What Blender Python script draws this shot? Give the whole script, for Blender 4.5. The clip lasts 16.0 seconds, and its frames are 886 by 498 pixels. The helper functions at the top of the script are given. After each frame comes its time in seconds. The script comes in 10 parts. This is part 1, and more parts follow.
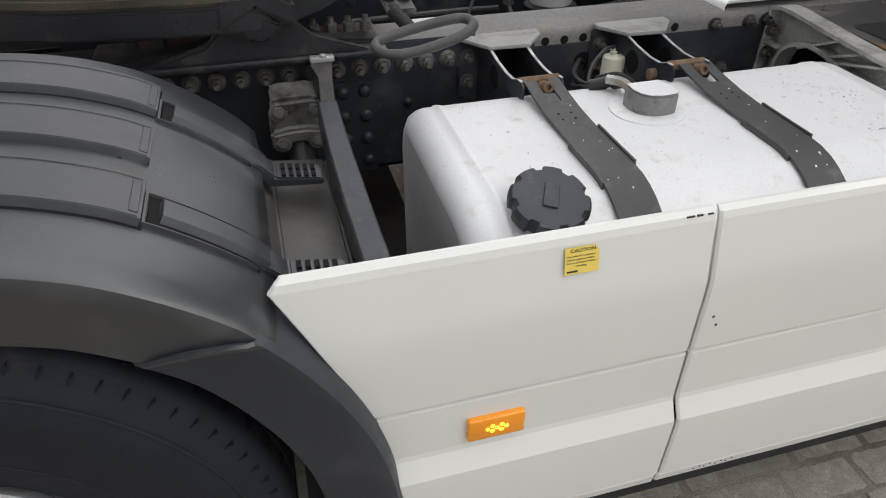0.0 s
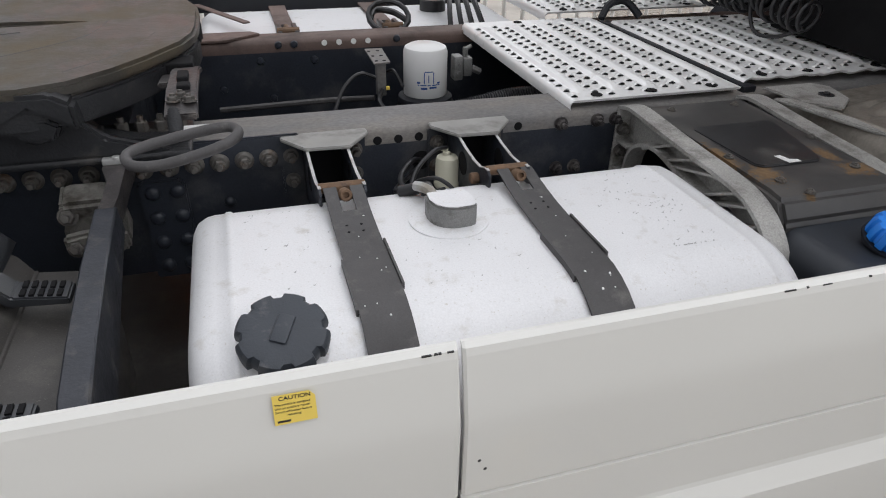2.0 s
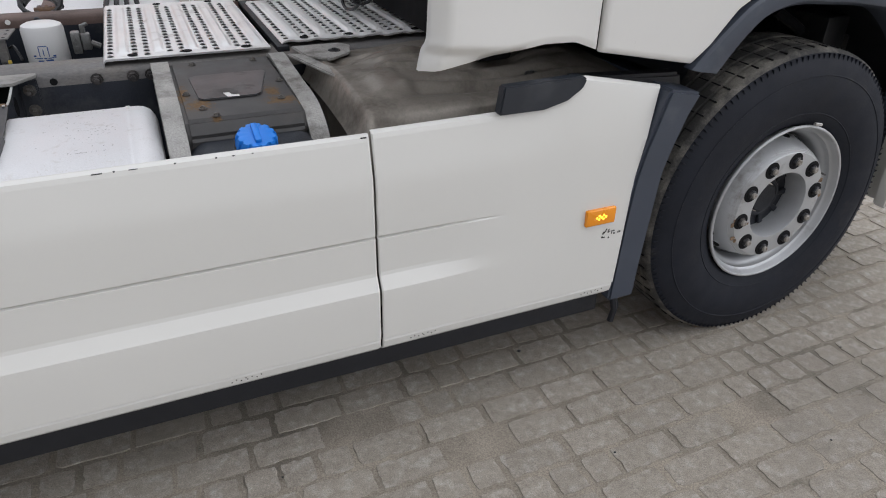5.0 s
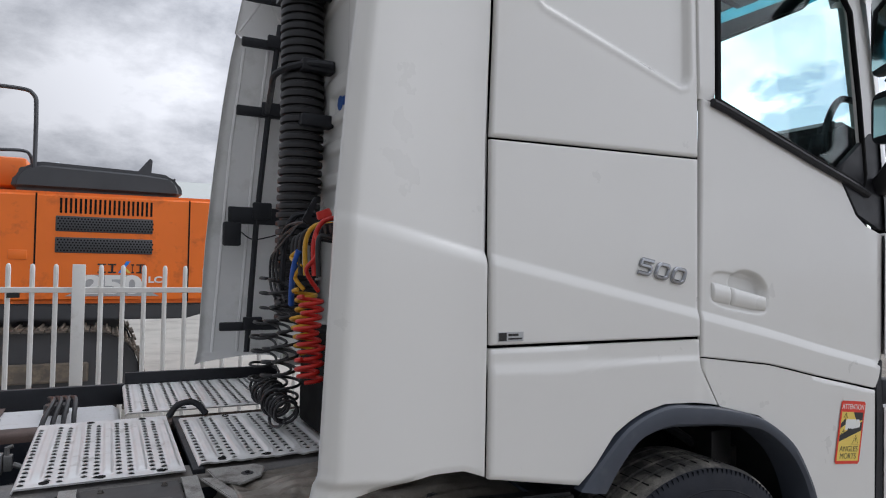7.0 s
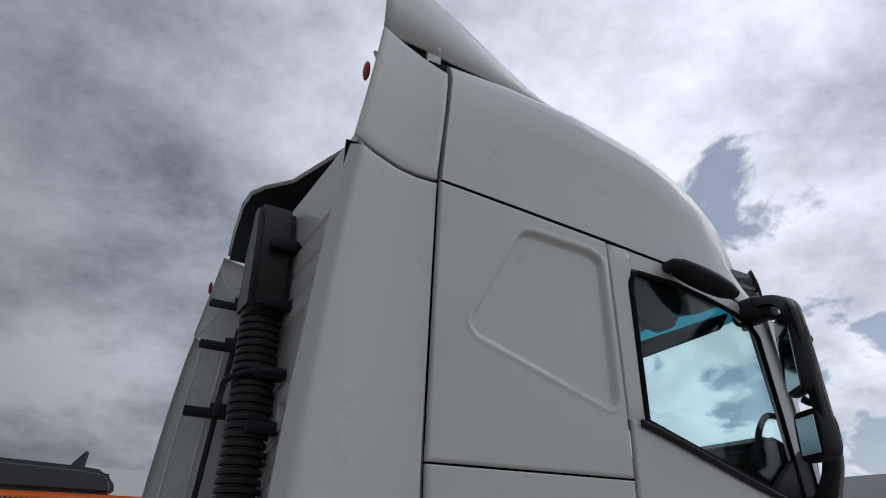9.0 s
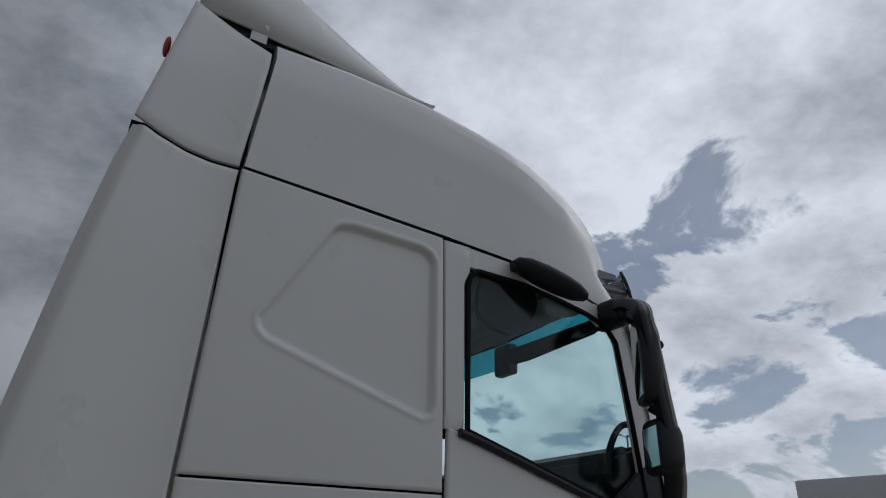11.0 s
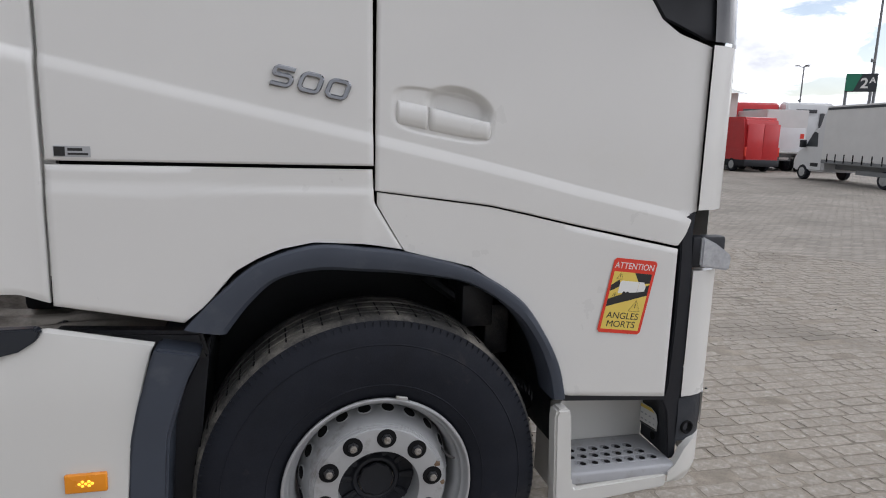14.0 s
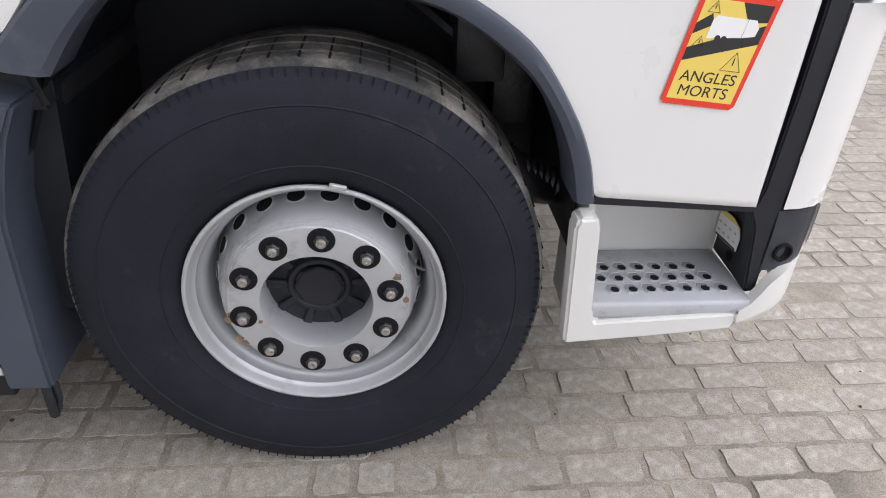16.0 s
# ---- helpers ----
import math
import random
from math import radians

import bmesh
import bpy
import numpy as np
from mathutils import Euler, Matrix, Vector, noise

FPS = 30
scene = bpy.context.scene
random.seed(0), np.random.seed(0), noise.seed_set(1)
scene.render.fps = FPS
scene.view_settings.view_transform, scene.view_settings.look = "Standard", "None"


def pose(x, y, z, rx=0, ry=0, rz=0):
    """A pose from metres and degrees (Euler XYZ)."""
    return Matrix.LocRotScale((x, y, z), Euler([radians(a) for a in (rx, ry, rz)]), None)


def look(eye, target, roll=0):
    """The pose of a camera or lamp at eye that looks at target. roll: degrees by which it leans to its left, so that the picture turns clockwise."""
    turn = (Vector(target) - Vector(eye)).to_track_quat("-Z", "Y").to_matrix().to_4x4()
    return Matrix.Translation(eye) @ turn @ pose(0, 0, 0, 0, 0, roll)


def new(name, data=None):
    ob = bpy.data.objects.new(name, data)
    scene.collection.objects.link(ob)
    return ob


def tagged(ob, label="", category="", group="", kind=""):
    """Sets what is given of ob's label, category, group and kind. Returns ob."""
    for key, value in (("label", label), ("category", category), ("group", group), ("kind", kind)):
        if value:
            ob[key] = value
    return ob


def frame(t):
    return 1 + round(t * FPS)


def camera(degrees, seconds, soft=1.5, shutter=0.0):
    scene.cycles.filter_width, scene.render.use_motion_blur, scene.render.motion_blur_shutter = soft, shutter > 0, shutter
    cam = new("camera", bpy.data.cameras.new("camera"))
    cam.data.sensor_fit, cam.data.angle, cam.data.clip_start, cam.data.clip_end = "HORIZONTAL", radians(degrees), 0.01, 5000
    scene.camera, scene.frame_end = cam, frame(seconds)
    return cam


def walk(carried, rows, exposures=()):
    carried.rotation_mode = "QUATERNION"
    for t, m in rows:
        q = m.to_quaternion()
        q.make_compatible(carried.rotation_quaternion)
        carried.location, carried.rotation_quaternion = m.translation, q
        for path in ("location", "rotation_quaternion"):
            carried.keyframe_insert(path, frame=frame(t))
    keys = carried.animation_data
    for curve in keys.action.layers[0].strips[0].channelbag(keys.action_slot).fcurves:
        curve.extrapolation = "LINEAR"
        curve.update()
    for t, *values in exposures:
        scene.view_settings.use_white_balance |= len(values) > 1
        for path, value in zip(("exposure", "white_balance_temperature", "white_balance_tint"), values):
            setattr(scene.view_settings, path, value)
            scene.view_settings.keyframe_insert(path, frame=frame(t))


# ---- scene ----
cam = camera(67.4, 16.0, soft=1.05)
PATH = [
    (0, (-3.249, -0.676, 1.526), (-2.821, 0.869, 0.33), 0.0),
    (0.5, (-3.165, -0.671, 1.551), (-2.659, 0.884, 0.4), 0.8),
    (1, (-3.064, -0.707, 1.564), (-2.544, 0.881, 0.464), 0.9),
    (1.5, (-2.968, -0.689, 1.559), (-2.447, 0.93, 0.506), 1.3),
    (2, (-2.867, -0.642, 1.553), (-2.356, 0.992, 0.519), 1.3),
    (2.5, (-2.758, -0.648, 1.543), (-2.258, 0.989, 0.509), 1.2),
    (3, (-2.606, -0.796, 1.516), (-2.108, 0.838, 0.475), 0.9),
    (3.5, (-2.433, -1.045, 1.482), (-1.874, 0.548, 0.409), 1.0),
    (3.7, (-2.362, -1.117, 1.467), (-1.778, 0.435, 0.35), 0.9),
    (5.8, (-1.848, -1.547, 1.655), (-1.038, 0.140, 0.943), 1.2),
    (6, (-1.844, -1.559, 1.668), (-1.016, 0.166, 1.087), 1.3),
    (6.5, (-1.85, -1.588, 1.692), (-0.974, 0.195, 1.455), 1.3),
    (7, (-1.841, -1.615, 1.732), (-0.942, 0.17, 1.78), 1.1),
    (7.5, (-1.847, -1.64, 1.746), (-0.929, 0.108, 2.066), 1.1),
    (8, (-1.851, -1.67, 1.78), (-0.934, 0.021, 2.327), 1.3),
    (8.5, (-1.853, -1.701, 1.804), (-0.958, -0.08, 2.561), 1.1),
    (8.7, (-1.849, -1.714, 1.812), (-0.962, -0.123, 2.641), 1.1),
    (10.8, (-1.339, -1.894, 1.904), (-0.426, -0.378, 2.834), 2.4),
    (11, (-1.238, -1.909, 1.907), (-0.307, -0.361, 2.765), 1.9),
    (11.5, (-1.027, -1.955, 1.856), (-0.197, -0.27, 2.546), 1.9),
    (12, (-0.872, -1.945, 1.828), (-0.169, -0.156, 2.38), 1.9),
    (12.5, (-0.736, -1.931, 1.784), (-0.082, -0.075, 2.141), 1.9),
    (13, (-0.586, -1.893, 1.718), (0.042, 0.001, 1.844), 1.7),
    (13.5, (-0.443, -1.878, 1.664), (0.12, 0.037, 1.545), 1.7),
    (14, (-0.312, -1.854, 1.608), (0.174, 0.054, 1.26), 1.8),
    (14.5, (-0.194, -1.77, 1.542), (0.24, 0.089, 0.943), 1.9),
    (15, (-0.043, -1.602, 1.47), (0.363, 0.147, 0.588), 1.7),
    (15.5, (0.052, -1.434, 1.429), (0.403, 0.229, 0.374), 1.9),
    (16, (0.147, -1.213, 1.429), (0.305, 0.473, 0.366), 2.1),
]
# seconds, stops, kelvin, tint
EXPOSURES = [(0, 0.02, 6700, 10), (1.0, -0.08, 6620, 11), (2.0, -0.15, 6550, 12), (3.5, -0.15, 6450, 12), (5.8, -0.08, 6350, 13), (6.5, -0.32, 6250, 13), (7.0, -0.5, 6200, 13), (8.0, -1.05, 6100, 13), (8.7, -1.45, 6000, 12),
             (10.8, -1.95, 5980, 11), (11.5, -1.93, 5980, 11), (12.5, -1.70, 6100, 13), (13.3, -1.05, 6250, 13), (14.0, -0.4, 6350, 14), (14.5, -0.1, 6350, 16), (15.0, 0.2, 6350, 15), (16.0, 0.45, 6350, 16)]
walk(cam, [(t, look(eye, target, roll)) for t, eye, target, roll in PATH], EXPOSURES)

# ---------------------------------------------------------------- world and sun
SUN_AZ, SUN_EL = 2.0, 40.0          # degrees from +x towards +y, and above the horizon
sun_dir = Vector((math.cos(radians(SUN_EL)) * math.cos(radians(SUN_AZ)), math.cos(radians(SUN_EL)) * math.sin(radians(SUN_AZ)), math.sin(radians(SUN_EL))))
world = bpy.data.worlds.new("sky")
scene.world = world
world.use_nodes = True
wn, wl = world.node_tree.nodes, world.node_tree.links
wn.clear()


def wnode(kind, **sets):
    n = wn.new(kind)
    for k, v in sets.items():
        if k == "operation":
            n.operation = v
        elif k == "blend_type":
            n.blend_type = v
        elif k == "data_type":
            n.data_type = v
        else:
            n.inputs[int(k[1:])].default_value = v
    return n


sky = wn.new("ShaderNodeTexSky")
sky.sky_type, sky.sun_disc = "NISHITA", False
sky.sun_elevation, sky.sun_rotation = radians(SUN_EL), radians(90 - SUN_AZ)
sky_dim = wnode("ShaderNodeVectorMath", operation="SCALE", i3=0.15)
wl.new(sky.outputs[0], sky_dim.inputs[0])
coord = wn.new("ShaderNodeTexCoord")
sep = wn.new("ShaderNodeSeparateXYZ")
wl.new(coord.outputs["Generated"], sep.inputs[0])
lift = wnode("ShaderNodeMath", operation="ADD", i1=0.42)
clampz = wnode("ShaderNodeMath", operation="MAXIMUM", i1=0.0)
wl.new(sep.outputs[2], clampz.inputs[0])
wl.new(clampz.outputs[0], lift.inputs[0])
inv = wnode("ShaderNodeMath", operation="DIVIDE", i0=1.0)
wl.new(lift.outputs[0], inv.inputs[1])
flat = wnode("ShaderNodeVectorMath", operation="SCALE")
wl.new(coord.outputs["Generated"], flat.inputs[0])
wl.new(inv.outputs[0], flat.inputs[3])
bigc = wn.new("ShaderNodeTexNoise")
bigc.inputs["Scale"].default_value, bigc.inputs["Detail"].default_value, bigc.inputs["Roughness"].default_value = 3.4, 11.0, 0.58
bigc.inputs["Distortion"].default_value = 0.35
wl.new(flat.outputs[0], bigc.inputs["Vector"])
fine = wn.new("ShaderNodeTexNoise")
fine.inputs["Scale"].default_value, fine.inputs["Detail"].default_value, fine.inputs["Roughness"].default_value = 2.3, 11.0, 0.62
fine.inputs["Distortion"].default_value = 0.05
shift = wnode("ShaderNodeVectorMath", operation="ADD", i1=(3.1, 1.7, 0.4))
wl.new(flat.outputs[0], shift.inputs[0])
wl.new(shift.outputs[0], fine.inputs["Vector"])
cover = wn.new("ShaderNodeMapRange")
cover.interpolation_type = "SMOOTHSTEP"
cover.inputs["From Min"].default_value, cover.inputs["From Max"].default_value = 0.39, 0.45
cover.inputs["To Min"].default_value = 0.18
# the cloud thins out towards the clearing over the yard and closes elsewhere
clear = wnode("ShaderNodeVectorMath", operation="DOT_PRODUCT", i1=(0.763, 0.596, 0.250))
wl.new(coord.outputs["Generated"], clear.inputs[0])
thin = wn.new("ShaderNodeMapRange")
thin.interpolation_type = "SMOOTHSTEP"
thin.inputs["From Min"].default_value, thin.inputs["From Max"].default_value = 0.90, 0.99
thin.inputs["To Min"].default_value, thin.inputs["To Max"].default_value = 0.16, -0.055
wl.new(clear.outputs["Value"], thin.inputs["Value"])
dens = wnode("ShaderNodeMath", operation="ADD")
wl.new(bigc.outputs["Fac"], dens.inputs[0])
wl.new(thin.outputs[0], dens.inputs[1])
wl.new(dens.outputs[0], cover.inputs["Value"])
shade = wn.new("ShaderNodeMapRange")
shade.inputs["From Min"].default_value, shade.inputs["From Max"].default_value = 0.62, 0.99
shade.inputs["To Min"].default_value, shade.inputs["To Max"].default_value = 1.0, 0.0
# thick parts are grey below, the rims of the clouds stay bright
thick = wnode("ShaderNodeMath", operation="MULTIPLY_ADD", i1=0.45)
wl.new(dens.outputs[0], thick.inputs[0])
wl.new(fine.outputs["Fac"], thick.inputs[2])
wl.new(thick.outputs[0], shade.inputs["Value"])
sund = wnode("ShaderNodeVectorMath", operation="DOT_PRODUCT", i1=tuple(sun_dir))
wl.new(coord.outputs["Generated"], sund.inputs[0])
glow = wn.new("ShaderNodeMapRange")
glow.inputs["From Min"].default_value, glow.inputs["From Max"].default_value = 0.05, 1.0
glow.inputs["To Min"].default_value, glow.inputs["To Max"].default_value = 0.58, 1.95
wl.new(sund.outputs["Value"], glow.inputs["Value"])
grey = wn.new("ShaderNodeMix")
grey.data_type = "RGBA"
grey.inputs[6].default_value, grey.inputs[7].default_value = (0.46, 0.495, 0.55, 1), (1.62, 1.65, 1.69, 1)
wl.new(shade.outputs[0], grey.inputs[0])
lit = wnode("ShaderNodeVectorMath", operation="SCALE")
wl.new(grey.outputs[2], lit.inputs[0])
wl.new(glow.outputs[0], lit.inputs[3])
both = wn.new("ShaderNodeMix")
both.data_type = "RGBA"
wl.new(cover.outputs[0], both.inputs[0])
wl.new(sky_dim.outputs[0], both.inputs[6])
wl.new(lit.outputs[0], both.inputs[7])
backg = wnode("ShaderNodeBackground", i1=1.0)
wl.new(both.outputs[2], backg.inputs[0])
wout = wn.new("ShaderNodeOutputWorld")
wl.new(backg.outputs[0], wout.inputs[0])

sun_data = bpy.data.lights.new("sun", "SUN")
sun_data.energy, sun_data.angle, sun_data.color = 0.5, radians(28), (1.0, 0.96, 0.90)
sun = new("sun", sun_data)
sun.matrix_world = look(sun_dir * 40, (0, 0, 0))

# ---------------------------------------------------------------- materials


def mat(name, color, rough=0.5, metal=0.0, var=0.08, scale=6.0, bump=0.0, bump_scale=120.0, stain=None, stain_amount=0.0, stain_scale=3.0,
        coat=0.0, stain_rough=0.8, speck=0.0, spec=0.5, stretch=None, stain_detail=8.0, grain=0.0, grain_scale=420.0):
    m = bpy.data.materials.new(name)
    m.use_nodes = True
    nt = m.node_tree
    p = nt.nodes["Principled BSDF"]
    tc = nt.nodes.new("ShaderNodeTexCoord")
    src = tc.outputs["Object"]
    if stretch:
        mp = nt.nodes.new("ShaderNodeMapping")
        mp.inputs["Scale"].default_value = stretch
        nt.links.new(src, mp.inputs["Vector"])
        src = mp.outputs[0]

    def noise_tex(sc, det=6.0, ro=0.55):
        n = nt.nodes.new("ShaderNodeTexNoise")
        n.inputs["Scale"].default_value, n.inputs["Detail"].default_value, n.inputs["Roughness"].default_value = sc, det, ro
        nt.links.new(src, n.inputs["Vector"])
        return n.outputs["Fac"]

    def mixc(fac, a, b):
        x = nt.nodes.new("ShaderNodeMix")
        x.data_type = "RGBA"
        nt.links.new(fac, x.inputs[0])
        for sock, v in ((x.inputs[6], a), (x.inputs[7], b)):
            if isinstance(v, tuple):
                sock.default_value = (*v[:3], 1)
            else:
                nt.links.new(v, sock)
        return x.outputs[2]

    def ramp(fac, lo, hi, tlo=0.0, thi=1.0):
        r = nt.nodes.new("ShaderNodeMapRange")
        for i, v in zip(("From Min", "From Max", "To Min", "To Max"), (lo, hi, tlo, thi)):
            r.inputs[i].default_value = v
        nt.links.new(fac, r.inputs["Value"])
        return r.outputs[0]

    lo = tuple(max(0, c * (1 - var)) for c in color)
    hi = tuple(min(1, c * (1 + var)) for c in color)
    col = mixc(ramp(noise_tex(scale), 0.3, 0.7), lo, hi)
    rough_out = ramp(noise_tex(scale * 2.3), 0.3, 0.7, max(0.02, rough - 0.06), min(1, rough + 0.06))
    if stain and stain_amount > 0:
        f = ramp(noise_tex(stain_scale, stain_detail, 0.65), 0.62 - 0.3 * stain_amount, 0.80 - 0.25 * stain_amount)
        col = mixc(f, col, stain)
        rr = nt.nodes.new("ShaderNodeMix")
        nt.links.new(f, rr.inputs[0])
        nt.links.new(rough_out, rr.inputs[2])
        rr.inputs[3].default_value = stain_rough
        rough_out = rr.outputs[0]
    if speck > 0:
        f = ramp(noise_tex(bump_scale * 0.8, 2.0), 0.70 - 0.06 * speck, 0.74)
        col = mixc(f, col, stain or (0.02, 0.02, 0.02))
    if grain > 0:
        gr = nt.nodes.new("ShaderNodeVectorMath")
        gr.operation = "SCALE"
        nt.links.new(col, gr.inputs[0])
        nt.links.new(ramp(noise_tex(grain_scale, 3.0, 0.7), 0.32, 0.68, 1 - grain, 1 + grain), gr.inputs[3])
        col = gr.outputs[0]
    nt.links.new(col, p.inputs["Base Color"])
    nt.links.new(rough_out, p.inputs["Roughness"])
    p.inputs["Metallic"].default_value = metal
    p.inputs["Specular IOR Level"].default_value = spec
    p.inputs["Coat Weight"].default_value = coat
    p.inputs["Coat Roughness"].default_value = 0.08
    if bump > 0:
        b = nt.nodes.new("ShaderNodeBump")
        b.inputs["Strength"].default_value, b.inputs["Distance"].default_value = bump, 0.004
        nt.links.new(noise_tex(bump_scale, 4.0), b.inputs["Height"])
        nt.links.new(b.outputs[0], p.inputs["Normal"])
    return m


M = {}
M["white"] = mat("white_paint", (0.72, 0.715, 0.69), 0.32, var=0.012, scale=2.5, coat=0.5, stain=(0.70, 0.69, 0.65), stain_amount=0.08, stain_scale=1.7, stain_rough=0.5)
M["skirt"] = mat("cream_white_paint", (0.665, 0.66, 0.628), 0.4, var=0.012, scale=2.5, coat=0.3, stain=(0.68, 0.665, 0.62), stain_amount=0.08, stain_scale=2.2, stain_rough=0.6)
M["white_in"] = mat("unpainted_inner_panel", (0.80, 0.80, 0.79), 0.5, var=0.04, scale=3, stain=(0.6, 0.6, 0.57), stain_amount=0.25)
M["black"] = mat("black_plastic", (0.012, 0.0135, 0.018), 0.5, var=0.15, scale=8, bump=0.15, bump_scale=400, spec=0.4)
M["gloss_black"] = mat("gloss_black_paint", (0.012, 0.013, 0.015), 0.12, var=0.1, scale=3, coat=0.6)
M["dusty_top"] = mat("dusty_pale_steel", (0.30, 0.295, 0.28), 0.6, metal=0.1, var=0.15, scale=9, stain=(0.17, 0.165, 0.155), stain_amount=0.45, stain_scale=12)
M["arm_grey"] = mat("pale_grey_plastic", (0.42, 0.42, 0.41), 0.45, var=0.05, scale=6)
# near-black for seals and gaps, also painted as shade in holes and recesses
M["gap"] = mat("seal_and_shade_black", (0.008, 0.008, 0.009), 0.8, var=0.1, spec=0.2)
M["trim"] = mat("blue_grey_trim_plastic", (0.048, 0.058, 0.079), 0.42, var=0.1, scale=5, bump=0.1, bump_scale=500, stain=(0.10, 0.112, 0.13), stain_amount=0.25, stain_scale=4)
M["grey_plastic"] = mat("dark_grey_plastic", (0.020, 0.0245, 0.033), 0.42, var=0.12, scale=5, bump=0.25, bump_scale=500, stain=(0.055, 0.058, 0.064), stain_amount=0.25, stain_scale=4)
M["mudguard"] = mat("weathered_mudguard_plastic", (0.022, 0.0245, 0.029), 0.33, var=0.12, scale=4, bump=0.08, bump_scale=450, stain=(0.065, 0.065, 0.066), stain_amount=0.3, stain_scale=5, spec=0.85)
M["deck"] = mat("dusty_dark_deck_plastic", (0.060, 0.056, 0.053), 0.45, var=0.15, scale=5, bump=0.1, bump_scale=300, stain=(0.13, 0.122, 0.112), stain_amount=0.35, stain_scale=9, speck=0.5, grain=0.15)
M["rubber"] = mat("rubber", (0.0095, 0.0115, 0.018), 0.7, var=0.2, scale=7, bump=0.2, bump_scale=300, stain=(0.05, 0.047, 0.044), stain_amount=0.12, stain_scale=6, spec=0.3, grain=0.2, grain_scale=250)
M["tread"] = mat("dusty_tread_rubber", (0.055, 0.053, 0.05), 0.88, var=0.25, scale=9, bump=0.4, bump_scale=200, stain=(0.20, 0.185, 0.16), stain_amount=0.55, stain_scale=9, grain=0.25, grain_scale=200)
M["rim"] = mat("silver_wheel_paint", (0.47, 0.48, 0.49), 0.42, metal=0.45, var=0.06, scale=8, stain=(0.22, 0.20, 0.18), stain_amount=0.2, stain_scale=7)
M["frame"] = mat("chassis_paint", (0.024, 0.028, 0.037), 0.34, var=0.25, scale=5, bump=0.2, bump_scale=90, stain=(0.075, 0.075, 0.078), stain_amount=0.32, stain_scale=6, grain=0.15, grain_scale=200, spec=0.35)
M["frame_top"] = mat("dusty_chassis_paint", (0.155, 0.15, 0.148), 0.62, var=0.25, scale=5, bump=0.2, bump_scale=90, stain=(0.22, 0.20, 0.175), stain_amount=0.55, stain_scale=4, stretch=(0.5, 1, 1), grain=0.18, grain_scale=160)
M["bolt"] = mat("dirty_bolt_steel", (0.13, 0.122, 0.112), 0.55, metal=0.4, var=0.3, scale=30, stain=(0.10, 0.062, 0.038), stain_amount=0.32, stain_scale=30)
M["dirty_cast"] = mat("oil_stained_casting", (0.26, 0.25, 0.23), 0.6, metal=0.3, var=0.2, scale=10, bump=0.5, bump_scale=160, stain=(0.07, 0.062, 0.052), stain_amount=0.6, stain_scale=16)
M["tank"] = mat("white_oxidised_aluminium", (0.74, 0.74, 0.75), 0.46, metal=0.1, var=0.025, scale=5, bump=0.05, bump_scale=250, stain=(0.60, 0.58, 0.55), stain_amount=0.16, stain_scale=22, speck=0.9, grain=0.05, grain_scale=300)
M["strap"] = mat("grey_strap_steel", (0.058, 0.055, 0.056), 0.55, var=0.12, scale=12, stain=(0.13, 0.125, 0.12), stain_amount=0.25, stain_scale=25, grain=0.15)
M["alu"] = mat("cast_aluminium", (0.40, 0.392, 0.372), 0.6, metal=0.35, var=0.15, scale=10, bump=0.5, bump_scale=160, stain=(0.16, 0.15, 0.135), stain_amount=0.45, stain_scale=9, grain=0.22, grain_scale=260)
M["plate"] = mat("walkway_aluminium", (0.90, 0.90, 0.89), 0.38, metal=0.25, var=0.06, scale=9, stain=(0.50, 0.47, 0.43), stain_amount=0.1, stain_scale=7)
M["alu_clean"] = mat("pale_grey_step_plastic", (0.42, 0.43, 0.45), 0.55, var=0.08, scale=8, bump=0.15, bump_scale=200, stain=(0.28, 0.27, 0.26), stain_amount=0.2, stain_scale=12)
M["shield"] = mat("dirty_heat_shield", (0.270, 0.245, 0.212), 0.42, metal=0.45, var=0.15, scale=4, bump=0.08, bump_scale=60, stain=(0.12, 0.105, 0.088), stain_amount=0.5, stain_scale=5, grain=0.1, grain_scale=120)
M["cover"] = mat("battery_cover_plastic", (0.050, 0.048, 0.047), 0.5, var=0.15, scale=6, stain=(0.10, 0.092, 0.084), stain_amount=0.35, stain_scale=6, grain=0.12)
M["arm_steel"] = mat("worn_brown_black_steel", (0.040, 0.036, 0.036), 0.42, metal=0.2, var=0.25, scale=12, bump=0.3, bump_scale=120, stain=(0.15, 0.135, 0.125), stain_amount=0.30, stain_scale=18, grain=0.2)
# blue in this base colour stands for the sky reflected on the arm
M["arm_lower"] = mat("worn_sky_tinted_steel", (0.040, 0.043, 0.052), 0.36, metal=0.2, var=0.2, scale=12, bump=0.2, bump_scale=120, stain=(0.12, 0.115, 0.11), stain_amount=0.22, stain_scale=22, grain=0.15)
M["bare_stud"] = mat("bare_stud_steel", (0.33, 0.31, 0.28), 0.45, metal=0.5, var=0.2, scale=60, stain=(0.12, 0.09, 0.06), stain_amount=0.3, stain_scale=60)
M["chip_brown"] = mat("brown_rust_chip", (0.20, 0.135, 0.085), 0.9, var=0.4, scale=90, bump=0.4, bump_scale=300, stain=(0.09, 0.055, 0.03), stain_amount=0.4, stain_scale=120)
# darker copy of the step plastic, painting the shade inside the tread holes
M["tread_pit_shade"] = mat("shaded_step_plastic", (0.24, 0.245, 0.26), 0.7, var=0.15, scale=30, grain=0.15)
M["rail_brown"] = mat("rusty_brown_rail_paint", (0.115, 0.075, 0.062), 0.55, var=0.2, scale=6, bump=0.2, bump_scale=90, stain=(0.06, 0.045, 0.04), stain_amount=0.35, stain_scale=5, grain=0.15)
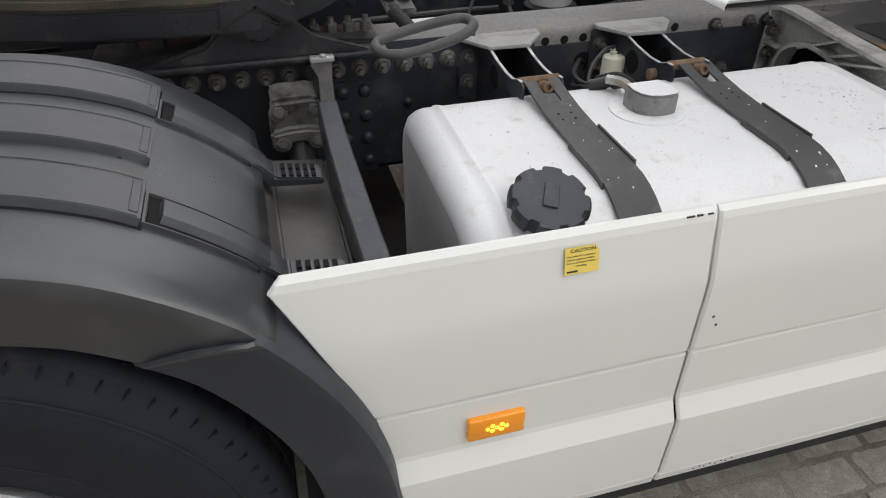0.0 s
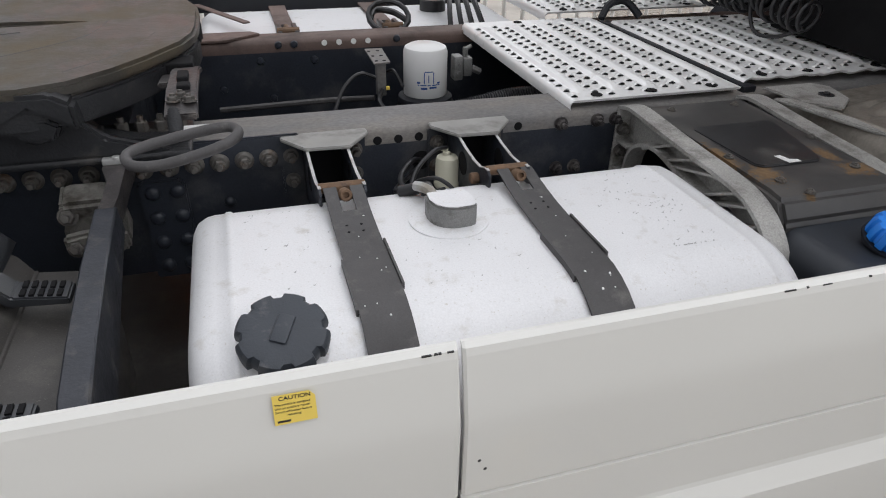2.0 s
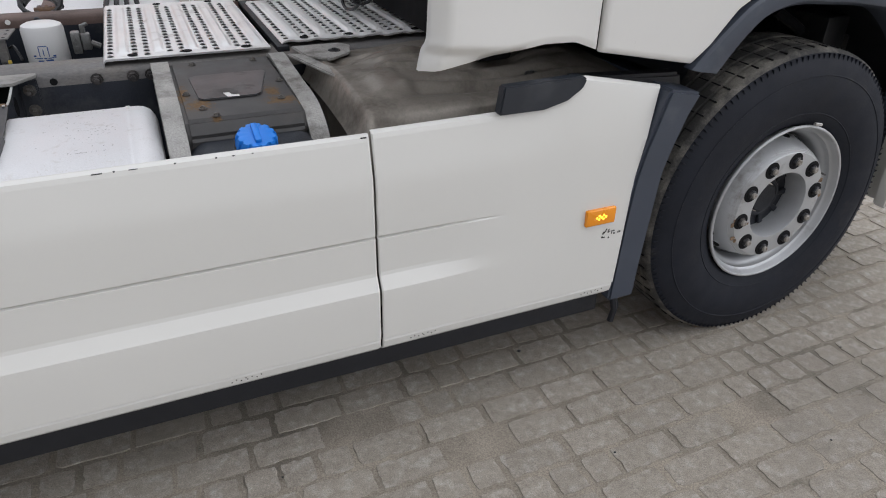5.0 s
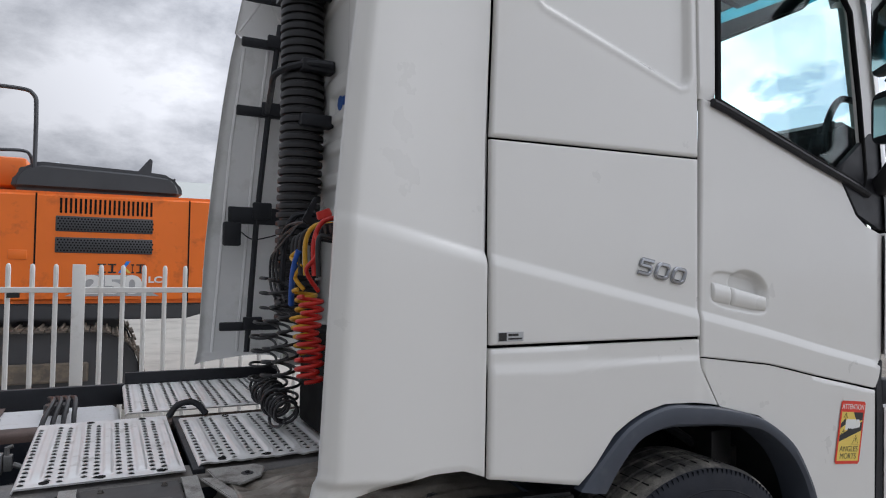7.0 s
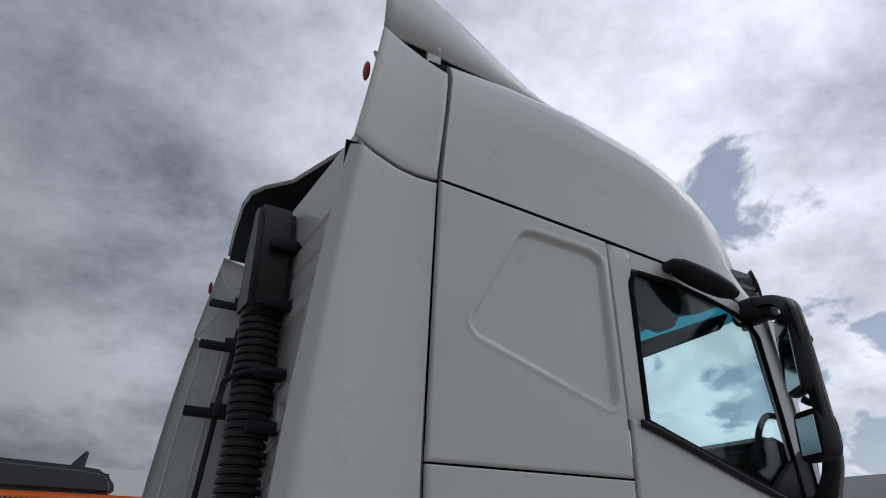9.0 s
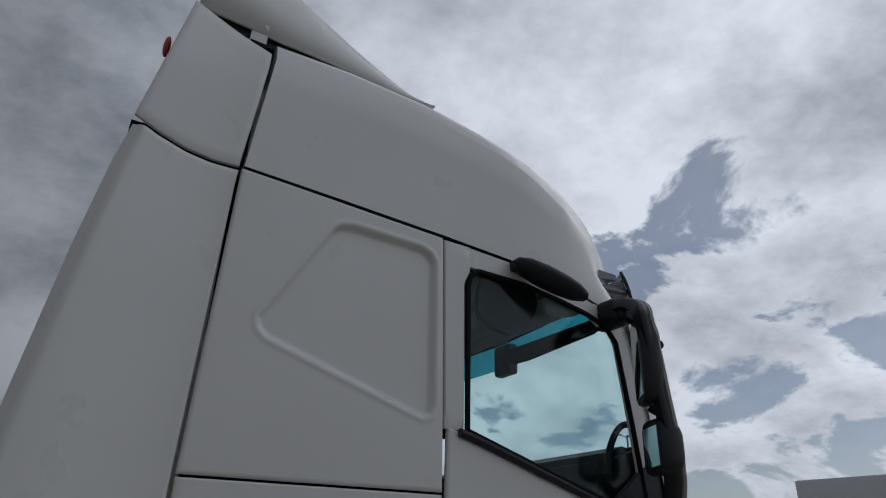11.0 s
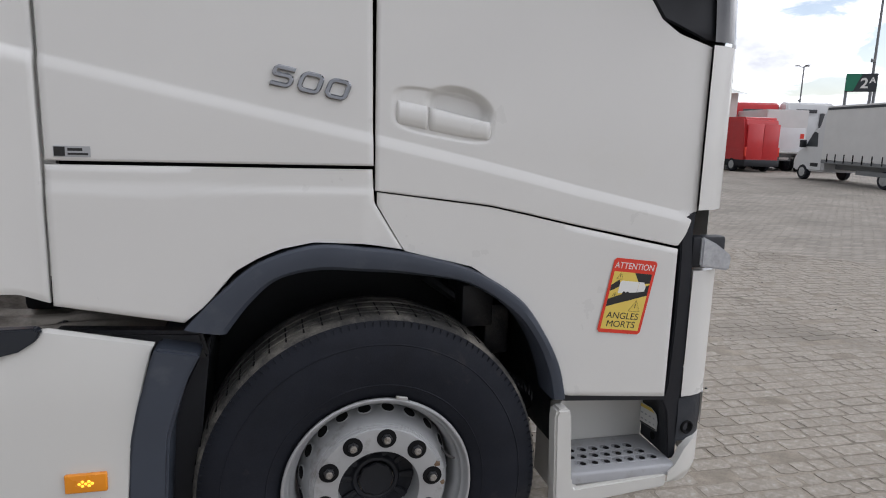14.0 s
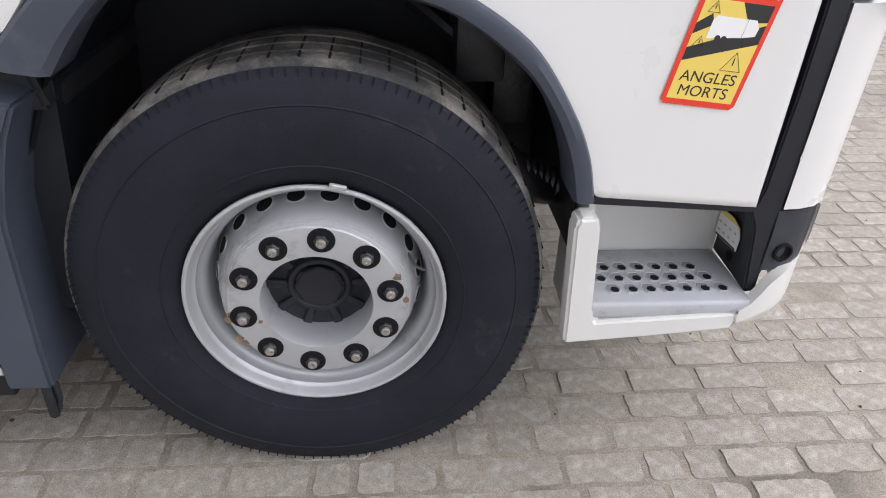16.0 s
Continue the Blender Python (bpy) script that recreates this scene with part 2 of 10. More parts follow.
M["rusty_pin"] = mat("rusty_pin_steel", (0.16, 0.095, 0.055), 0.75, var=0.3, scale=30, bump=0.3, bump_scale=200, stain=(0.07, 0.05, 0.04), stain_amount=0.4, stain_scale=25)
M["tank_cover"] = mat("dull_zinc_sheet", (0.23, 0.23, 0.225), 0.45, metal=0.5, var=0.12, scale=14, bump=0.2, bump_scale=200, stain=(0.12, 0.115, 0.105), stain_amount=0.3, stain_scale=25, grain=0.2)
M["rust"] = mat("rust", (0.15, 0.072, 0.030), 0.9, var=0.45, scale=40, bump=0.6, bump_scale=200, stain=(0.09, 0.05, 0.035), stain_amount=0.4, stain_scale=30)
M["grease"] = mat("greasy_cast_iron", (0.062, 0.057, 0.049), 0.38, metal=0.3, var=0.25, scale=6, bump=0.3, bump_scale=70, stain=(0.11, 0.088, 0.058), stain_amount=0.55, stain_scale=5, grain=0.2, grain_scale=200)
M["iron"] = mat("black_cast_iron", (0.028, 0.029, 0.032), 0.38, metal=0.2, var=0.2, scale=8, bump=0.4, bump_scale=120, stain=(0.10, 0.09, 0.08), stain_amount=0.3, stain_scale=8, grain=0.15)
M["galv"] = mat("galvanised_steel", (0.50, 0.50, 0.49), 0.5, metal=0.6, var=0.15, scale=14, stain=(0.3, 0.26, 0.2), stain_amount=0.3, stain_scale=12)
M["blue_cap"] = mat("blue_plastic", (0.012, 0.21, 0.74), 0.4, var=0.06, scale=9)
M["cap"] = mat("filler_cap_plastic", (0.032, 0.038, 0.048), 0.5, var=0.12, scale=10, bump=0.15, bump_scale=300, stain=(0.14, 0.14, 0.14), stain_amount=0.2, stain_scale=14)
M["bottle"] = mat("milky_plastic", (0.62, 0.60, 0.48), 0.45, var=0.05)
M["filter"] = mat("filter_canister_paint", (0.78, 0.78, 0.77), 0.35, var=0.02)
M["red"] = mat("red_hose", (0.62, 0.028, 0.02), 0.35, var=0.08)
M["yellow"] = mat("yellow_hose", (0.68, 0.36, 0.02), 0.4, var=0.08)
M["blue"] = mat("blue_hose", (0.02, 0.10, 0.45), 0.4, var=0.08)
M["hose"] = mat("black_hose", (0.016, 0.016, 0.018), 0.38, var=0.1)
M["chrome"] = mat("chrome_letters", (0.36, 0.37, 0.39), 0.10, metal=1.0, var=0.02)
M["label_y"] = mat("yellow_label", (0.80, 0.60, 0.12), 0.45, var=0.02)
M["label_r"] = mat("red_label", (0.74, 0.045, 0.02), 0.45, var=0.02)
M["label_w"] = mat("white_label", (0.80, 0.80, 0.78), 0.45, var=0.02)
M["label_k"] = mat("black_label", (0.02, 0.02, 0.02), 0.5, var=0.02)
M["label_g"] = mat("silver_label", (0.45, 0.46, 0.47), 0.4, metal=0.3, var=0.02)
M["label_b"] = mat("blue_label", (0.03, 0.09, 0.3), 0.5, var=0.02)
M["orange"] = mat("orange_machine_paint", (0.90, 0.185, 0.014), 0.42, var=0.04, scale=2, coat=0.15, stain=(0.5, 0.10, 0.02), stain_amount=0.2)
M["hood"] = mat("grey_machine_paint", (0.062, 0.064, 0.07), 0.4, var=0.08, scale=3)
M["track"] = mat("muddy_track_steel", (0.14, 0.12, 0.10), 0.8, metal=0.2, var=0.3, scale=5, stain=(0.26, 0.21, 0.15), stain_amount=0.5, stain_scale=8)
M["concrete"] = mat("concrete", (0.42, 0.40, 0.36), 0.85, var=0.08, scale=1.5, bump=0.3, bump_scale=60, stain=(0.30, 0.28, 0.25), stain_amount=0.4, stain_scale=1.2)
M["fence"] = mat("fence_white_paint", (0.80, 0.79, 0.76), 0.45, var=0.03, scale=6, stain=(0.55, 0.52, 0.46), stain_amount=0.25)
M["van_white"] = mat("van_white_paint", (0.70, 0.71, 0.72), 0.4, var=0.03, scale=2, coat=0.3)
M["curtain"] = mat("white_tarpaulin", (0.72, 0.72, 0.71), 0.55, var=0.03, scale=2)
M["van_red"] = mat("van_red_paint", (0.55, 0.018, 0.022), 0.35, var=0.05, scale=2, coat=0.4)
M["green"] = mat("sign_green", (0.02, 0.20, 0.12), 0.5, var=0.05)
M["sign"] = mat("sign_anthracite", (0.035, 0.042, 0.05), 0.5, var=0.05)
M["pole"] = mat("grey_pole_paint", (0.22, 0.23, 0.24), 0.5, metal=0.4, var=0.05)
M["roofing"] = mat("pale_roof_sheet", (0.55, 0.58, 0.55), 0.5, var=0.05)
M["interior"] = mat("grey_cab_lining", (0.27, 0.285, 0.31), 0.8, var=0.08, scale=4)
M["interior_dark"] = mat("dark_dashboard", (0.03, 0.03, 0.034), 0.6, var=0.1, scale=6)
M["joint"] = mat("sandy_joint_dirt", (0.250, 0.220, 0.180), 0.95, var=0.25, scale=7, bump=0.8, bump_scale=90, stain=(0.10, 0.088, 0.072), stain_amount=0.35, stain_scale=1.3, grain=0.35, grain_scale=230)
M["earth"] = mat("yard_paving", (0.285, 0.265, 0.235), 0.9, var=0.12, scale=0.6, bump=0.5, bump_scale=40, stain=(0.17, 0.155, 0.135), stain_amount=0.45, stain_scale=0.35)


def stained_patches(name, base, patches, colour):
    """The base material with rough stains of another colour in the given ovals (x, y, half lengths)."""
    m = base.copy()
    m.name = name
    nt_ = m.node_tree
    n_, l_ = nt_.nodes, nt_.links
    p_ = n_["Principled BSDF"]
    geo_ = n_.new("ShaderNodeTexCoord")
    best = None
    for cx, cy, sx, sy in patches:
        mp = n_.new("ShaderNodeMapping")
        mp.inputs["Location"].default_value = (-cx / sx, -cy / sy, 0)
        mp.inputs["Scale"].default_value = (1 / sx, 1 / sy, 0)
        l_.new(geo_.outputs["Object"], mp.inputs["Vector"])
        ln = n_.new("ShaderNodeVectorMath")
        ln.operation = "LENGTH"
        l_.new(mp.outputs[0], ln.inputs[0])
        if best is None:
            best = ln.outputs["Value"]
        else:
            mn = n_.new("ShaderNodeMath")
            mn.operation = "MINIMUM"
            l_.new(best, mn.inputs[0])
            l_.new(ln.outputs["Value"], mn.inputs[1])
            best = mn.outputs[0]
    no = n_.new("ShaderNodeTexNoise")
    no.inputs["Scale"].default_value, no.inputs["Detail"].default_value, no.inputs["Roughness"].default_value = 60.0, 9.0, 0.8
    l_.new(geo_.outputs["Object"], no.inputs["Vector"])
    ad = n_.new("ShaderNodeMath")
    ad.operation = "MULTIPLY_ADD"
    l_.new(no.outputs["Fac"], ad.inputs[0])
    ad.inputs[1].default_value = 5.5
    l_.new(best, ad.inputs[2])
    mr = n_.new("ShaderNodeMapRange")
    mr.inputs["From Min"].default_value, mr.inputs["From Max"].default_value = 3.95, 3.40
    l_.new(ad.outputs[0], mr.inputs["Value"])
    tone_ = n_.new("ShaderNodeMix")
    tone_.data_type = "RGBA"
    tone_.inputs[6].default_value, tone_.inputs[7].default_value = (*colour, 1), (0.24, 0.16, 0.08, 1)
    n2 = n_.new("ShaderNodeTexNoise")
    n2.inputs["Scale"].default_value, n2.inputs["Detail"].default_value = 110.0, 8.0
    l_.new(geo_.outputs["Object"], n2.inputs["Vector"])
    l_.new(n2.outputs["Fac"], tone_.inputs[0])
    mx_ = n_.new("ShaderNodeMix")
    mx_.data_type = "RGBA"
    l_.new(mr.outputs[0], mx_.inputs[0])
    l_.new(p_.inputs["Base Color"].links[0].from_socket, mx_.inputs[6])
    l_.new(tone_.outputs[2], mx_.inputs[7])
    l_.new(mx_.outputs[2], p_.inputs["Base Color"])
    rx = n_.new("ShaderNodeMix")
    l_.new(mr.outputs[0], rx.inputs[0])
    l_.new(p_.inputs["Roughness"].links[0].from_socket, rx.inputs[2])
    rx.inputs[3].default_value = 0.9
    l_.new(rx.outputs[0], p_.inputs["Roughness"])
    return m


M["panel_cover"] = mat("smooth_cover_panel", (0.032, 0.032, 0.034), 0.34, var=0.15, scale=6, stain=(0.06, 0.056, 0.05), stain_amount=0.25, stain_scale=8, grain=0.1)
M["rusty_cover"] = stained_patches("rusty_battery_cover", M["cover"], ((-1.893, 0.46, 0.016, 0.055), (-1.862, 0.36, 0.030, 0.040), (-1.66, 0.42, 0.016, 0.035), (-1.645, 0.335, 0.040, 0.026), (-1.828, 0.268, 0.013, 0.010)), (0.075, 0.032, 0.014))


def glass_mat(name, tint, gloss=0.02):
    """A thin sheet of tinted glass: clear through, glossy by Fresnel."""
    m = bpy.data.materials.new(name)
    m.use_nodes = True
    n_, l_ = m.node_tree.nodes, m.node_tree.links
    n_.clear()
    tr, gl, fres, mx, out = n_.new("ShaderNodeBsdfTransparent"), n_.new("ShaderNodeBsdfGlossy"), n_.new("ShaderNodeLayerWeight"), n_.new("ShaderNodeMixShader"), n_.new("ShaderNodeOutputMaterial")
    tr.inputs[0].default_value = (*tint, 1)
    gl.inputs["Roughness"].default_value = gloss
    fres.inputs["Blend"].default_value = 0.5
    pw, ml, ad = n_.new("ShaderNodeMath"), n_.new("ShaderNodeMath"), n_.new("ShaderNodeMath")
    pw.operation, ml.operation, ad.operation = "POWER", "MULTIPLY", "ADD"
    pw.inputs[1].default_value, ml.inputs[1].default_value, ad.inputs[1].default_value = 4.0, 0.7, 0.022
    l_.new(fres.outputs["Facing"], pw.inputs[0])
    l_.new(pw.outputs[0], ml.inputs[0])
    l_.new(ml.outputs[0], ad.inputs[0])
    l_.new(ad.outputs[0], mx.inputs[0])
    l_.new(tr.outputs[0], mx.inputs[1])
    l_.new(gl.outputs[0], mx.inputs[2])
    l_.new(mx.outputs[0], out.inputs[0])
    return m


M["glass"] = glass_mat("cab_glass", (0.87, 0.965, 0.96))
M["glass_dark"] = glass_mat("tinted_glass", (0.64, 0.87, 0.88))
M["visor_tint"] = glass_mat("teal_sun_visor", (0.22, 0.55, 0.62))
M["amber"] = mat("amber_lens", (0.88, 0.30, 0.010), 0.25, var=0.05, coat=0.5)
M["red_lens"] = mat("red_lens", (0.35, 0.01, 0.01), 0.25, var=0.05, coat=0.5)
M["clear_lens"] = mat("clear_lens", (0.55, 0.57, 0.60), 0.15, metal=0.4, var=0.15, scale=60)
M["mirror"] = mat("mirror_glass", (0.80, 0.88, 0.90), 0.03, metal=1.0, var=0.01)
led = bpy.data.materials.new("lit_amber_led")
led.use_nodes = True
lp = led.node_tree.nodes["Principled BSDF"]
lp.inputs["Base Color"].default_value = (1.0, 0.55, 0.02, 1)
lp.inputs["Emission Color"].default_value = (1.0, 0.62, 0.06, 1)
lp.inputs["Emission Strength"].default_value = 1.6
M["led"] = led

# pavers vary stone by stone
pav = mat("worn_concrete_paver", (0.285, 0.256, 0.216), 0.9, var=0.16, scale=38, bump=0.9, bump_scale=190, stain=(0.40, 0.372, 0.335), stain_amount=0.36, stain_scale=22, speck=0.5, grain=0.30, grain_scale=330)
nt = pav.node_tree
p = nt.nodes["Principled BSDF"]
old = p.inputs["Base Color"].links[0].from_socket
info = nt.nodes.new("ShaderNodeObjectInfo")
geo = nt.nodes.new("ShaderNodeNewGeometry")
addr = nt.nodes.new("ShaderNodeMath")
addr.operation = "ADD"
nt.links.new(info.outputs["Random"], addr.inputs[0])
nt.links.new(geo.outputs["Random Per Island"], addr.inputs[1])
fr = nt.nodes.new("ShaderNodeMath")
fr.operation = "FRACT"
nt.links.new(addr.outputs[0], fr.inputs[0])
rng = nt.nodes.new("ShaderNodeMapRange")
rng.inputs["To Min"].default_value, rng.inputs["To Max"].default_value = 0.94, 1.06
nt.links.new(fr.outputs[0], rng.inputs["Value"])
tone = nt.nodes.new("ShaderNodeVectorMath")
tone.operation = "SCALE"
nt.links.new(old, tone.inputs[0])
nt.links.new(rng.outputs[0], tone.inputs[3])
wet = nt.nodes.new("ShaderNodeTexNoise")
wet.inputs["Scale"].default_value, wet.inputs["Detail"].default_value = 0.55, 7.0
wtc = nt.nodes.new("ShaderNodeNewGeometry")
nt.links.new(wtc.outputs["Position"], wet.inputs["Vector"])
wr = nt.nodes.new("ShaderNodeMapRange")
wr.inputs["From Min"].default_value, wr.inputs["From Max"].default_value = 0.56, 0.70
nt.links.new(wet.outputs["Fac"], wr.inputs["Value"])
wmix = nt.nodes.new("ShaderNodeMix")
wmix.data_type = "RGBA"
nt.links.new(wr.outputs[0], wmix.inputs[0])
nt.links.new(tone.outputs[0], wmix.inputs[6])
wmix.inputs[7].default_value = (0.20, 0.18, 0.152, 1)
nt.links.new(wmix.outputs[2], p.inputs["Base Color"])
M["paver"] = pav

# ---------------------------------------------------------------- mesh helpers


NOSE = {"taper": False}


def nose_x(x):
    """The front of the cab tapers in: how a plan length along the truck comes out."""
    return x - float(np.interp(x, [0.25, 0.43, 0.607, 0.95, 1.06], [0.0, 0.012, 0.034, 0.045, 0.05]))


def part(name, bm, material, parent=None, label="", smooth=True, angle=40):
    """Links a bmesh as one mesh object under its parent."""
    if NOSE["taper"]:
        for v in bm.verts:
            if v.co.x > 0.25:
                v.co.x = nose_x(v.co.x)
    me = bpy.data.meshes.new(name)
    bmesh.ops.recalc_face_normals(bm, faces=bm.faces)
    bm.to_mesh(me)
    bm.free()
    me.materials.append(M[material] if isinstance(material, str) else material)
    if smooth:
        me.polygons.foreach_set("use_smooth", [True] * len(me.polygons))
        me.set_sharp_from_angle(angle=radians(angle))
    ob = new(name, me)
    if parent is not None:
        ob.parent = parent
    if label:
        ob["label"] = label
    return ob


def thing(name, label, category, group="", kind="", at=(0, 0, 0)):
    ob = new(name)
    ob.location = at
    return tagged(ob, label, category, group, kind)


def bm_new():
    return bmesh.new()


def box(bm, x0, x1, y0, y1, z0, z1, bevel=0.0, seg=2, m=None):
    b = bmesh.new()
    bmesh.ops.create_cube(b, size=1.0)
    for v in b.verts:
        v.co = Vector((x0 + (v.co.x + 0.5) * (x1 - x0), y0 + (v.co.y + 0.5) * (y1 - y0), z0 + (v.co.z + 0.5) * (z1 - z0)))
    if bevel:
        bmesh.ops.bevel(b, geom=b.edges[:], offset=bevel, segments=seg, affect="EDGES", profile=0.5)
    return join(bm, b, m)


def join(bm, b, m=None):
    """Adds the bmesh b, moved by m, to bm, and frees it."""
    b.verts.index_update()
    vs = [bm.verts.new(m @ v.co if m else v.co) for v in b.verts]
    for f in b.faces:
        try:
            bm.faces.new([vs[v.index] for v in f.verts])
        except ValueError:
            pass
    b.free()
    return bm


def prism(bm, pts, axis, a, b2, bevel=0.0, seg=2, m=None):
    """A polygon of 2D points drawn out along an axis from a to b2. axis y: points are (x, z); x: (y, z); z: (x, y)."""
    t = bmesh.new()

    def at(p, d):
        return {"y": (p[0], d, p[1]), "x": (d, p[0], p[1]), "z": (p[0], p[1], d)}[axis]

    v0, v1 = [t.verts.new(at(p, a)) for p in pts], [t.verts.new(at(p, b2)) for p in pts]
    t.faces.new(v0)
    t.faces.new(v1[::-1])
    for i in range(len(pts)):
        j = (i + 1) % len(pts)
        t.faces.new((v0[i], v0[j], v1[j], v1[i]))
    if bevel:
        bmesh.ops.recalc_face_normals(t, faces=t.faces)
        bmesh.ops.bevel(t, geom=[e for e in t.edges if e.calc_face_angle(0) > 0.35], offset=bevel, segments=seg, affect="EDGES")
    return join(bm, t, m)


def lathe(bm, profile, centre, axis, n=32, close=True, arc=None):
    """A profile of (radius, height) turned round an axis vector at centre."""
    axis = Vector(axis).normalized()
    q = axis.to_track_quat("Z", "Y").to_matrix()
    full = arc is None
    steps = n if full else n + 1
    rings = []
    for r, h in profile:
        ring = []
        for i in range(steps):
            a = 2 * math.pi * i / n if full else arc[0] + (arc[1] - arc[0]) * i / n
            ring.append(bm.verts.new(Vector(centre) + q @ Vector((r * math.cos(a), r * math.sin(a), h))))
        rings.append(ring)
    for a, b in zip(rings, rings[1:]):
        for i in range(steps if full else steps - 1):
            j = (i + 1) % steps
            try:
                bm.faces.new((a[i], a[j], b[j], b[i]))
            except ValueError:
                pass
    if close and full:
        for ring, r in ((rings[0], profile[0][0]), (rings[-1], profile[-1][0])):
            if r > 1e-5:
                bm.faces.new(ring)
    return bm


def cyl(bm, p0, p1, r, r2=None, n=16):
    p0, p1 = Vector(p0), Vector(p1)
    d = p1 - p0
    e = min(r * 0.15, d.length * 0.2)
    return lathe(bm, [(r - e, 0), (r, e), (r2 or r, d.length - e), ((r2 or r) - e, d.length)], p0, d, n)


def tube(bm, pts, r, n=8, closed=False, radii=None):
    """A round bar swept along points."""
    pts = [Vector(p) for p in pts]
    k = len(pts)
    rings, up = [], None
    for i, p in enumerate(pts):
        a = pts[(i - 1) % k] if (closed or i > 0) else p
        b = pts[(i + 1) % k] if (closed or i < k - 1) else p
        d = (b - a).normalized()
        if up is None:
            up = d.orthogonal().normalized()
        up = (up - d * up.dot(d))
        up = up.normalized() if up.length > 1e-6 else d.orthogonal().normalized()
        side = d.cross(up)
        rr = radii[i] if radii else r
        rings.append([bm.verts.new(p + rr * (math.cos(2 * math.pi * j / n) * up + math.sin(2 * math.pi * j / n) * side)) for j in range(n)])
    pairs = list(zip(rings, rings[1:])) + ([(rings[-1], rings[0])] if closed else [])
    for a, b in pairs:
        for j in range(n):
            bm.faces.new((a[j], a[(j + 1) % n], b[(j + 1) % n], b[j]))
    if not closed:
        bm.faces.new(rings[0])
        bm.faces.new(rings[-1])
    return bm


def curve_pts(pts, per=8, closed=False):
    """Points on a smooth curve through the given ones (Catmull-Rom)."""
    pts = [Vector(p) for p in pts]
    k = len(pts)
    out = []
    for i in range(k if closed else k - 1):
        p0 = pts[(i - 1) % k] if closed or i > 0 else pts[0]
        p1, p2 = pts[i], pts[(i + 1) % k]
        p3 = pts[(i + 2) % k] if closed or i < k - 2 else pts[-1]
        for j in range(per):
            t = j / per
            out.append(0.5 * ((2 * p1) + (p2 - p0) * t + (2 * p0 - 5 * p1 + 4 * p2 - p3) * t * t + (3 * p1 - p0 - 3 * p2 + p3) * t ** 3))
    if not closed:
        out.append(pts[-1])
    return out


def coil(a, b, radius, turns, r_end=None, per=14):
    """Points of a spiral hose between two points."""
    a, b = Vector(a), Vector(b)
    d = (b - a).normalized()
    u = d.orthogonal().normalized()
    w = d.cross(u)
    n = int(turns * per)
    out = []
    for i in range(n + 1):
        t = i / n
        rr = radius + ((r_end or radius) - radius) * t
        rr *= 1 + 0.12 * math.sin(t * 17.0)
        an = 2 * math.pi * turns * t
        out.append(a.lerp(b, t) + rr * (math.cos(an) * u + math.sin(an) * w) + Vector((0.012 * math.sin(t * 9), 0.012 * math.cos(t * 7), 0)))
    return out


def lin(points):
    """A piecewise linear function through (x, y) points."""
    xs, ys = zip(*points)
    return lambda x: float(np.interp(x, xs, ys))


def smooth01(t):
    t = min(1.0, max(0.0, t))
    return t * t * (3 - 2 * t)


def skin(bm, place, surf, nu, nv, thick=0.014, roll=0.005, edge=0.012, us=None, vs=None):
    """A panel on the near side of the truck. place(u, v) gives (x, z), surf(x, z) the outer surface's y; its rim is rolled in and has thickness."""
    us = us or [0, edge] + [edge + (1 - 2 * edge) * i / nu for i in range(1, nu)] + [1 - edge, 1]
    vs = vs or [0, edge] + [edge + (1 - 2 * edge) * i / nv for i in range(1, nv)] + [1 - edge, 1]
    grid = []
    for i, u in enumerate(us):
        row = []
        for j, v in enumerate(vs):
            x, z = place(u, v)
            rim = i in (0, len(us) - 1) or j in (0, len(vs) - 1)
            row.append(bm.verts.new((x, surf(x, z) + (roll if rim else 0), z)))
        grid.append(row)
    for i in range(len(us) - 1):
        for j in range(len(vs) - 1):
            bm.faces.new((grid[i][j], grid[i + 1][j], grid[i + 1][j + 1], grid[i][j + 1]))
    loop = [grid[i][0] for i in range(len(us))] + [grid[-1][j] for j in range(1, len(vs))] + [grid[i][-1] for i in range(len(us) - 2, -1, -1)] + [grid[0][j] for j in range(len(vs) - 2, 0, -1)]
    back = [bm.verts.new((v.co.x, v.co.y + thick, v.co.z)) for v in loop]
    for i in range(len(loop)):
        j = (i + 1) % len(loop)
        bm.faces.new((loop[i], loop[j], back[j], back[i]))
    return grid


def columns(x0, x1, lo, hi):
    return lambda u, v: ((x0 + (x1 - x0) * u), lo(x0 + (x1 - x0) * u) + (hi(x0 + (x1 - x0) * u) - lo(x0 + (x1 - x0) * u)) * v)


def rows_place(z0, z1, left, right):
    return lambda u, v: (left(z0 + (z1 - z0) * v) + (right(z0 + (z1 - z0) * v) - left(z0 + (z1 - z0) * v)) * u, z0 + (z1 - z0) * v)


def text(name, body, size, m, material, parent, depth=0.001, align="LEFT", shear=0.0, squash=1.0, label="", bold=0.0):
    """Raised lettering as a mesh; m puts its x along the line and its y up the letters."""
    cu = bpy.data.curves.new(name, "FONT")
    cu.body, cu.size, cu.extrude, cu.align_x, cu.shear, cu.offset = body, size, depth, align, shear, bold
    tmp = bpy.data.objects.new(name, cu)
    scene.collection.objects.link(tmp)
    me = bpy.data.meshes.new_from_object(tmp.evaluated_get(bpy.context.evaluated_depsgraph_get()))
    bpy.data.objects.remove(tmp)
    me.transform(m @ Matrix.Diagonal((squash, 1, 1, 1)))
    if NOSE["taper"]:
        for v in me.vertices:
            if v.co.x > 0.25:
                v.co.x = nose_x(v.co.x)
    me.materials.clear()
    me.materials.append(M[material])
    ob = new(name, me)
    ob.parent = parent
    if label:
        ob["label"] = label
    return ob


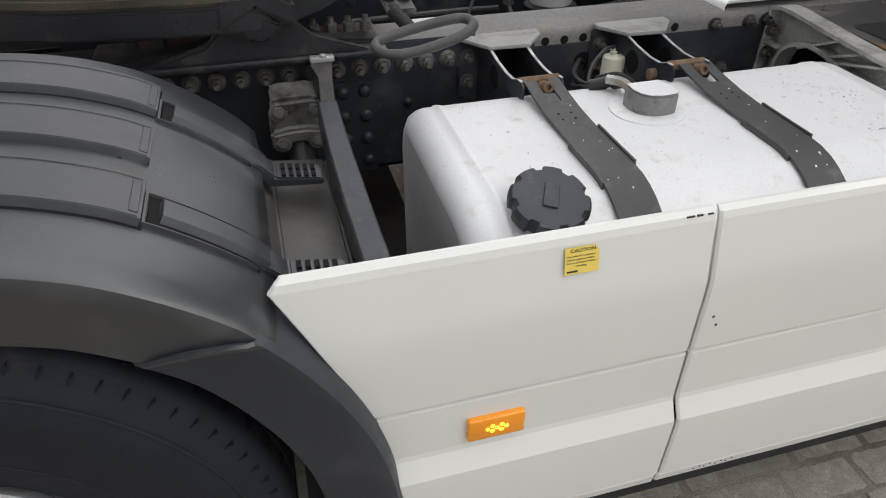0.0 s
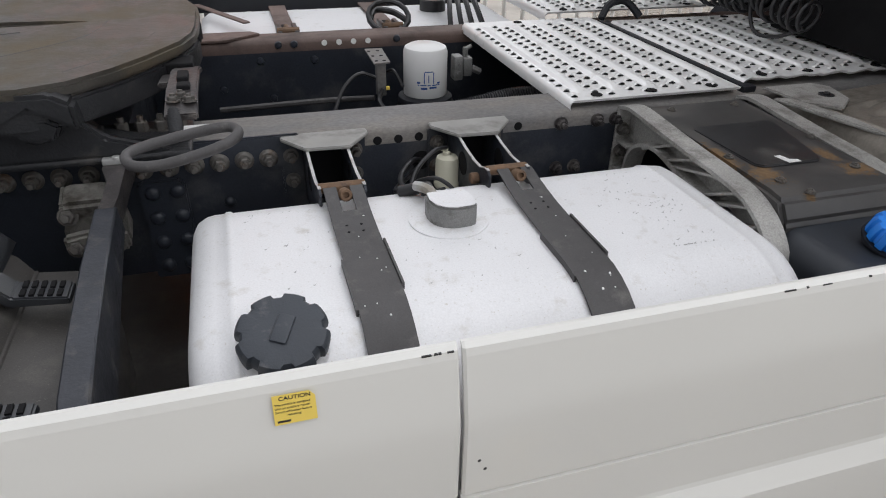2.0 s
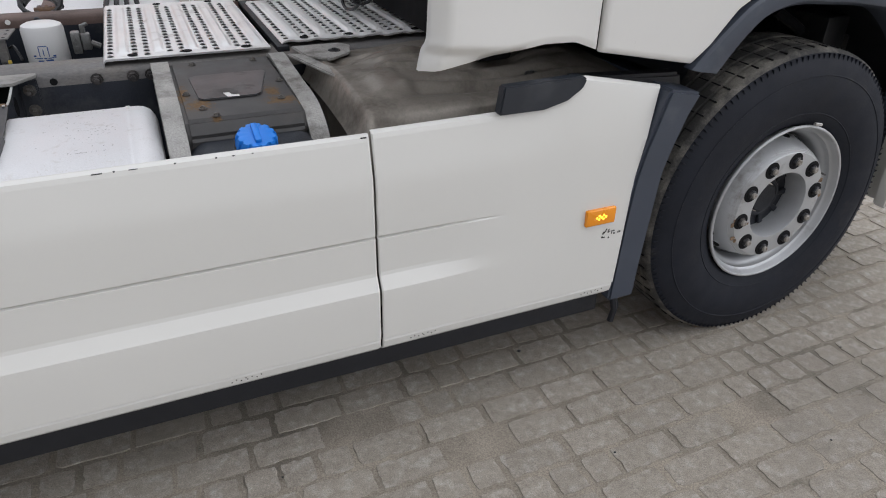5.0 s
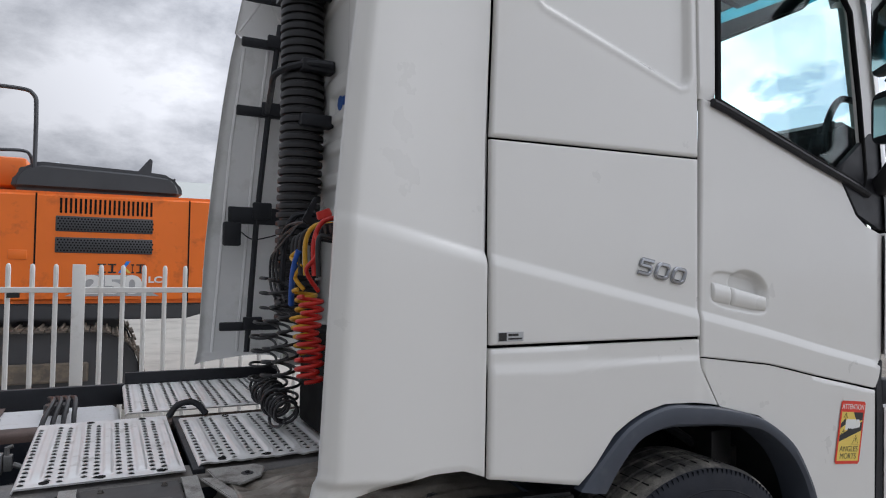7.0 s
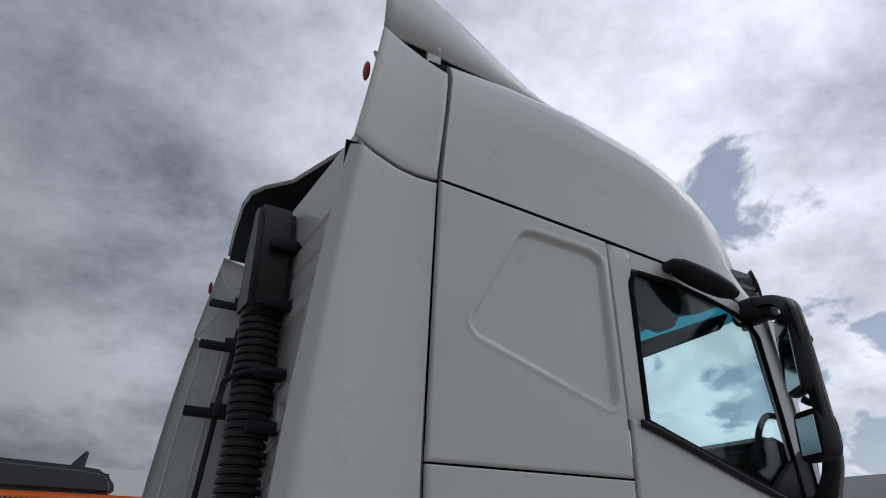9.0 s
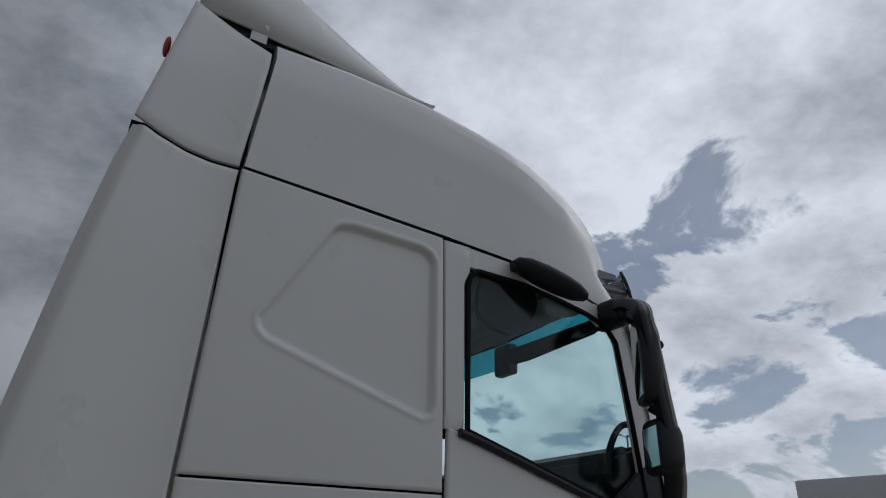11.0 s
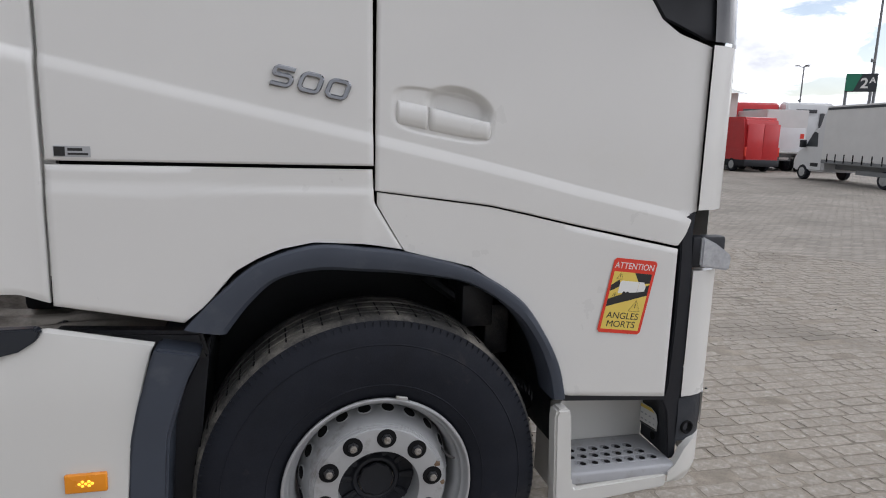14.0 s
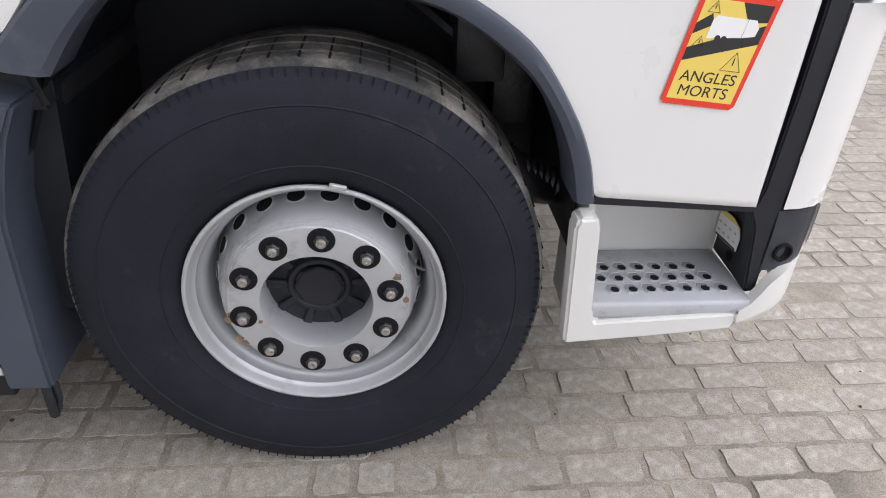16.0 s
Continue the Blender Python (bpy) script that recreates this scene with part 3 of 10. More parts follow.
def hexbolt(bm, p, axis, r=0.014, h=0.012, washer=True, stud=0.012):
    axis = Vector(axis).normalized()
    p = Vector(p)
    if washer:
        lathe(bm, [(r * 1.35, 0), (r * 1.35, 0.003)], p, axis, 12)
    lathe(bm, [(r, 0.003), (r, h), (r * 0.85, h + 0.002)], p, axis, 6)
    if stud:
        lathe(bm, [(r * 0.5, h), (r * 0.5, h + stud)], p, axis, 8)

# far paving: stones as a pattern of courses, at their true size
fp = mat("far_paving", (0.275, 0.252, 0.22), 0.9, var=0.12, scale=0.8, bump=0.3, bump_scale=30, stain=(0.19, 0.175, 0.15), stain_amount=0.45, stain_scale=0.35)
nt = fp.node_tree
p = nt.nodes["Principled BSDF"]
old = p.inputs["Base Color"].links[0].from_socket
tcn = nt.nodes.new("ShaderNodeTexCoord")
brick = nt.nodes.new("ShaderNodeTexBrick")
brick.inputs["Scale"].default_value, brick.inputs["Mortar Size"].default_value = 1.0, 0.009
brick.inputs["Brick Width"].default_value, brick.inputs["Row Height"].default_value = 0.2215, 0.1095
brick.inputs["Color1"].default_value, brick.inputs["Color2"].default_value, brick.inputs["Mortar"].default_value = (0.85, 0.85, 0.85, 1), (1.12, 1.1, 1.08, 1), (0.5, 0.48, 0.45, 1)
nt.links.new(tcn.outputs["Object"], brick.inputs["Vector"])
mulc = nt.nodes.new("ShaderNodeMix")
mulc.data_type, mulc.blend_type = "RGBA", "MULTIPLY"
mulc.inputs[0].default_value = 1.0
nt.links.new(old, mulc.inputs[6])
nt.links.new(brick.outputs["Color"], mulc.inputs[7])
nt.links.new(mulc.outputs[2], p.inputs["Base Color"])
M["far_paving"] = fp

# ================================================================ the truck
# x runs towards its front, y from its near side (0) to its far side (2.5); the front axle is at x = 0.
truck = thing("tractor_truck", "white long-distance tractor truck with sleeper cab, parked on a paved yard", "truck")
MID = 1.25
NOSE["taper"] = True

# ---- cab side surface
swage = lin([(-1.40, 1.885), (-1.21, 1.85), (-0.88, 1.78), (-0.04, 1.605), (1.0, 1.388), (1.10, 1.366)])
bunk = [(-0.724, 2.570), (-0.515, 2.932), (-0.485, 2.952), (-0.44, 2.962), (-0.165, 2.957), (-0.125, 2.94), (-0.108, 2.91), (-0.100, 2.385), (-0.112, 2.355), (-0.14, 2.345), (-0.695, 2.515), (-0.720, 2.540)]
rear_seam = lin([(1.1, -0.875), (1.5, -0.875), (2.1, -0.880), (3.05, -0.857), (3.55, -0.812)])
door_seam = lin([(1.5, -0.043), (2.11, -0.052), (3.03, -0.071)])


def inside(poly, x, z):
    """How far a point lies inside a convex outline that runs clockwise; below 0 outside."""
    d = 9.0
    for (ax, az), (bx, bz) in zip(poly, poly[1:] + poly[:1]):
        L = math.hypot(bx - ax, bz - az)
        d = min(d, ((bz - az) * (x - ax) - (bx - ax) * (z - az)) / L)
    return d


def cab_y(x, z):
    """The cab side's outer surface."""
    y = (0.0095 - 0.004 * smooth01((-0.85 - x) / 0.2)) * min(1.0, max(0.0, (z - swage(x) + 0.042) / 0.032)) ** 1.2
    y += 0.05 * smooth01((z - 2.2) / 1.6) * smooth01((x + 1.0) / 1.2) * 0.6
    if x > 0.92:
        y += 0.35 * (x - 0.92) ** 2
    y -= 0.006 * smooth01((1.445 - z) / 0.014) * smooth01((-0.02 - x) / 0.06)
    return y


def rear_y(x, z):
    y = cab_y(x, z)
    d = inside(bunk, x, z)
    y += 0.020 * smooth01((d + 0.003) / 0.016) - 0.0035 * max(0.0, 1 - abs(d + 0.012) / 0.012)
    return y


def door_y(x, z):
    y = cab_y(x, z)
    # the pocket behind the handle and its shallow surround
    ex, ez = (x - 0.202) / 0.098, (z - (1.672 - 0.16 * (x - 0.202))) / 0.060
    y += 0.030 * smooth01((1.05 - math.sqrt(ex * ex + ez * ez)) / 0.28)
    ex, ez = (x - 0.156) / 0.152, (z - (1.652 - 0.15 * (x - 0.156))) / 0.066
    y += 0.007 * smooth01((1.0 - (abs(ex) ** 4 + abs(ez) ** 4) ** 0.25) / 0.10)
    return y


line_a = lin([(-0.88, 2.098), (-0.05, 2.112)])          # hatch top
rear_top = lin([(-1.0, 3.06), (-0.85, 3.055), (-0.07, 3.030), (0.25, 3.012), (0.45, 2.985), (0.66, 2.948), (0.78, 2.915), (0.95, 2.82)])
arch_top = lin([(-0.90, 1.135), (-0.88, 1.135), (-0.555, 1.075), (-0.50, 1.12), (-0.42, 1.215), (-0.36, 1.25), (-0.30, 1.275), (-0.21, 1.293), (-0.07, 1.287),
                (0.05, 1.268), (0.25, 1.215), (0.34, 1.16), (0.42, 1.095), (0.48, 1.02), (0.53, 0.945), (0.57, 0.87), (0.605, 0.79), (0.62, 0.785), (1.0, 0.757)])

bm = bm_new()


def between_seams(lo, hi):
    """A panel between the seam behind the cab side and the seam before the door."""
    def place(u, v):
        x = -0.872 + 0.826 * u
        z = lo(x) + (hi(x) - lo(x)) * v
        return rear_seam(z) + 0.005 + (door_seam(z) - 0.003 - rear_seam(z) - 0.005) * u, z
    return place


skin(bm, between_seams(lambda x: line_a(x) + 0.004, lambda x: rear_top(x) - 0.004), rear_y, 110, 120, edge=0.006)
part("sleeper_panel", bm, "white", truck, "white upper sleeper side panel with a recessed blank window shape", angle=60)
bm = bm_new()
skin(bm, between_seams(lambda x: 1.507, lambda x: line_a(x) - 0.004), cab_y, 60, 170, edge=0.007)
hatch = part("storage_hatch", bm, "white", truck, "white side storage hatch of the cab", angle=60)
bm = bm_new()
edge_r = lambda z: float(np.interp(z, [1.0, 1.262, 1.40, 1.49], [0.045, 0.045, -0.040, -0.046]))
skin(bm, lambda u, v: ((-0.872 + (edge_r(1.26 + 0.235 * v) + 0.872 - 0.003) * u),
                       arch_top(-0.872 + (0.045 + 0.872) * u) + (1.497 - arch_top(-0.872 + (0.045 + 0.872) * u)) * v), cab_y, 70, 24, edge=0.008)
part("wheel_arch_panel", bm, "white", truck, "white cab panel over the front wheel", angle=60)

# ---- door
sill = lin([(-0.06, 2.328), (0.03, 2.312), (0.36, 2.216), (0.75, 2.112), (0.92, 2.06), (1.0, 2.03)])
fold = lin([(-0.04, 1.437), (0.31, 1.395), (0.99, 1.262), (1.05, 1.25)])
corner = lin([(0.70, 2.14), (0.752, 2.108), (0.862, 1.965), (0.93, 1.925), (1.06, 1.892)])
door = thing("door", "", "")
door.parent = truck
bm = bm_new()
dlo = lin([(-0.05, fold(-0.04) + 0.002), (0.31, fold(0.31) + 0.002), (0.985, 1.268), (1.01, 1.30), (1.04, 1.37), (1.06, 1.382)])
skin(bm, columns(-0.040, 1.058, dlo, lambda x: min(sill(x), corner(x) if x > 0.70 else 9) - 0.002), door_y, 130, 300, edge=0.004)
part("door_panel", bm, "white", door, "white painted door skin with a handle pocket", angle=60)
bm = bm_new()
dl2 = lin([(-0.036, 1.40), (0.045, 1.265), (0.25, 1.215), (0.34, 1.16), (0.42, 1.095), (0.48, 1.02), (0.53, 0.945), (0.57, 0.87), (0.605, 0.795), (0.62, 0.785), (0.99, 0.757)])
skin(bm, columns(-0.034, 0.99, dl2, lambda x: fold(x) - 0.003), cab_y, 80, 30, edge=0.006)
lower = part("lower_door_panel", bm, "white", truck, "white lower door panel beside the wheel arch", angle=60)
# window surround of the door
bm = bm_new()
skin(bm, rows_place(2.318, 3.020, lambda z: door_seam(z) + 0.003, lambda z: 0.024 + 0.026 * smooth01((z - 2.86) / 0.06)), cab_y, 4, 30, edge=0.04)
part("window_post", bm, "white", door, "white painted window post")
bm = bm_new()
win_top = lin([(0.03, 2.930), (0.31, 2.926), (0.50, 2.90), (0.68, 2.868), (0.78, 2.80)])
skin(bm, columns(0.03, 0.74, lambda x: win_top(x) + 0.004, lambda x: rear_top(x) - 0.006), cab_y, 30, 4, edge=0.03)
part("window_header", bm, "white", door, "white painted strip over the door window")
bm = bm_new()
skin(bm, rows_place(2.06, 2.93, lambda z: float(np.interp(z, [2.06, 2.78, 2.86, 2.93], [0.918, 0.825, 0.76, 0.70])), lambda z: float(np.interp(z, [2.06, 2.5, 2.85, 2.93], [1.06, 1.0, 0.90, 0.82]))), cab_y, 4, 30, edge=0.04)
part("window_front_post", bm, "white", door, "white painted front window post")
bm = bm_new()
rim_pts = [(0.036, 2.322), (0.036, 2.85), (0.050, 2.90), (0.085, 2.926), (0.31, 2.924), (0.50, 2.90), (0.68, 2.868), (0.775, 2.835), (0.828, 2.775), (0.878, 2.43), (0.918, 2.13), (0.905, 2.075), (0.72, 2.130), (0.35, 2.228)]
tube(bm, [(x, cab_y(x, z) - 0.001, z) for x, z in rim_pts], 0.011, 8, closed=True)
part("window_seal", bm, "gap", door, "black rubber window seal")
bm = bm_new()
tube(bm, [(x, cab_y(x, sill(x)) - 0.008, sill(x) - 0.008) for x in np.linspace(0.0, 0.93, 14)], 0.015, 8)
part("sill_trim", bm, "black", door, "black sill strip under the door window")
bm = bm_new()
prism(bm, rim_pts, "y", 0.030, 0.035)
pane = part("side_window_pane", bm, "glass", door, "slightly green side window glass", smooth=False)
pane.visible_shadow = False
# handle
for nm, xa, xb, lb in (("lock_cover", 0.018, 0.108, "white door lock cover"), ("door_handle", 0.112, 0.298, "white pull handle of the cab door")):
    bm = bm_new()
    hz = lambda x: 1.657 - 0.165 * (x - 0.03)
    lo_, hi_ = (lambda x: hz(x) - 0.034 + 0.006 * smooth01((x - 0.2) / 0.1)), (lambda x: hz(x) + 0.033 - 0.008 * smooth01((x - 0.05) / 0.25))
    skin(bm, columns(xa, xb, lo_, hi_), lambda x, z: cab_y(x, z) - 0.006 + 0.008 * smooth01(abs(z - hz(x)) / 0.034) ** 2, 18, 10, thick=0.02, roll=0.007, edge=0.05)
    part(nm, bm, "white", door, lb, angle=60)

# black trim in front of the door window
bm = bm_new()
cx = lin([(1.90, 1.065), (2.05, 1.085), (2.25, 1.085), (2.40, 1.06)])
skin(bm, rows_place(1.91, 2.30, lambda z: float(np.interp(z, [1.91, 1.965, 2.09, 2.14, 2.30], [1.03, 0.866, 0.765, 0.735, 0.95])), cx), lambda x, z: cab_y(x, z) - 0.004, 20, 16, edge=0.02)
part("mirror_base_trim", bm, "black", truck, "black corner trim under the mirrors")

# dark shell behind the gaps
bm = bm_new()
for x0, x1, z0, z1 in ((-0.90, -0.02, 1.28, 3.06), (-0.05, 1.05, 1.24, 2.0), (-0.05, 0.028, 2.3, 3.03), (0.60, 1.04, 0.74, 1.30), (-0.05, 0.62, 2.96, 3.06)):
    box(bm, x0, x1, 0.082, 0.10, z0, z1)
for x0, x1, z0, z1 in ((-1.20, -0.89, 2.97, 3.12), (-0.90, -0.84, 3.0, 3.60)):
    box(bm, x0, x1, 0.045, 0.055, z0, z1)
box(bm, -1.04, -0.80, 0.11, 0.12, 3.45, 3.80)
part("gap_backing", bm, "gap", truck, "dark body shell behind the panel gaps", smooth=False)

# far side and front of the cab
for nm, bx in (("far_sleeper_side", (-0.88, -0.02, 1.1, 3.05)), ("far_door", (-0.02, 1.03, 0.76, 2.12)), ("far_window_post", (-0.02, 0.03, 2.12, 3.05)), ("far_window_header", (0.03, 0.9, 2.93, 3.05))):
    bm = bm_new()
    box(bm, bx[0], bx[1], 2.44, 2.50, bx[2], bx[3], 0.01)
    part(nm, bm, "white", truck, "white far side of the cab")
bm = bm_new()
prism(bm, [(0.90, 2.10), (1.05, 2.10), (0.98, 2.60), (0.88, 2.95), (0.80, 2.95)], "y", 2.44, 2.50)
part("far_front_post", bm, "white", truck, "white far side of the cab")
bm = bm_new()
prism(bm, [(0.03, 2.12), (0.92, 2.12), (0.88, 2.85), (0.80, 2.93), (0.03, 2.93)], "y", 2.465, 2.470)
pane = part("far_window_pane", bm, "glass", truck, "far side window glass", smooth=False)
pane.visible_shadow = False


def front_x(y):
    """The bowed front of the cab, by the distance from its side."""
    s = min(y, 2.5 - y)
    return 1.05 + 0.20 * math.sqrt(max(0, 1 - max(0, 1 - s / 0.30) ** 2)) + 0.10 * smooth01(s / 1.25)


def front_skin(bm, ys, z0, z1, lean, off=0.0, n=10):
    """A strip of the cab front between two heights; lean(z) moves it back."""
    grid = [[bm.verts.new((front_x(y) + off - lean(z0 + (z1 - z0) * j / n), y, z0 + (z1 - z0) * j / n)) for j in range(n + 1)] for y in ys]
    for a, b in zip(grid, grid[1:]):
        for j in range(n):
            bm.faces.new((a[j], b[j], b[j + 1], a[j + 1]))


full = [0.0, 0.01, 0.025, 0.045, 0.075, 0.115, 0.165, 0.23, 0.30, 0.5, 0.8, 1.25, 1.7, 2.0, 2.2, 2.27, 2.335, 2.385, 2.425, 2.455, 2.475, 2.49, 2.5]
near_c = full[:9]
far_c = full[-9:]
lean = lambda z: 0.16 * max(0, (z - 1.9)) ** 1.35
bm = bm_new()
front_skin(bm, full, 1.385, 1.895, lambda z: 0)
part("front_panel", bm, "white", truck, "white front panel and cab corner", angle=60)
for a_, b_ in ((near_c[:7], near_c[:8]), (far_c[2:], far_c[1:])):
    bm = bm_new()
    front_skin(bm, a_, 1.905, 2.30, lean, 0.002)
    part("corner_deflector", bm, "gloss_black", truck, "glossy black corner air deflector", angle=60)
    bm = bm_new()
    front_skin(bm, b_, 2.30, 2.98, lean)
    part("windscreen_pillar", bm, "white", truck, "white windscreen pillar", angle=60)
bm = bm_new()
front_skin(bm, full[6:-6], 1.93, 3.12, lean, -0.012)
pane = part("windscreen", bm, "glass", truck, "windscreen glass", angle=60)
pane.visible_shadow = False
bm = bm_new()
front_skin(bm, full[10:-10], 3.12, 3.18, lambda z: lean(z), 0.004, 4)
part("sun_visor_rail", bm, "black", truck, "black strip above the windscreen")
bm = bm_new()
vis = [[bm.verts.new((front_x(y) - lean(3.12) + 0.015 + 0.055 * j / 4, y, 3.19 - 0.19 * (j / 4))) for j in range(5)] for y in full[8:-8]]
for a, b in zip(vis, vis[1:]):
    for j in range(4):
        bm.faces.new((a[j], b[j], b[j + 1], a[j + 1]))
vp = part("sun_visor", bm, "visor_tint", truck, "teal smoked exterior sun visor")
vp.modifiers.new("thickness", "SOLIDIFY").thickness = 0.004
NOSE["taper"] = False
bm = bm_new()
vis = []
for k in range(7):
    f = k / 6
    y = 0.085 + 0.165 * f
    xt, xl = 0.937 + 0.085 * f ** 0.7, 0.985 + 0.150 * f ** 0.7
    zt_, zl = 3.168 + 0.012 * f, 3.050 - 0.03 * f
    vis.append([bm.verts.new((xt + (xl - xt) * q + 0.012 * math.sin(math.pi * q), y, zt_ + (zl - zt_) * q)) for q in (0, 0.2, 0.4, 0.6, 0.8, 1)])
for a, b in zip(vis, vis[1:]):
    for j in range(5):
        bm.faces.new((a[j], b[j], b[j + 1], a[j + 1]))
ve = part("visor_end", bm, "gloss_black", vp, "glossy black end of the sun visor", angle=60)
ve.modifiers.new("thickness", "SOLIDIFY").thickness = 0.012
NOSE["taper"] = True

# ---- roof
zc = lin([(-0.84, 3.565), (-0.5, 3.585), (-0.15, 3.572), (0.2, 3.522), (0.4, 3.465), (0.6, 3.375), (0.75, 3.275), (0.88, 3.13), (1.0, 2.96)])
zt = lin([(-0.84, 3.655), (-0.52, 3.672), (-0.15, 3.665), (0.10, 3.632), (0.40, 3.565), (0.60, 3.500), (0.75, 3.440), (0.86, 3.375), (0.95, 3.29), (1.03, 3.19), (1.09, 3.10)])
yin = lin([(-0.84, 0.0), (0.3, 0.005), (0.62, 0.02), (0.8, 0.05), (0.92, 0.09), (1.0, 0.14), (1.09, 0.22)])


def roof_section(x):
    b, c, t, i = rear_top(x) + 0.006, zc(x), zt(x), yin(x)
    c = max(c, b + 0.02)
    k = cab_y(x, b)
    half = [(k, b), (k + 0.006, b + 0.3 * (c - b)), (k + 0.010 + i, b + 0.7 * (c - b)), (0.028 + i, c - 0.02), (0.036 + i, c), (0.043 + i, c + 0.3 * (t - c)), (0.056 + i, c + 0.6 * (t - c)),
            (0.080 + i, c + 0.85 * (t - c)), (0.13 + i, t), (0.35 + i * 0.5, t + 0.006), (0.7, t + 0.010), (MID, t + 0.012)]
    return half + [(2.5 - y, z) for y, z in half[-2::-1]]


bm = bm_new()
xs = list(np.linspace(-0.80, 0.7, 60)) + list(np.linspace(0.73, 1.09, 20))
secs = [[bm.verts.new((x - 0.048 * max(0.0, (3.55 - z) / 0.5) * max(0.0, 1 - (x + 0.80) / 0.3), y, z)) for y, z in roof_section(x)] for x in xs]
for a, b in zip(secs, secs[1:]):
    for j in range(len(a) - 1):
        bm.faces.new((a[j], a[j + 1], b[j + 1], b[j]))
last = secs[-1]
low = [bm.verts.new((v.co.x + 0.02, v.co.y, 2.93 if v.co.y < 0.28 or v.co.y > 2.22 else 3.15)) for v in last]
for j in range(len(last) - 1):
    bm.faces.new((last[j], last[j + 1], low[j + 1], low[j]))
bm.faces.new([v for v in secs[0]])
part("high_roof", bm, "white", truck, "white high sleeper roof with a crease along its side", angle=50)

# roof spoiler behind the high roof
bm = bm_new()
sp_top = lin([(-1.14, 4.20), (-0.95, 4.13), (-0.75, 4.04), (-0.5, 3.93), (-0.3, 3.86), (-0.15, 3.81), (-0.04, 3.775)])
sp_bot = lin([(-1.14, 3.66), (-0.95, 3.655), (-0.80, 3.655), (-0.5, 3.70), (-0.15, 3.745), (-0.04, 3.765)])


def spoiler_skin(b, drop, inset):
    """The spoiler's shell; its rear edge sweeps forward in the middle."""
    rows_ = []
    for i in range(25):
        u = i / 24
        row = []
        for k in range(-6, 7):
            f = {0: 1.0, 1: 0.62, 2: 0.83, 3: 0.92, 4: 0.965, 5: 0.99, 6: 1.0}[abs(k)] if k else 0.0
            w_ = 1.20 - inset - 0.14 * smooth01((u - 0.1) / 0.9)
            y = MID + math.copysign(f * w_, k) if k else MID
            xr = -0.70 - 0.36 * abs((y - MID) / 1.15) ** 2
            x = xr + (-0.04 - xr) * u
            t, bo = sp_top(x), sp_bot(x)
            h = {0: 1.03, 1: 1.02, 2: 1.0, 3: 0.93, 4: 0.75, 5: 0.38, 6: 0.0}[abs(k)]
            row.append(b.verts.new((x, y, bo + (t - bo) * h - drop)))
        rows_.append(row)
    for a, c in zip(rows_, rows_[1:]):
        for k in range(12):
            b.faces.new((a[k], a[k + 1], c[k + 1], c[k]))


bm = bm_new()
spoiler_skin(bm, 0.0, 0.0)
spoiler = part("roof_spoiler", bm, "white", truck, "white adjustable roof spoiler", angle=50)
spoiler.modifiers.new("thickness", "SOLIDIFY").thickness = 0.012
bm = bm_new()
spoiler_skin(bm, 0.035, 0.02)
part("spoiler_underside", bm, "black", truck, "dark underside of the roof spoiler", angle=50)
bm = bm_new()
prism(bm, [(-0.80, 3.62), (-0.78, 3.72), (-0.20, 3.76), (-0.20, 3.70)], "y", 0.30, 2.20, 0.01)
part("spoiler_frame", bm, "black", truck, "dark frame under the roof spoiler", angle=30)

# ---- side fairings behind the cab, one on each side


back_edge = lambda z: float(np.interp(z, [1.13, 1.21, 1.83, 2.25, 2.65, 2.93, 3.10], [-1.378, -1.360, -1.334, -1.300, -1.258, -1.222, -1.192]))


def fairing_y(x, z):
    t = smooth01((-0.88 - x) / 0.45)
    y = -0.045 * t + 0.019 * min(1.0, max(0.0, (z - swage(x) + 0.050) / 0.040)) ** 2 * (1 - 0.7 * t)
    back = back_edge(z)
    y += 0.035 * smooth01((back + 0.05 - x) / 0.05) ** 2
    if z < 1.215:
        lip = 1.20 - 0.12 * (x + 1.36)
        y += 0.018 * smooth01((lip - z) / 0.03)
    return y


fl = lin([(-1.40, 1.125), (-1.36, 1.13), (-1.2, 1.155), (-1.05, 1.17), (-0.95, 1.165), (-0.882, 1.14)])
ft = lin([(-1.25, 3.100), (-1.19, 3.086), (-1.12, 3.062), (-1.03, 3.044), (-0.95, 3.040), (-0.85, 3.046)])


def fairing(mirror):
    b = bm_new()

    def place(u, v):
        zz = 1.13 + (3.09 - 1.13) * v
        x = back_edge(zz) + (rear_seam(zz) - 0.006 - back_edge(zz)) * u
        z0, z1 = fl(x), ft(x)
        return x, z0 + (z1 - z0) * v
    skin(b, place, fairing_y, 40, 320, thick=0.016, edge=0.008)
    if mirror:
        for v in b.verts:
            v.co.y = 2.5 - v.co.y
    return part("side_fairing", b, "white" if not mirror else "white_in", truck, "white side air deflector" if not mirror else "unpainted inner side of the far air deflector", angle=60)


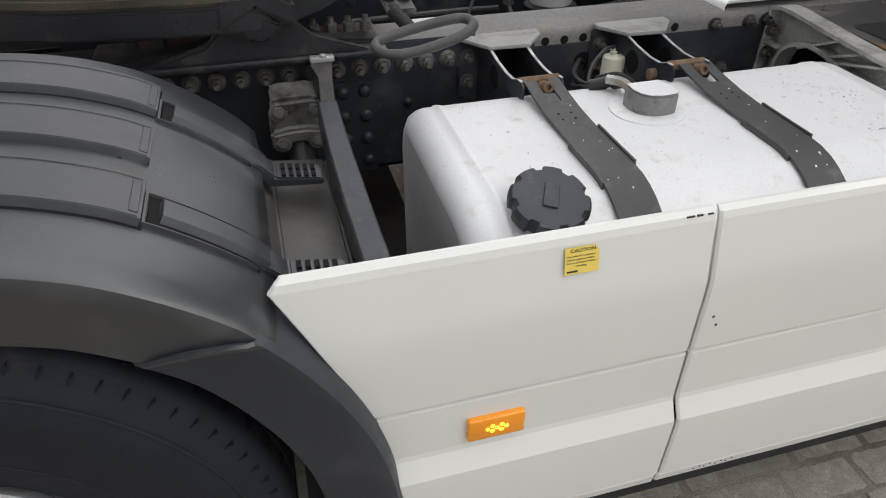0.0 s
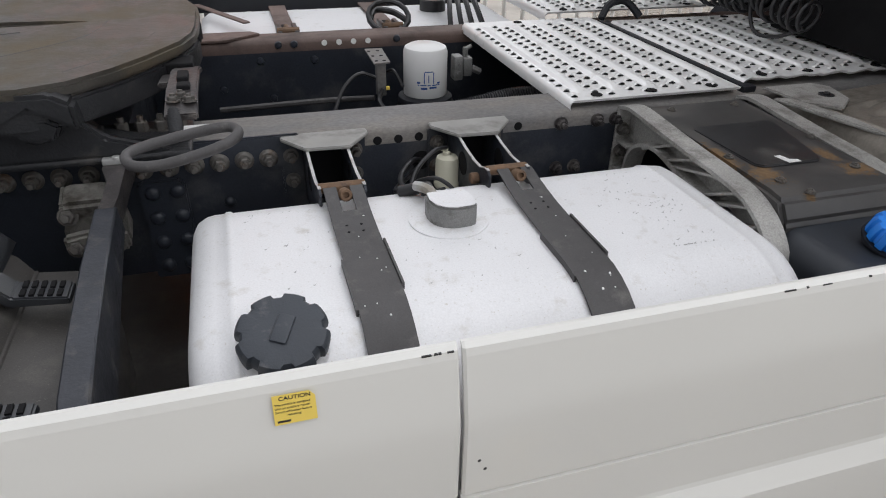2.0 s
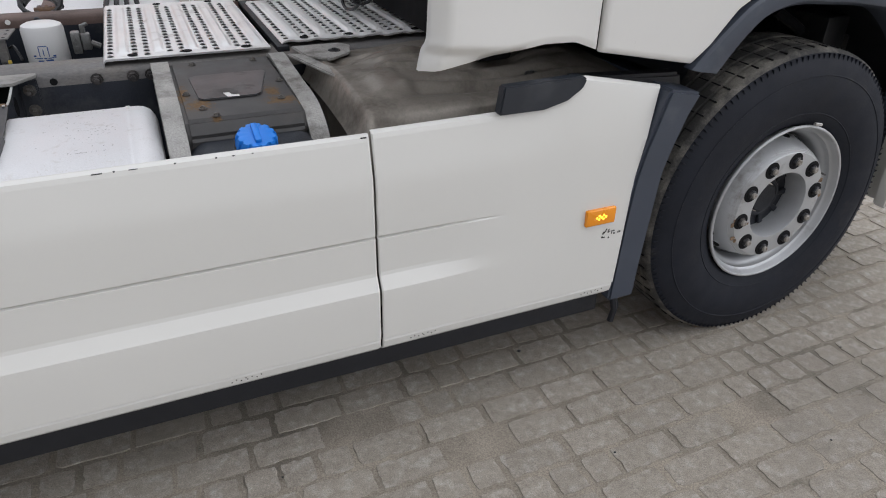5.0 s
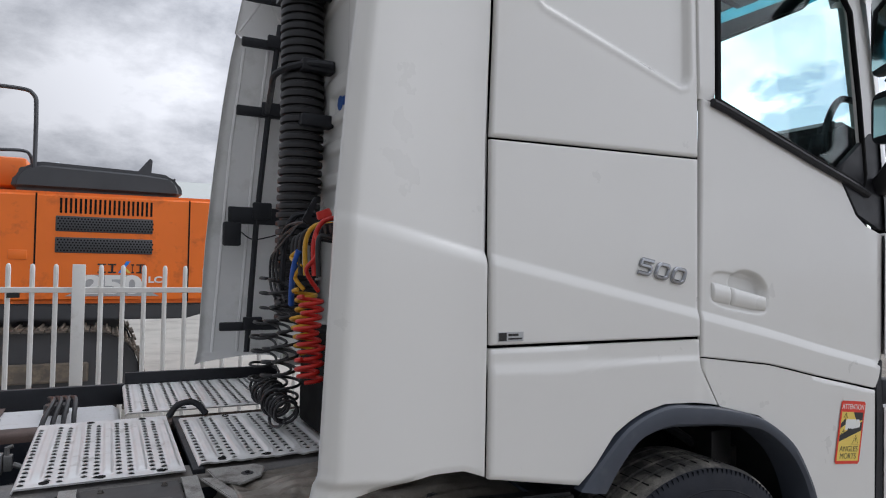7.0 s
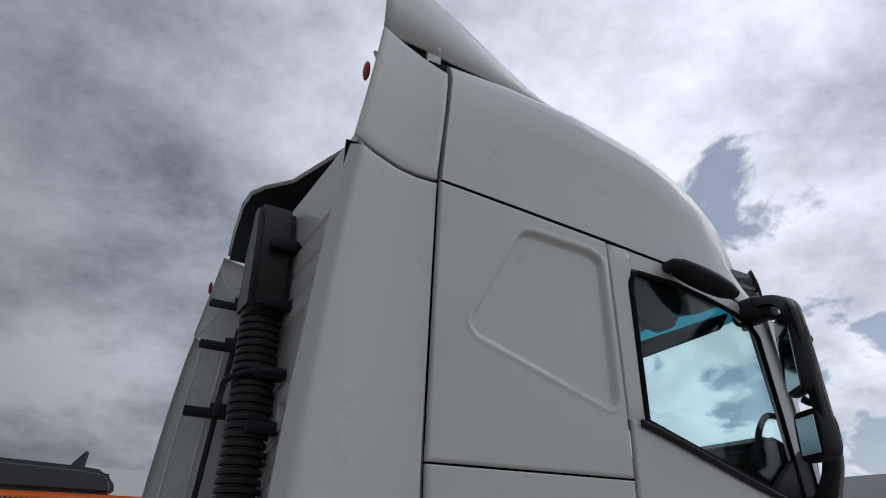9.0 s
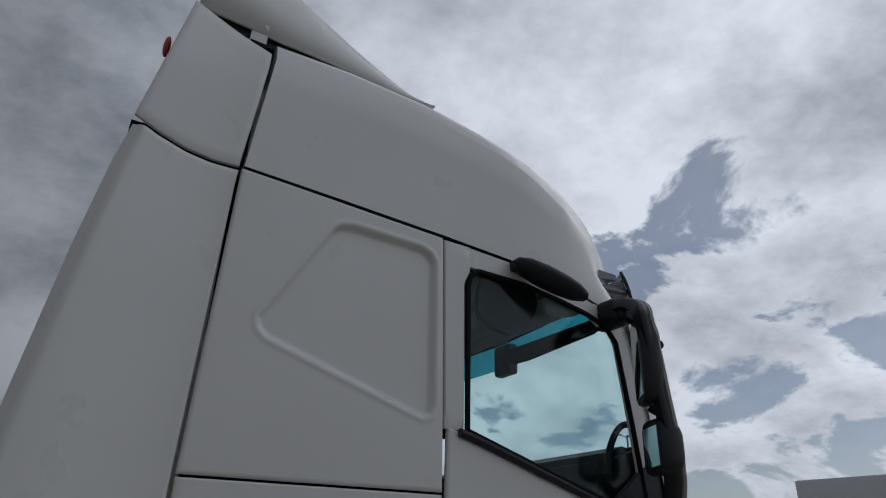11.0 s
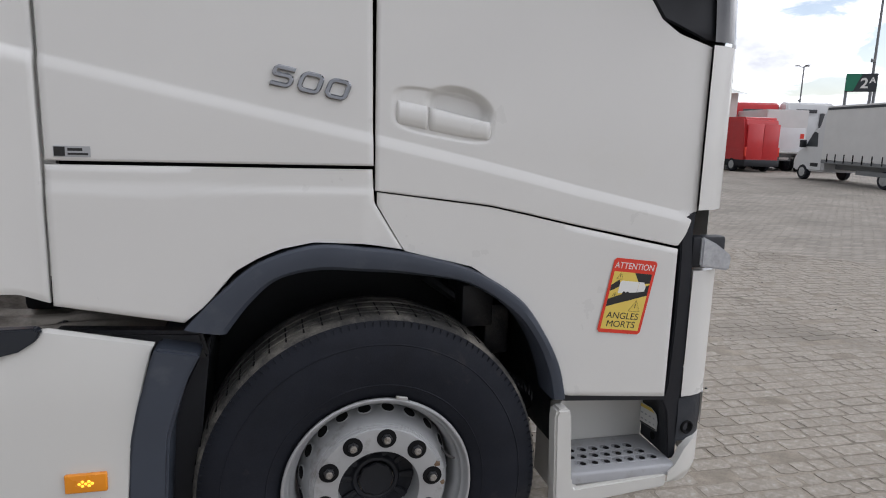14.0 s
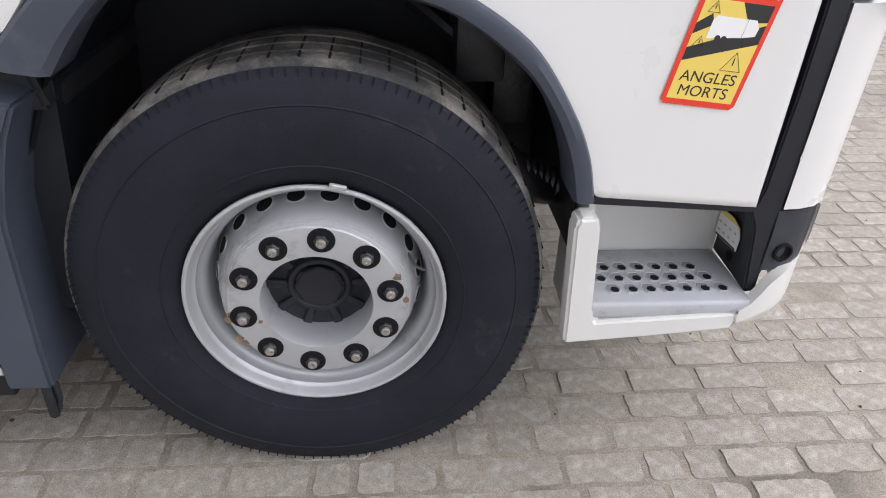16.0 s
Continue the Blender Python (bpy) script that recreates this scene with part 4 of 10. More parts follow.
near_fair, far_fair = fairing(False), fairing(True)
for far in (False, True):
    b = bm_new()
    le = lambda z: float(np.interp(z, [3.08, 3.64], [-1.196, -1.100]))
    re = lambda z: rear_seam(z) - 0.006
    top_c = lin([(-1.10, 3.645), (-0.80, 3.560)])

    def place(u, v):
        z = 3.075 + v * 0.53
        x = le(z) + (re(z) - le(z)) * u
        lo = ft(x) + 0.016
        return x, lo + v * (top_c(x) - lo)
    skin(b, place, lambda x, z: fairing_y(x, 2.6) + 0.05 * smooth01((z - 3.3) / 0.5) * 0.6, 16, 16, edge=0.02)
    if far:
        for v in b.verts:
            v.co.y = 2.5 - v.co.y
    cp = part("corner_fairing", b, "white" if not far else "white_in", truck, "white upper corner air deflector", angle=60)
    b = bm_new()
    yy = 2.47 if far else 0.03
    bmesh.ops.create_uvsphere(b, u_segments=12, v_segments=8, radius=1.0, matrix=Matrix.Translation((-1.158, yy, 3.42)) @ Matrix.Diagonal((0.012, 0.022, 0.042, 1)))
    part("red_marker_lamp", b, "red_lens", cp, "red side marker lamp")
    for k in range(2):
        b = bm_new()
        a, c = ((-1.18, 3.10), (-0.92, 3.52)) if k else ((-1.12, 3.55), (-0.90, 3.12))
        tube(b, [(a[0], 2.455 if far else 0.06, a[1]), (c[0], 2.455 if far else 0.06, c[1])], 0.008, 6)
        part("stiffening_rib", b, "white_in", cp, "moulded cross rib")

# rear wall of the cab with pressed ribs
bm = bm_new()
ny, nz = 200, 260
grid = []
for i in range(ny + 1):
    row = []
    for j in range(nz + 1):
        y, z = 0.08 + 2.34 * i / ny, 1.25 + 2.35 * j / nz
        rib = 0.0
        # raised fields: short bars above, large panels in the middle, bars below
        for c0, c1, z0, z1, r in ((0.50, 1.46, 3.325, 3.365, 0.02), (0.50, 1.52, 3.175, 3.215, 0.02), (0.50, 1.48, 3.04, 3.075, 0.02), (1.20, 1.62, 2.60, 2.95, 0.06), (1.225, 1.45, 2.425, 2.52, 0.015), (1.235, 1.66, 2.30, 2.39, 0.045),
                                  (1.235, 1.66, 2.15, 2.25, 0.045), (1.235, 1.66, 1.98, 2.09, 0.045), (0.30, 1.0, 1.55, 2.85, 0.08), (1.78, 2.25, 1.5, 2.9, 0.08)):
            cy_, cz_ = max(abs(y - (c0 + c1) / 2) - (c1 - c0) / 2 + r, 0.0), max(abs(z - (z0 + z1) / 2) - (z1 - z0) / 2 + r, 0.0)
            rib = max(rib, smooth01((r - math.hypot(cy_, cz_)) / 0.014))
        row.append(bm.verts.new((-0.915 + 0.018 * rib, y, z)))
    grid.append(row)
for i in range(ny):
    for j in range(nz):
        bm.faces.new((grid[i][j], grid[i + 1][j], grid[i + 1][j + 1], grid[i][j + 1]))
part("cab_rear_wall", bm, "white", truck, "white rear wall of the cab with pressed ribs", angle=60)
bm = bm_new()
box(bm, -0.91, -0.86, 0.06, 0.10, 1.2, 3.6)
part("rear_wall_edge", bm, "white", truck, smooth=False)
bm = bm_new()
box(bm, -0.91, -0.86, 2.40, 2.44, 1.2, 3.6)
part("rear_wall_edge", bm, "white", truck, smooth=False)
bm = bm_new()
box(bm, -0.90, -0.84, 0.06, 2.44, 3.60, 3.70)
part("rear_wall_edge", bm, "white", truck, smooth=False)
rear_badge = thing("rear_badge", "", "")
rear_badge.parent = truck
bm = bm_new()
lathe(bm, [(0.034, 0), (0.034, 0.003)], (-0.900, 1.34, 2.473), (-1, 0, 0), 24)
part("badge_disc", bm, "label_b", rear_badge, "round blue emblem on the rear wall", smooth=False)
bm = bm_new()
for k in range(3):
    box(bm, -0.905, -0.897, 1.284 - k * 0.022, 1.296 - k * 0.022, 2.455, 2.492)
part("lettering_bar", bm, "label_b", rear_badge, smooth=False)

# ---- cab interior
NOSE["taper"] = False
interior = thing("cab_interior", "", "")
interior.parent = truck
bm = bm_new()
prism(bm, [(-0.86, 3.10), (0.80, 3.10), (0.90, 3.115), (0.90, 3.14), (-0.86, 3.14)], "y", 0.09, 2.41)
part("headlining", bm, "interior", interior, "grey cab headlining", smooth=False)
bm = bm_new()
box(bm, -0.86, -0.82, 0.09, 2.41, 1.3, 3.10)
part("rear_lining", bm, "interior", interior, "grey rear lining of the cab", smooth=False)
bm = bm_new()
prism(bm, [(0.55, 3.10), (0.60, 3.02), (0.95, 3.05), (1.05, 3.10)], "y", 0.10, 0.50, 0.02)
part("corner_lining", bm, "interior", interior, "grey lining over the door", angle=30)
bm = bm_new()
box(bm, -0.86, 1.0, 0.09, 2.41, 1.30, 1.34)
part("cab_floor", bm, "interior_dark", interior, smooth=False)
bm = bm_new()
prism(bm, [(0.72, 1.35), (1.16, 1.35), (1.18, 2.10), (1.14, 2.36), (0.98, 2.40), (0.82, 2.34), (0.72, 2.1)], "y", 0.16, 2.38, 0.03)
part("dashboard", bm, "interior_dark", interior, "black dashboard")
bm = bm_new()
wc, wa = Vector((0.62, 1.92, 2.26)), Vector((-0.72, 0, 0.62)).normalized()
wu = wa.orthogonal().normalized()
ww = wa.cross(wu)
tube(bm, [wc + 0.225 * (math.cos(2 * math.pi * k / 40) * wu + math.sin(2 * math.pi * k / 40) * ww) for k in range(40)], 0.017, 8, closed=True)
for k in range(3):
    an = 2 * math.pi * k / 3 + 0.5
    tube(bm, [wc, wc + 0.22 * (math.cos(an) * wu + math.sin(an) * ww)], 0.014, 6)
cyl(bm, wc - wa * 0.02, wc + wa * 0.02, 0.07)
cyl(bm, wc - wa * 0.25, wc, 0.035)
part("steering_wheel", bm, "interior_dark", interior, "black steering wheel")
for y0 in (0.35, 1.65):
    bm = bm_new()
    box(bm, -0.05, 0.42, y0, y0 + 0.5, 1.72, 1.86, 0.04)
    seat = part("seat", bm, "interior_dark", interior, "dark cab seat")
    bm = bm_new()
    box(bm, -0.16, -0.055, y0, y0 + 0.5, 1.80, 2.22, 0.04)
    part("backrest", bm, "interior_dark", seat)
bm = bm_new()
box(bm, 1.06, 1.13, 1.12, 1.28, 2.925, 3.11, 0.02)
part("roof_sensor", bm, "interior_dark", interior, "dark sensor box hanging from the headlining")
bm = bm_new()
prism(bm, [(0.195, 3.00), (0.455, 3.00), (0.475, 2.915), (0.455, 2.865), (0.405, 2.79), (0.33, 2.755), (0.25, 2.765), (0.185, 2.80), (0.168, 2.83), (0.178, 2.93)], "y", 0.145, 0.175)
part("sun_blind", bm, "interior_dark", interior, "dark folded sun blind hanging from the headlining", angle=40)
bm = bm_new()
prism(bm, [(0.34, 3.05), (0.40, 2.975), (0.95, 2.955), (1.10, 2.965), (1.14, 3.02), (1.12, 3.06)], "x", 1.05, 1.075, 0.010, 2)
part("sun_visor_flap", bm, "interior_dark", interior, "dark folded sun visor along the windscreen", angle=40)
bm = bm_new()
tube(bm, curve_pts([(0.80, 0.125, 2.22), (0.802, 0.125, 2.32), (0.835, 0.125, 2.395), (0.875, 0.125, 2.445), (0.92, 0.125, 2.467), (1.0, 0.13, 2.468)], 6), 0.014, 8)
part("grab_handle", bm, "interior_dark", interior, "dark grab handle on the pillar")

# ---- mirrors
mirrors = thing("mirror_assembly", "", "")
mirrors.parent = truck
arm_x = lin([(2.05, 0.985), (2.10, 0.955), (2.15, 0.905), (2.25, 0.845), (2.53, 0.765), (2.82, 0.705), (2.90, 0.735), (2.95, 0.745)])
arm_out = [(0.0, 2.935), (-0.06, 2.934), (-0.13, 2.918), (-0.185, 2.888), (-0.222, 2.845), (-0.232, 2.79), (-0.226, 2.60), (-0.214, 2.45), (-0.200, 2.32), (-0.185, 2.250), (-0.145, 2.180), (-0.09, 2.115), (-0.02, 2.06), (0.03, 2.045)]
arm_in = [(0.0, 2.872), (-0.05, 2.876), (-0.105, 2.872), (-0.145, 2.852), (-0.170, 2.82), (-0.180, 2.77), (-0.178, 2.60), (-0.170, 2.45), (-0.160, 2.345), (-0.145, 2.285), (-0.115, 2.225), (-0.07, 2.170), (-0.01, 2.125), (0.03, 2.11)]


def arm_band(b, grow, back, front):
    """The flat mirror arm, between two offsets along the truck from its own bent plane."""
    o_ = curve_pts([(0, y, z) for y, z in arm_out], 4)
    i_ = curve_pts([(0, y, z) for y, z in arm_in], 4)
    rows_ = []
    for p_, q_ in zip(o_, i_):
        p_ = q_ + (p_ - q_) * (1 + grow)
        q2 = p_ + (q_ - p_) * (0.98 if not grow else 0.42)
        rows_.append([b.verts.new((arm_x(w.z) + dx, w.y, w.z)) for w, dx in ((p_, back + 0.012), (p_.lerp(q2, 0.12), back), (p_.lerp(q2, 0.88), back), (q2, back + 0.012), (q2, front - 0.012), (p_.lerp(q2, 0.85), front), (p_.lerp(q2, 0.15), front), (p_, front - 0.012))])
    for r0, r1 in zip(rows_, rows_[1:]):
        for k in range(8):
            b.faces.new((r0[k], r1[k], r1[(k + 1) % 8], r0[(k + 1) % 8]))
    b.faces.new(rows_[0])
    b.faces.new(rows_[-1])


bm = bm_new()
arm_band(bm, 0.0, -0.028, 0.022)
part("mirror_arm", bm, "black", mirrors, "black flat mirror arm bent round the two mirrors", angle=50)
bm = bm_new()
arm_band(bm, 0.06, 0.022, 0.040)
part("arm_cover", bm, "arm_grey", mirrors, "pale grey front cover of the mirror arm", angle=50)
bm = bm_new()
box(bm, 0.700, 0.800, -0.075, 0.085, 2.825, 2.945, 0.038, 5)
box(bm, 0.715, 0.80, -0.105, -0.05, 2.83, 2.925, 0.02, 3)
part("arm_joint", bm, "black", mirrors, "black arm joint cover", angle=50)
bm = bm_new()
tube(bm, curve_pts([(0.80, -0.12, 2.48), (0.81, -0.15, 2.46), (0.815, -0.205, 2.45)], 5), 0.016, 8)
part("mirror_bracket", bm, "black", mirrors, "black bracket between arm and mirrors")
bm = bm_new()
tube(bm, curve_pts([(0.76, -0.13, 2.70), (0.79, -0.18, 2.71), (0.785, -0.215, 2.71)], 5), 0.018, 8)
part("mirror_bracket", bm, "black", mirrors, "black bracket between arm and mirrors")


def mirror_head(name, c, w, h, d, yaw, label):
    """A mirror housing whose glass looks back along the truck."""
    m = Matrix.Translation(c) @ Euler((0, 0, radians(yaw))).to_matrix().to_4x4()
    b = bm_new()
    # a bowl-shaped shell: full at the glass, smaller towards the front
    ring_prev = None
    for fx, sc in ((-0.012, 0.965), (0.0, 1.0), (0.25 * d, 0.99), (0.55 * d, 0.93), (0.8 * d, 0.80), (0.95 * d, 0.62), (d, 0.35)):
        ring = []
        for q in range(28):
            a = 2 * math.pi * q / 28
            ca, sa = math.cos(a), math.sin(a)
            ring.append(b.verts.new(m @ Vector((fx, sc * w / 2 * math.copysign(abs(ca) ** 0.45, ca), sc * h / 2 * math.copysign(abs(sa) ** 0.45, sa)))))
        if ring_prev:
            for q in range(28):
                b.faces.new((ring_prev[q], ring_prev[(q + 1) % 28], ring[(q + 1) % 28], ring[q]))
        else:
            b.faces.new(ring)
        ring_prev = ring
    b.faces.new(ring_prev)
    hd = part(name, b, "black", mirrors, label)
    b = bm_new()
    box(b, -0.017, -0.010, -w / 2 + 0.022, w / 2 - 0.022, -h / 2 + 0.028, h / 2 - 0.028, 0.002, 1, m)
    part("mirror_glass", b, "mirror", hd, "bluish mirror glass", smooth=False)


mirror_head("main_mirror", (0.750, -0.140, 2.660), 0.185, 0.36, 0.075, -37, "tall black main mirror")
mirror_head("wide_angle_mirror", (0.800, -0.125, 2.332), 0.165, 0.205, 0.095, -24, "black wide-angle mirror")
bm = bm_new()
kr, prevr = [(0.0, 0.004), (0.02, 0.024), (0.07, 0.038), (0.16, 0.044), (0.25, 0.043), (0.33, 0.036), (0.385, 0.022), (0.405, 0.004)], None
for s_, r_ in kr:
    cx_, cy_, cz_ = 0.225 + 0.74 * s_, -0.020 - 0.20 * s_, 2.990 - 0.27 * s_
    ring = [bm.verts.new((cx_, cy_ + 1.35 * r_ * math.cos(2 * math.pi * k / 20), cz_ + r_ * math.sin(2 * math.pi * k / 20))) for k in range(20)]
    if prevr:
        for k in range(20):
            bm.faces.new((prevr[k], prevr[(k + 1) % 20], ring[(k + 1) % 20], ring[k]))
    else:
        bm.faces.new(ring)
    prevr = ring
bm.faces.new(prevr)
kerb = part("kerb_mirror", bm, "black", mirrors, "black kerb mirror over the door window", angle=60)
bm = bm_new()
box(bm, 0.235, 0.31, -0.03, 0.03, 2.965, 3.010, 0.012)
part("kerb_mirror_foot", bm, "black", kerb)
NOSE["taper"] = True
# ---- front wheel arch trim and well
bm = bm_new()
outer = [(-0.557, 1.060), (-0.465, 1.155), (-0.36, 1.24), (-0.21, 1.287), (-0.06, 1.277), (0.06, 1.260), (0.25, 1.208), (0.42, 1.110), (0.525, 0.985), (0.58, 0.885), (0.607, 0.785)]
inner = [(-0.449, 1.040), (-0.385, 1.125), (-0.31, 1.190), (-0.20, 1.215), (-0.07, 1.209), (0.06, 1.198), (0.24, 1.165), (0.385, 1.08), (0.475, 0.985), (0.53, 0.88), (0.556, 0.785)]
co = curve_pts([(x, 0, z) for x, z in outer], 6)
ci = curve_pts([(x, 0, z) for x, z in inner], 6)
inner = [(p_.x, p_.z) for p_ in ci]
rows = []
for o_, i_ in zip(co, ci):
    f = lambda t: (o_.x * (1 - t) + i_.x * t, o_.z * (1 - t) + i_.z * t)
    rows.append([bm.verts.new((f(t)[0], y, f(t)[1])) for t, y in ((0, 0.02), (0, -0.014), (0.10, -0.022), (0.45, -0.026), (0.85, -0.020), (1.0, -0.006))] + [bm.verts.new((i_.x, 0.10, i_.z))])
for a, b in zip(rows, rows[1:]):
    for j in range(6):
        bm.faces.new((a[j], b[j], b[j + 1], a[j + 1]))
bm.faces.new(rows[0])
bm.faces.new(rows[-1])
part("wheel_arch_trim", bm, "trim", truck, "dark grey plastic wheel arch trim", angle=35)
bm = bm_new()
rows = []
for ix, iz in [(-0.62, 0.55), (-0.60, 0.8)] + [(x * 1.06, z + 0.02) for x, z in inner[::4]] + [(0.60, 0.6)]:
    rows.append([bm.verts.new((ix, y, iz)) for y in (0.07, 0.5, 0.62)])
for a, b in zip(rows, rows[1:]):
    for j in range(2):
        bm.faces.new((a[j], b[j], b[j + 1], a[j + 1]))
prism(bm, [(-0.62, 0.5), (-0.6, 1.2), (-0.2, 1.3), (0.3, 1.25), (0.62, 0.8), (0.62, 0.55)], "y", 0.60, 0.63)
part("wheel_well", bm, "black", truck, "black wheel well liner")
bm = bm_new()
back_e = lin([(0.315, -0.727), (0.45, -0.722), (0.61, -0.715), (0.75, -0.703), (0.85, -0.682), (0.95, -0.650), (1.02, -0.618)])
fore_e = lin([(0.315, -0.627), (0.45, -0.622), (0.60, -0.612), (0.757, -0.602), (0.85, -0.576), (0.93, -0.548), (0.995, -0.514)])
zs_ = np.linspace(0.318, 0.995, 22)
prism(bm, [(back_e(z), z + 0.022 * smooth01((z - 0.9) / 0.095)) for z in zs_] + [(fore_e(z), z) for z in zs_[::-1]], "y", -0.035, 0.33, 0.008)
part("front_mudflap_trim", bm, "trim", truck, "dark grey plastic rear edge of the front mudguard", angle=40)
bm = bm_new()
prism(bm, [(-0.62, 0.45), (-0.60, 1.0), (-0.50, 1.0), (-0.56, 0.45)], "y", 0.10, 0.62)
tube(bm, [(-0.67, 0.01, 0.29), (-0.665, 0.0, 0.25), (-0.67, 0.005, 0.20)], 0.012, 6)
tube(bm, [(-0.655, 0.02, 0.29), (-0.65, 0.01, 0.25), (-0.66, 0.012, 0.215)], 0.009, 6)
part("mudguard_inner", bm, "black", truck, "black inner mudguard with torn rubber strips")
bm = bm_new()
tube(bm, curve_pts([(0.70, 0.5, 0.60), (0.60, 0.30, 0.66), (0.50, 0.20, 0.72), (0.42, 0.2, 0.80)], 6), 0.04, 10)
for k in range(8):
    lathe(bm, [(0.040, 0), (0.047, 0.008), (0.040, 0.016)], (0.46 + k * 0.022, 0.20 + k * 0.012, 0.76 - k * 0.013), (1, 0.4, -0.6), 12, close=False)
part("air_bellows", bm, "hose", truck, "black ribbed duct in the wheel well")["kind"] = "stuff"
bm = bm_new()
box(bm, 0.40, 0.50, 0.28, 0.42, 0.84, 1.02, 0.01)
box(bm, 0.30, 0.42, 0.25, 0.45, 0.95, 1.10, 0.01)
tube(bm, curve_pts([(0.2, 0.4, 1.1), (0.35, 0.35, 1.0), (0.5, 0.45, 0.9)], 6), 0.02, 8)
part("suspension_bracket", bm, "iron", truck, "dark suspension bracket in the wheel well")

# ---- wheels


def wheel(x, z, y_face, name, label, dual=False, R=0.525, q_=1.0):
    """A truck wheel whose outer sidewall is at y_face, turning round the y axis."""
    w = thing(name, "", "")
    w.parent = truck
    w["label"] = label
    c = (x, y_face, z)
    ax = (0, 1, 0)
    b = bm_new()
    prof = [(0.292 * q_, 0.060), (0.300 * q_, 0.035), (0.318 * q_, 0.020), (0.345, 0.008), (0.385, 0.0), (0.425, -0.002), (0.462, 0.004), (R - 0.040, 0.014), (R - 0.022, 0.024), (R - 0.012, 0.030)]
    lathe(b, prof, c, ax, 96, close=False)
    prof2 = [(R - 0.03, 0.29), (0.48, 0.30), (0.42, 0.31), (0.33, 0.29), (0.30, 0.26)]
    lathe(b, prof2, c, ax, 64, close=False)
    for rr, hh in ((0.462, 0.003), (0.335, 0.010)):
        lathe(b, [(rr - 0.003, hh + 0.001), (rr, hh - 0.0012), (rr + 0.003, hh + 0.001)], c, ax, 96, close=False)
    # shoulder lugs
    n = 140 if not dual else 90
    for k in range(n):
        a = 2 * math.pi * k / n
        for da, r0, r1, h0, h1 in ((0.0, R - 0.030, R - 0.0135, 0.0200, 0.046),):
            q = Matrix.Translation(c) @ Matrix.Rotation(a, 4, "Y")
            box(b, -0.0014, 0.0014, h0, h1, r0, r1, 0, 1, q)
    tyre = part("tyre", b, "rubber", w, "black truck tyre with worn sidewall", angle=35)
    b = bm_new()
    gro = [(R - 0.018, 0.0265), (R - 0.012, 0.031), (R - 0.003, 0.040), (R, 0.052), (R + 0.001, 0.078), (R - 0.012, 0.080), (R - 0.012, 0.088), (R + 0.002, 0.090), (R + 0.003, 0.128), (R - 0.012, 0.130), (R - 0.012, 0.140),
           (R + 0.003, 0.142), (R + 0.003, 0.184), (R - 0.012, 0.186), (R - 0.012, 0.196), (R + 0.003, 0.198), (R + 0.002, 0.238), (R - 0.012, 0.240), (R - 0.012, 0.248), (R, 0.25), (R, 0.280), (R - 0.012, 0.30)]
    lathe(b, gro, c, ax, 110, close=False)
    tread = part("tread", b, "rubber" if dual else "tread", tyre, "dusty grooved tread", angle=35)
    b = bm_new()
    for k in range(60):
        a = 2 * math.pi * k / 60
        q = Matrix.Translation(c) @ Matrix.Rotation(a, 4, "Y")
        for h0, h1 in ((0.050, 0.079), (0.090, 0.128), (0.142, 0.184)):
            box(b, -0.0022, 0.0022, h0, h1, R - 0.004, R + 0.0035, 0, 1, q)
    part("tread_sipe", b, "gap", tread, "dark cuts across the tread", smooth=False)["kind"] = "stuff"
    b = bm_new()
    # rim flange, barrel, and the dished disc with its hand holes
    flange = [(q_ * rr, hh) for rr, hh in [(0.283, 0.066), (0.292, 0.036), (0.302, 0.022), (0.306, 0.015), (0.3045, 0.0105), (0.300, 0.009), (0.296, 0.0105), (0.293, 0.017), (0.2895, 0.030), (0.285, 0.036), (0.281, 0.039), (0.279, 0.052), (0.272, 0.060), (0.266, 0.064), (0.260, 0.085), (0.257, 0.17), (0.250, 0.21)]]
    lathe(b, flange, c, ax, 80, close=False)
    rim = part("rim", b, "rim", w, "silver painted steel rim", angle=40)
    disc = bm_new()
    NB = 10
    d0 = 0.006 if not dual else 0.13
    dish = [(q_ * rr, hh) for rr, hh in [(0.254, d0 + 0.165), (0.250, d0 + 0.130), (0.244, d0 + 0.098), (0.236, d0 + 0.066), (0.227, d0 + 0.038), (0.2215, d0 + 0.022), (0.2185, d0 + 0.016), (0.2165, d0 + 0.0165), (0.2140, d0 + 0.0105), (0.2120, d0 + 0.0105), (0.2095, d0 + 0.005), (0.2075, d0 + 0.005), (0.2045, d0 + 0.0005), (0.2000, d0), (0.1310, d0), (0.1290, d0 + 0.005), (0.1280, d0 + 0.09)]]
    lathe(disc, dish, c, ax, 120, close=False)
    dsc = part("wheel_disc", disc, "rim", rim, "dished silver disc with round hand holes", angle=40)
    for k in range(20):
        a = 2 * math.pi * (k + 0.5) / 20
        b = bm_new()
        nrm = Vector((0.955 * math.cos(a), -0.295, 0.955 * math.sin(a)))
        q = Vector((x + 0.2415 * q_ * math.cos(a), y_face + d0 + 0.086, z + 0.2415 * q_ * math.sin(a)))
        lathe(b, [(0.0235, -0.004), (0.0235, 0.0012), (0.0205, 0.0024), (0.0195, 0.0008)], q, nrm, 20, close=False)
        part("hole_rim", b, "rim", rim, angle=50)
        b = bm_new()
        lathe(b, [(0.0200, -0.004), (0.0200, 0.0016), (0.0, 0.0016)], q, nrm, 18, close=False)
        part("hand_hole", b, "gap", rim, "dark hand hole of the rim", smooth=False)
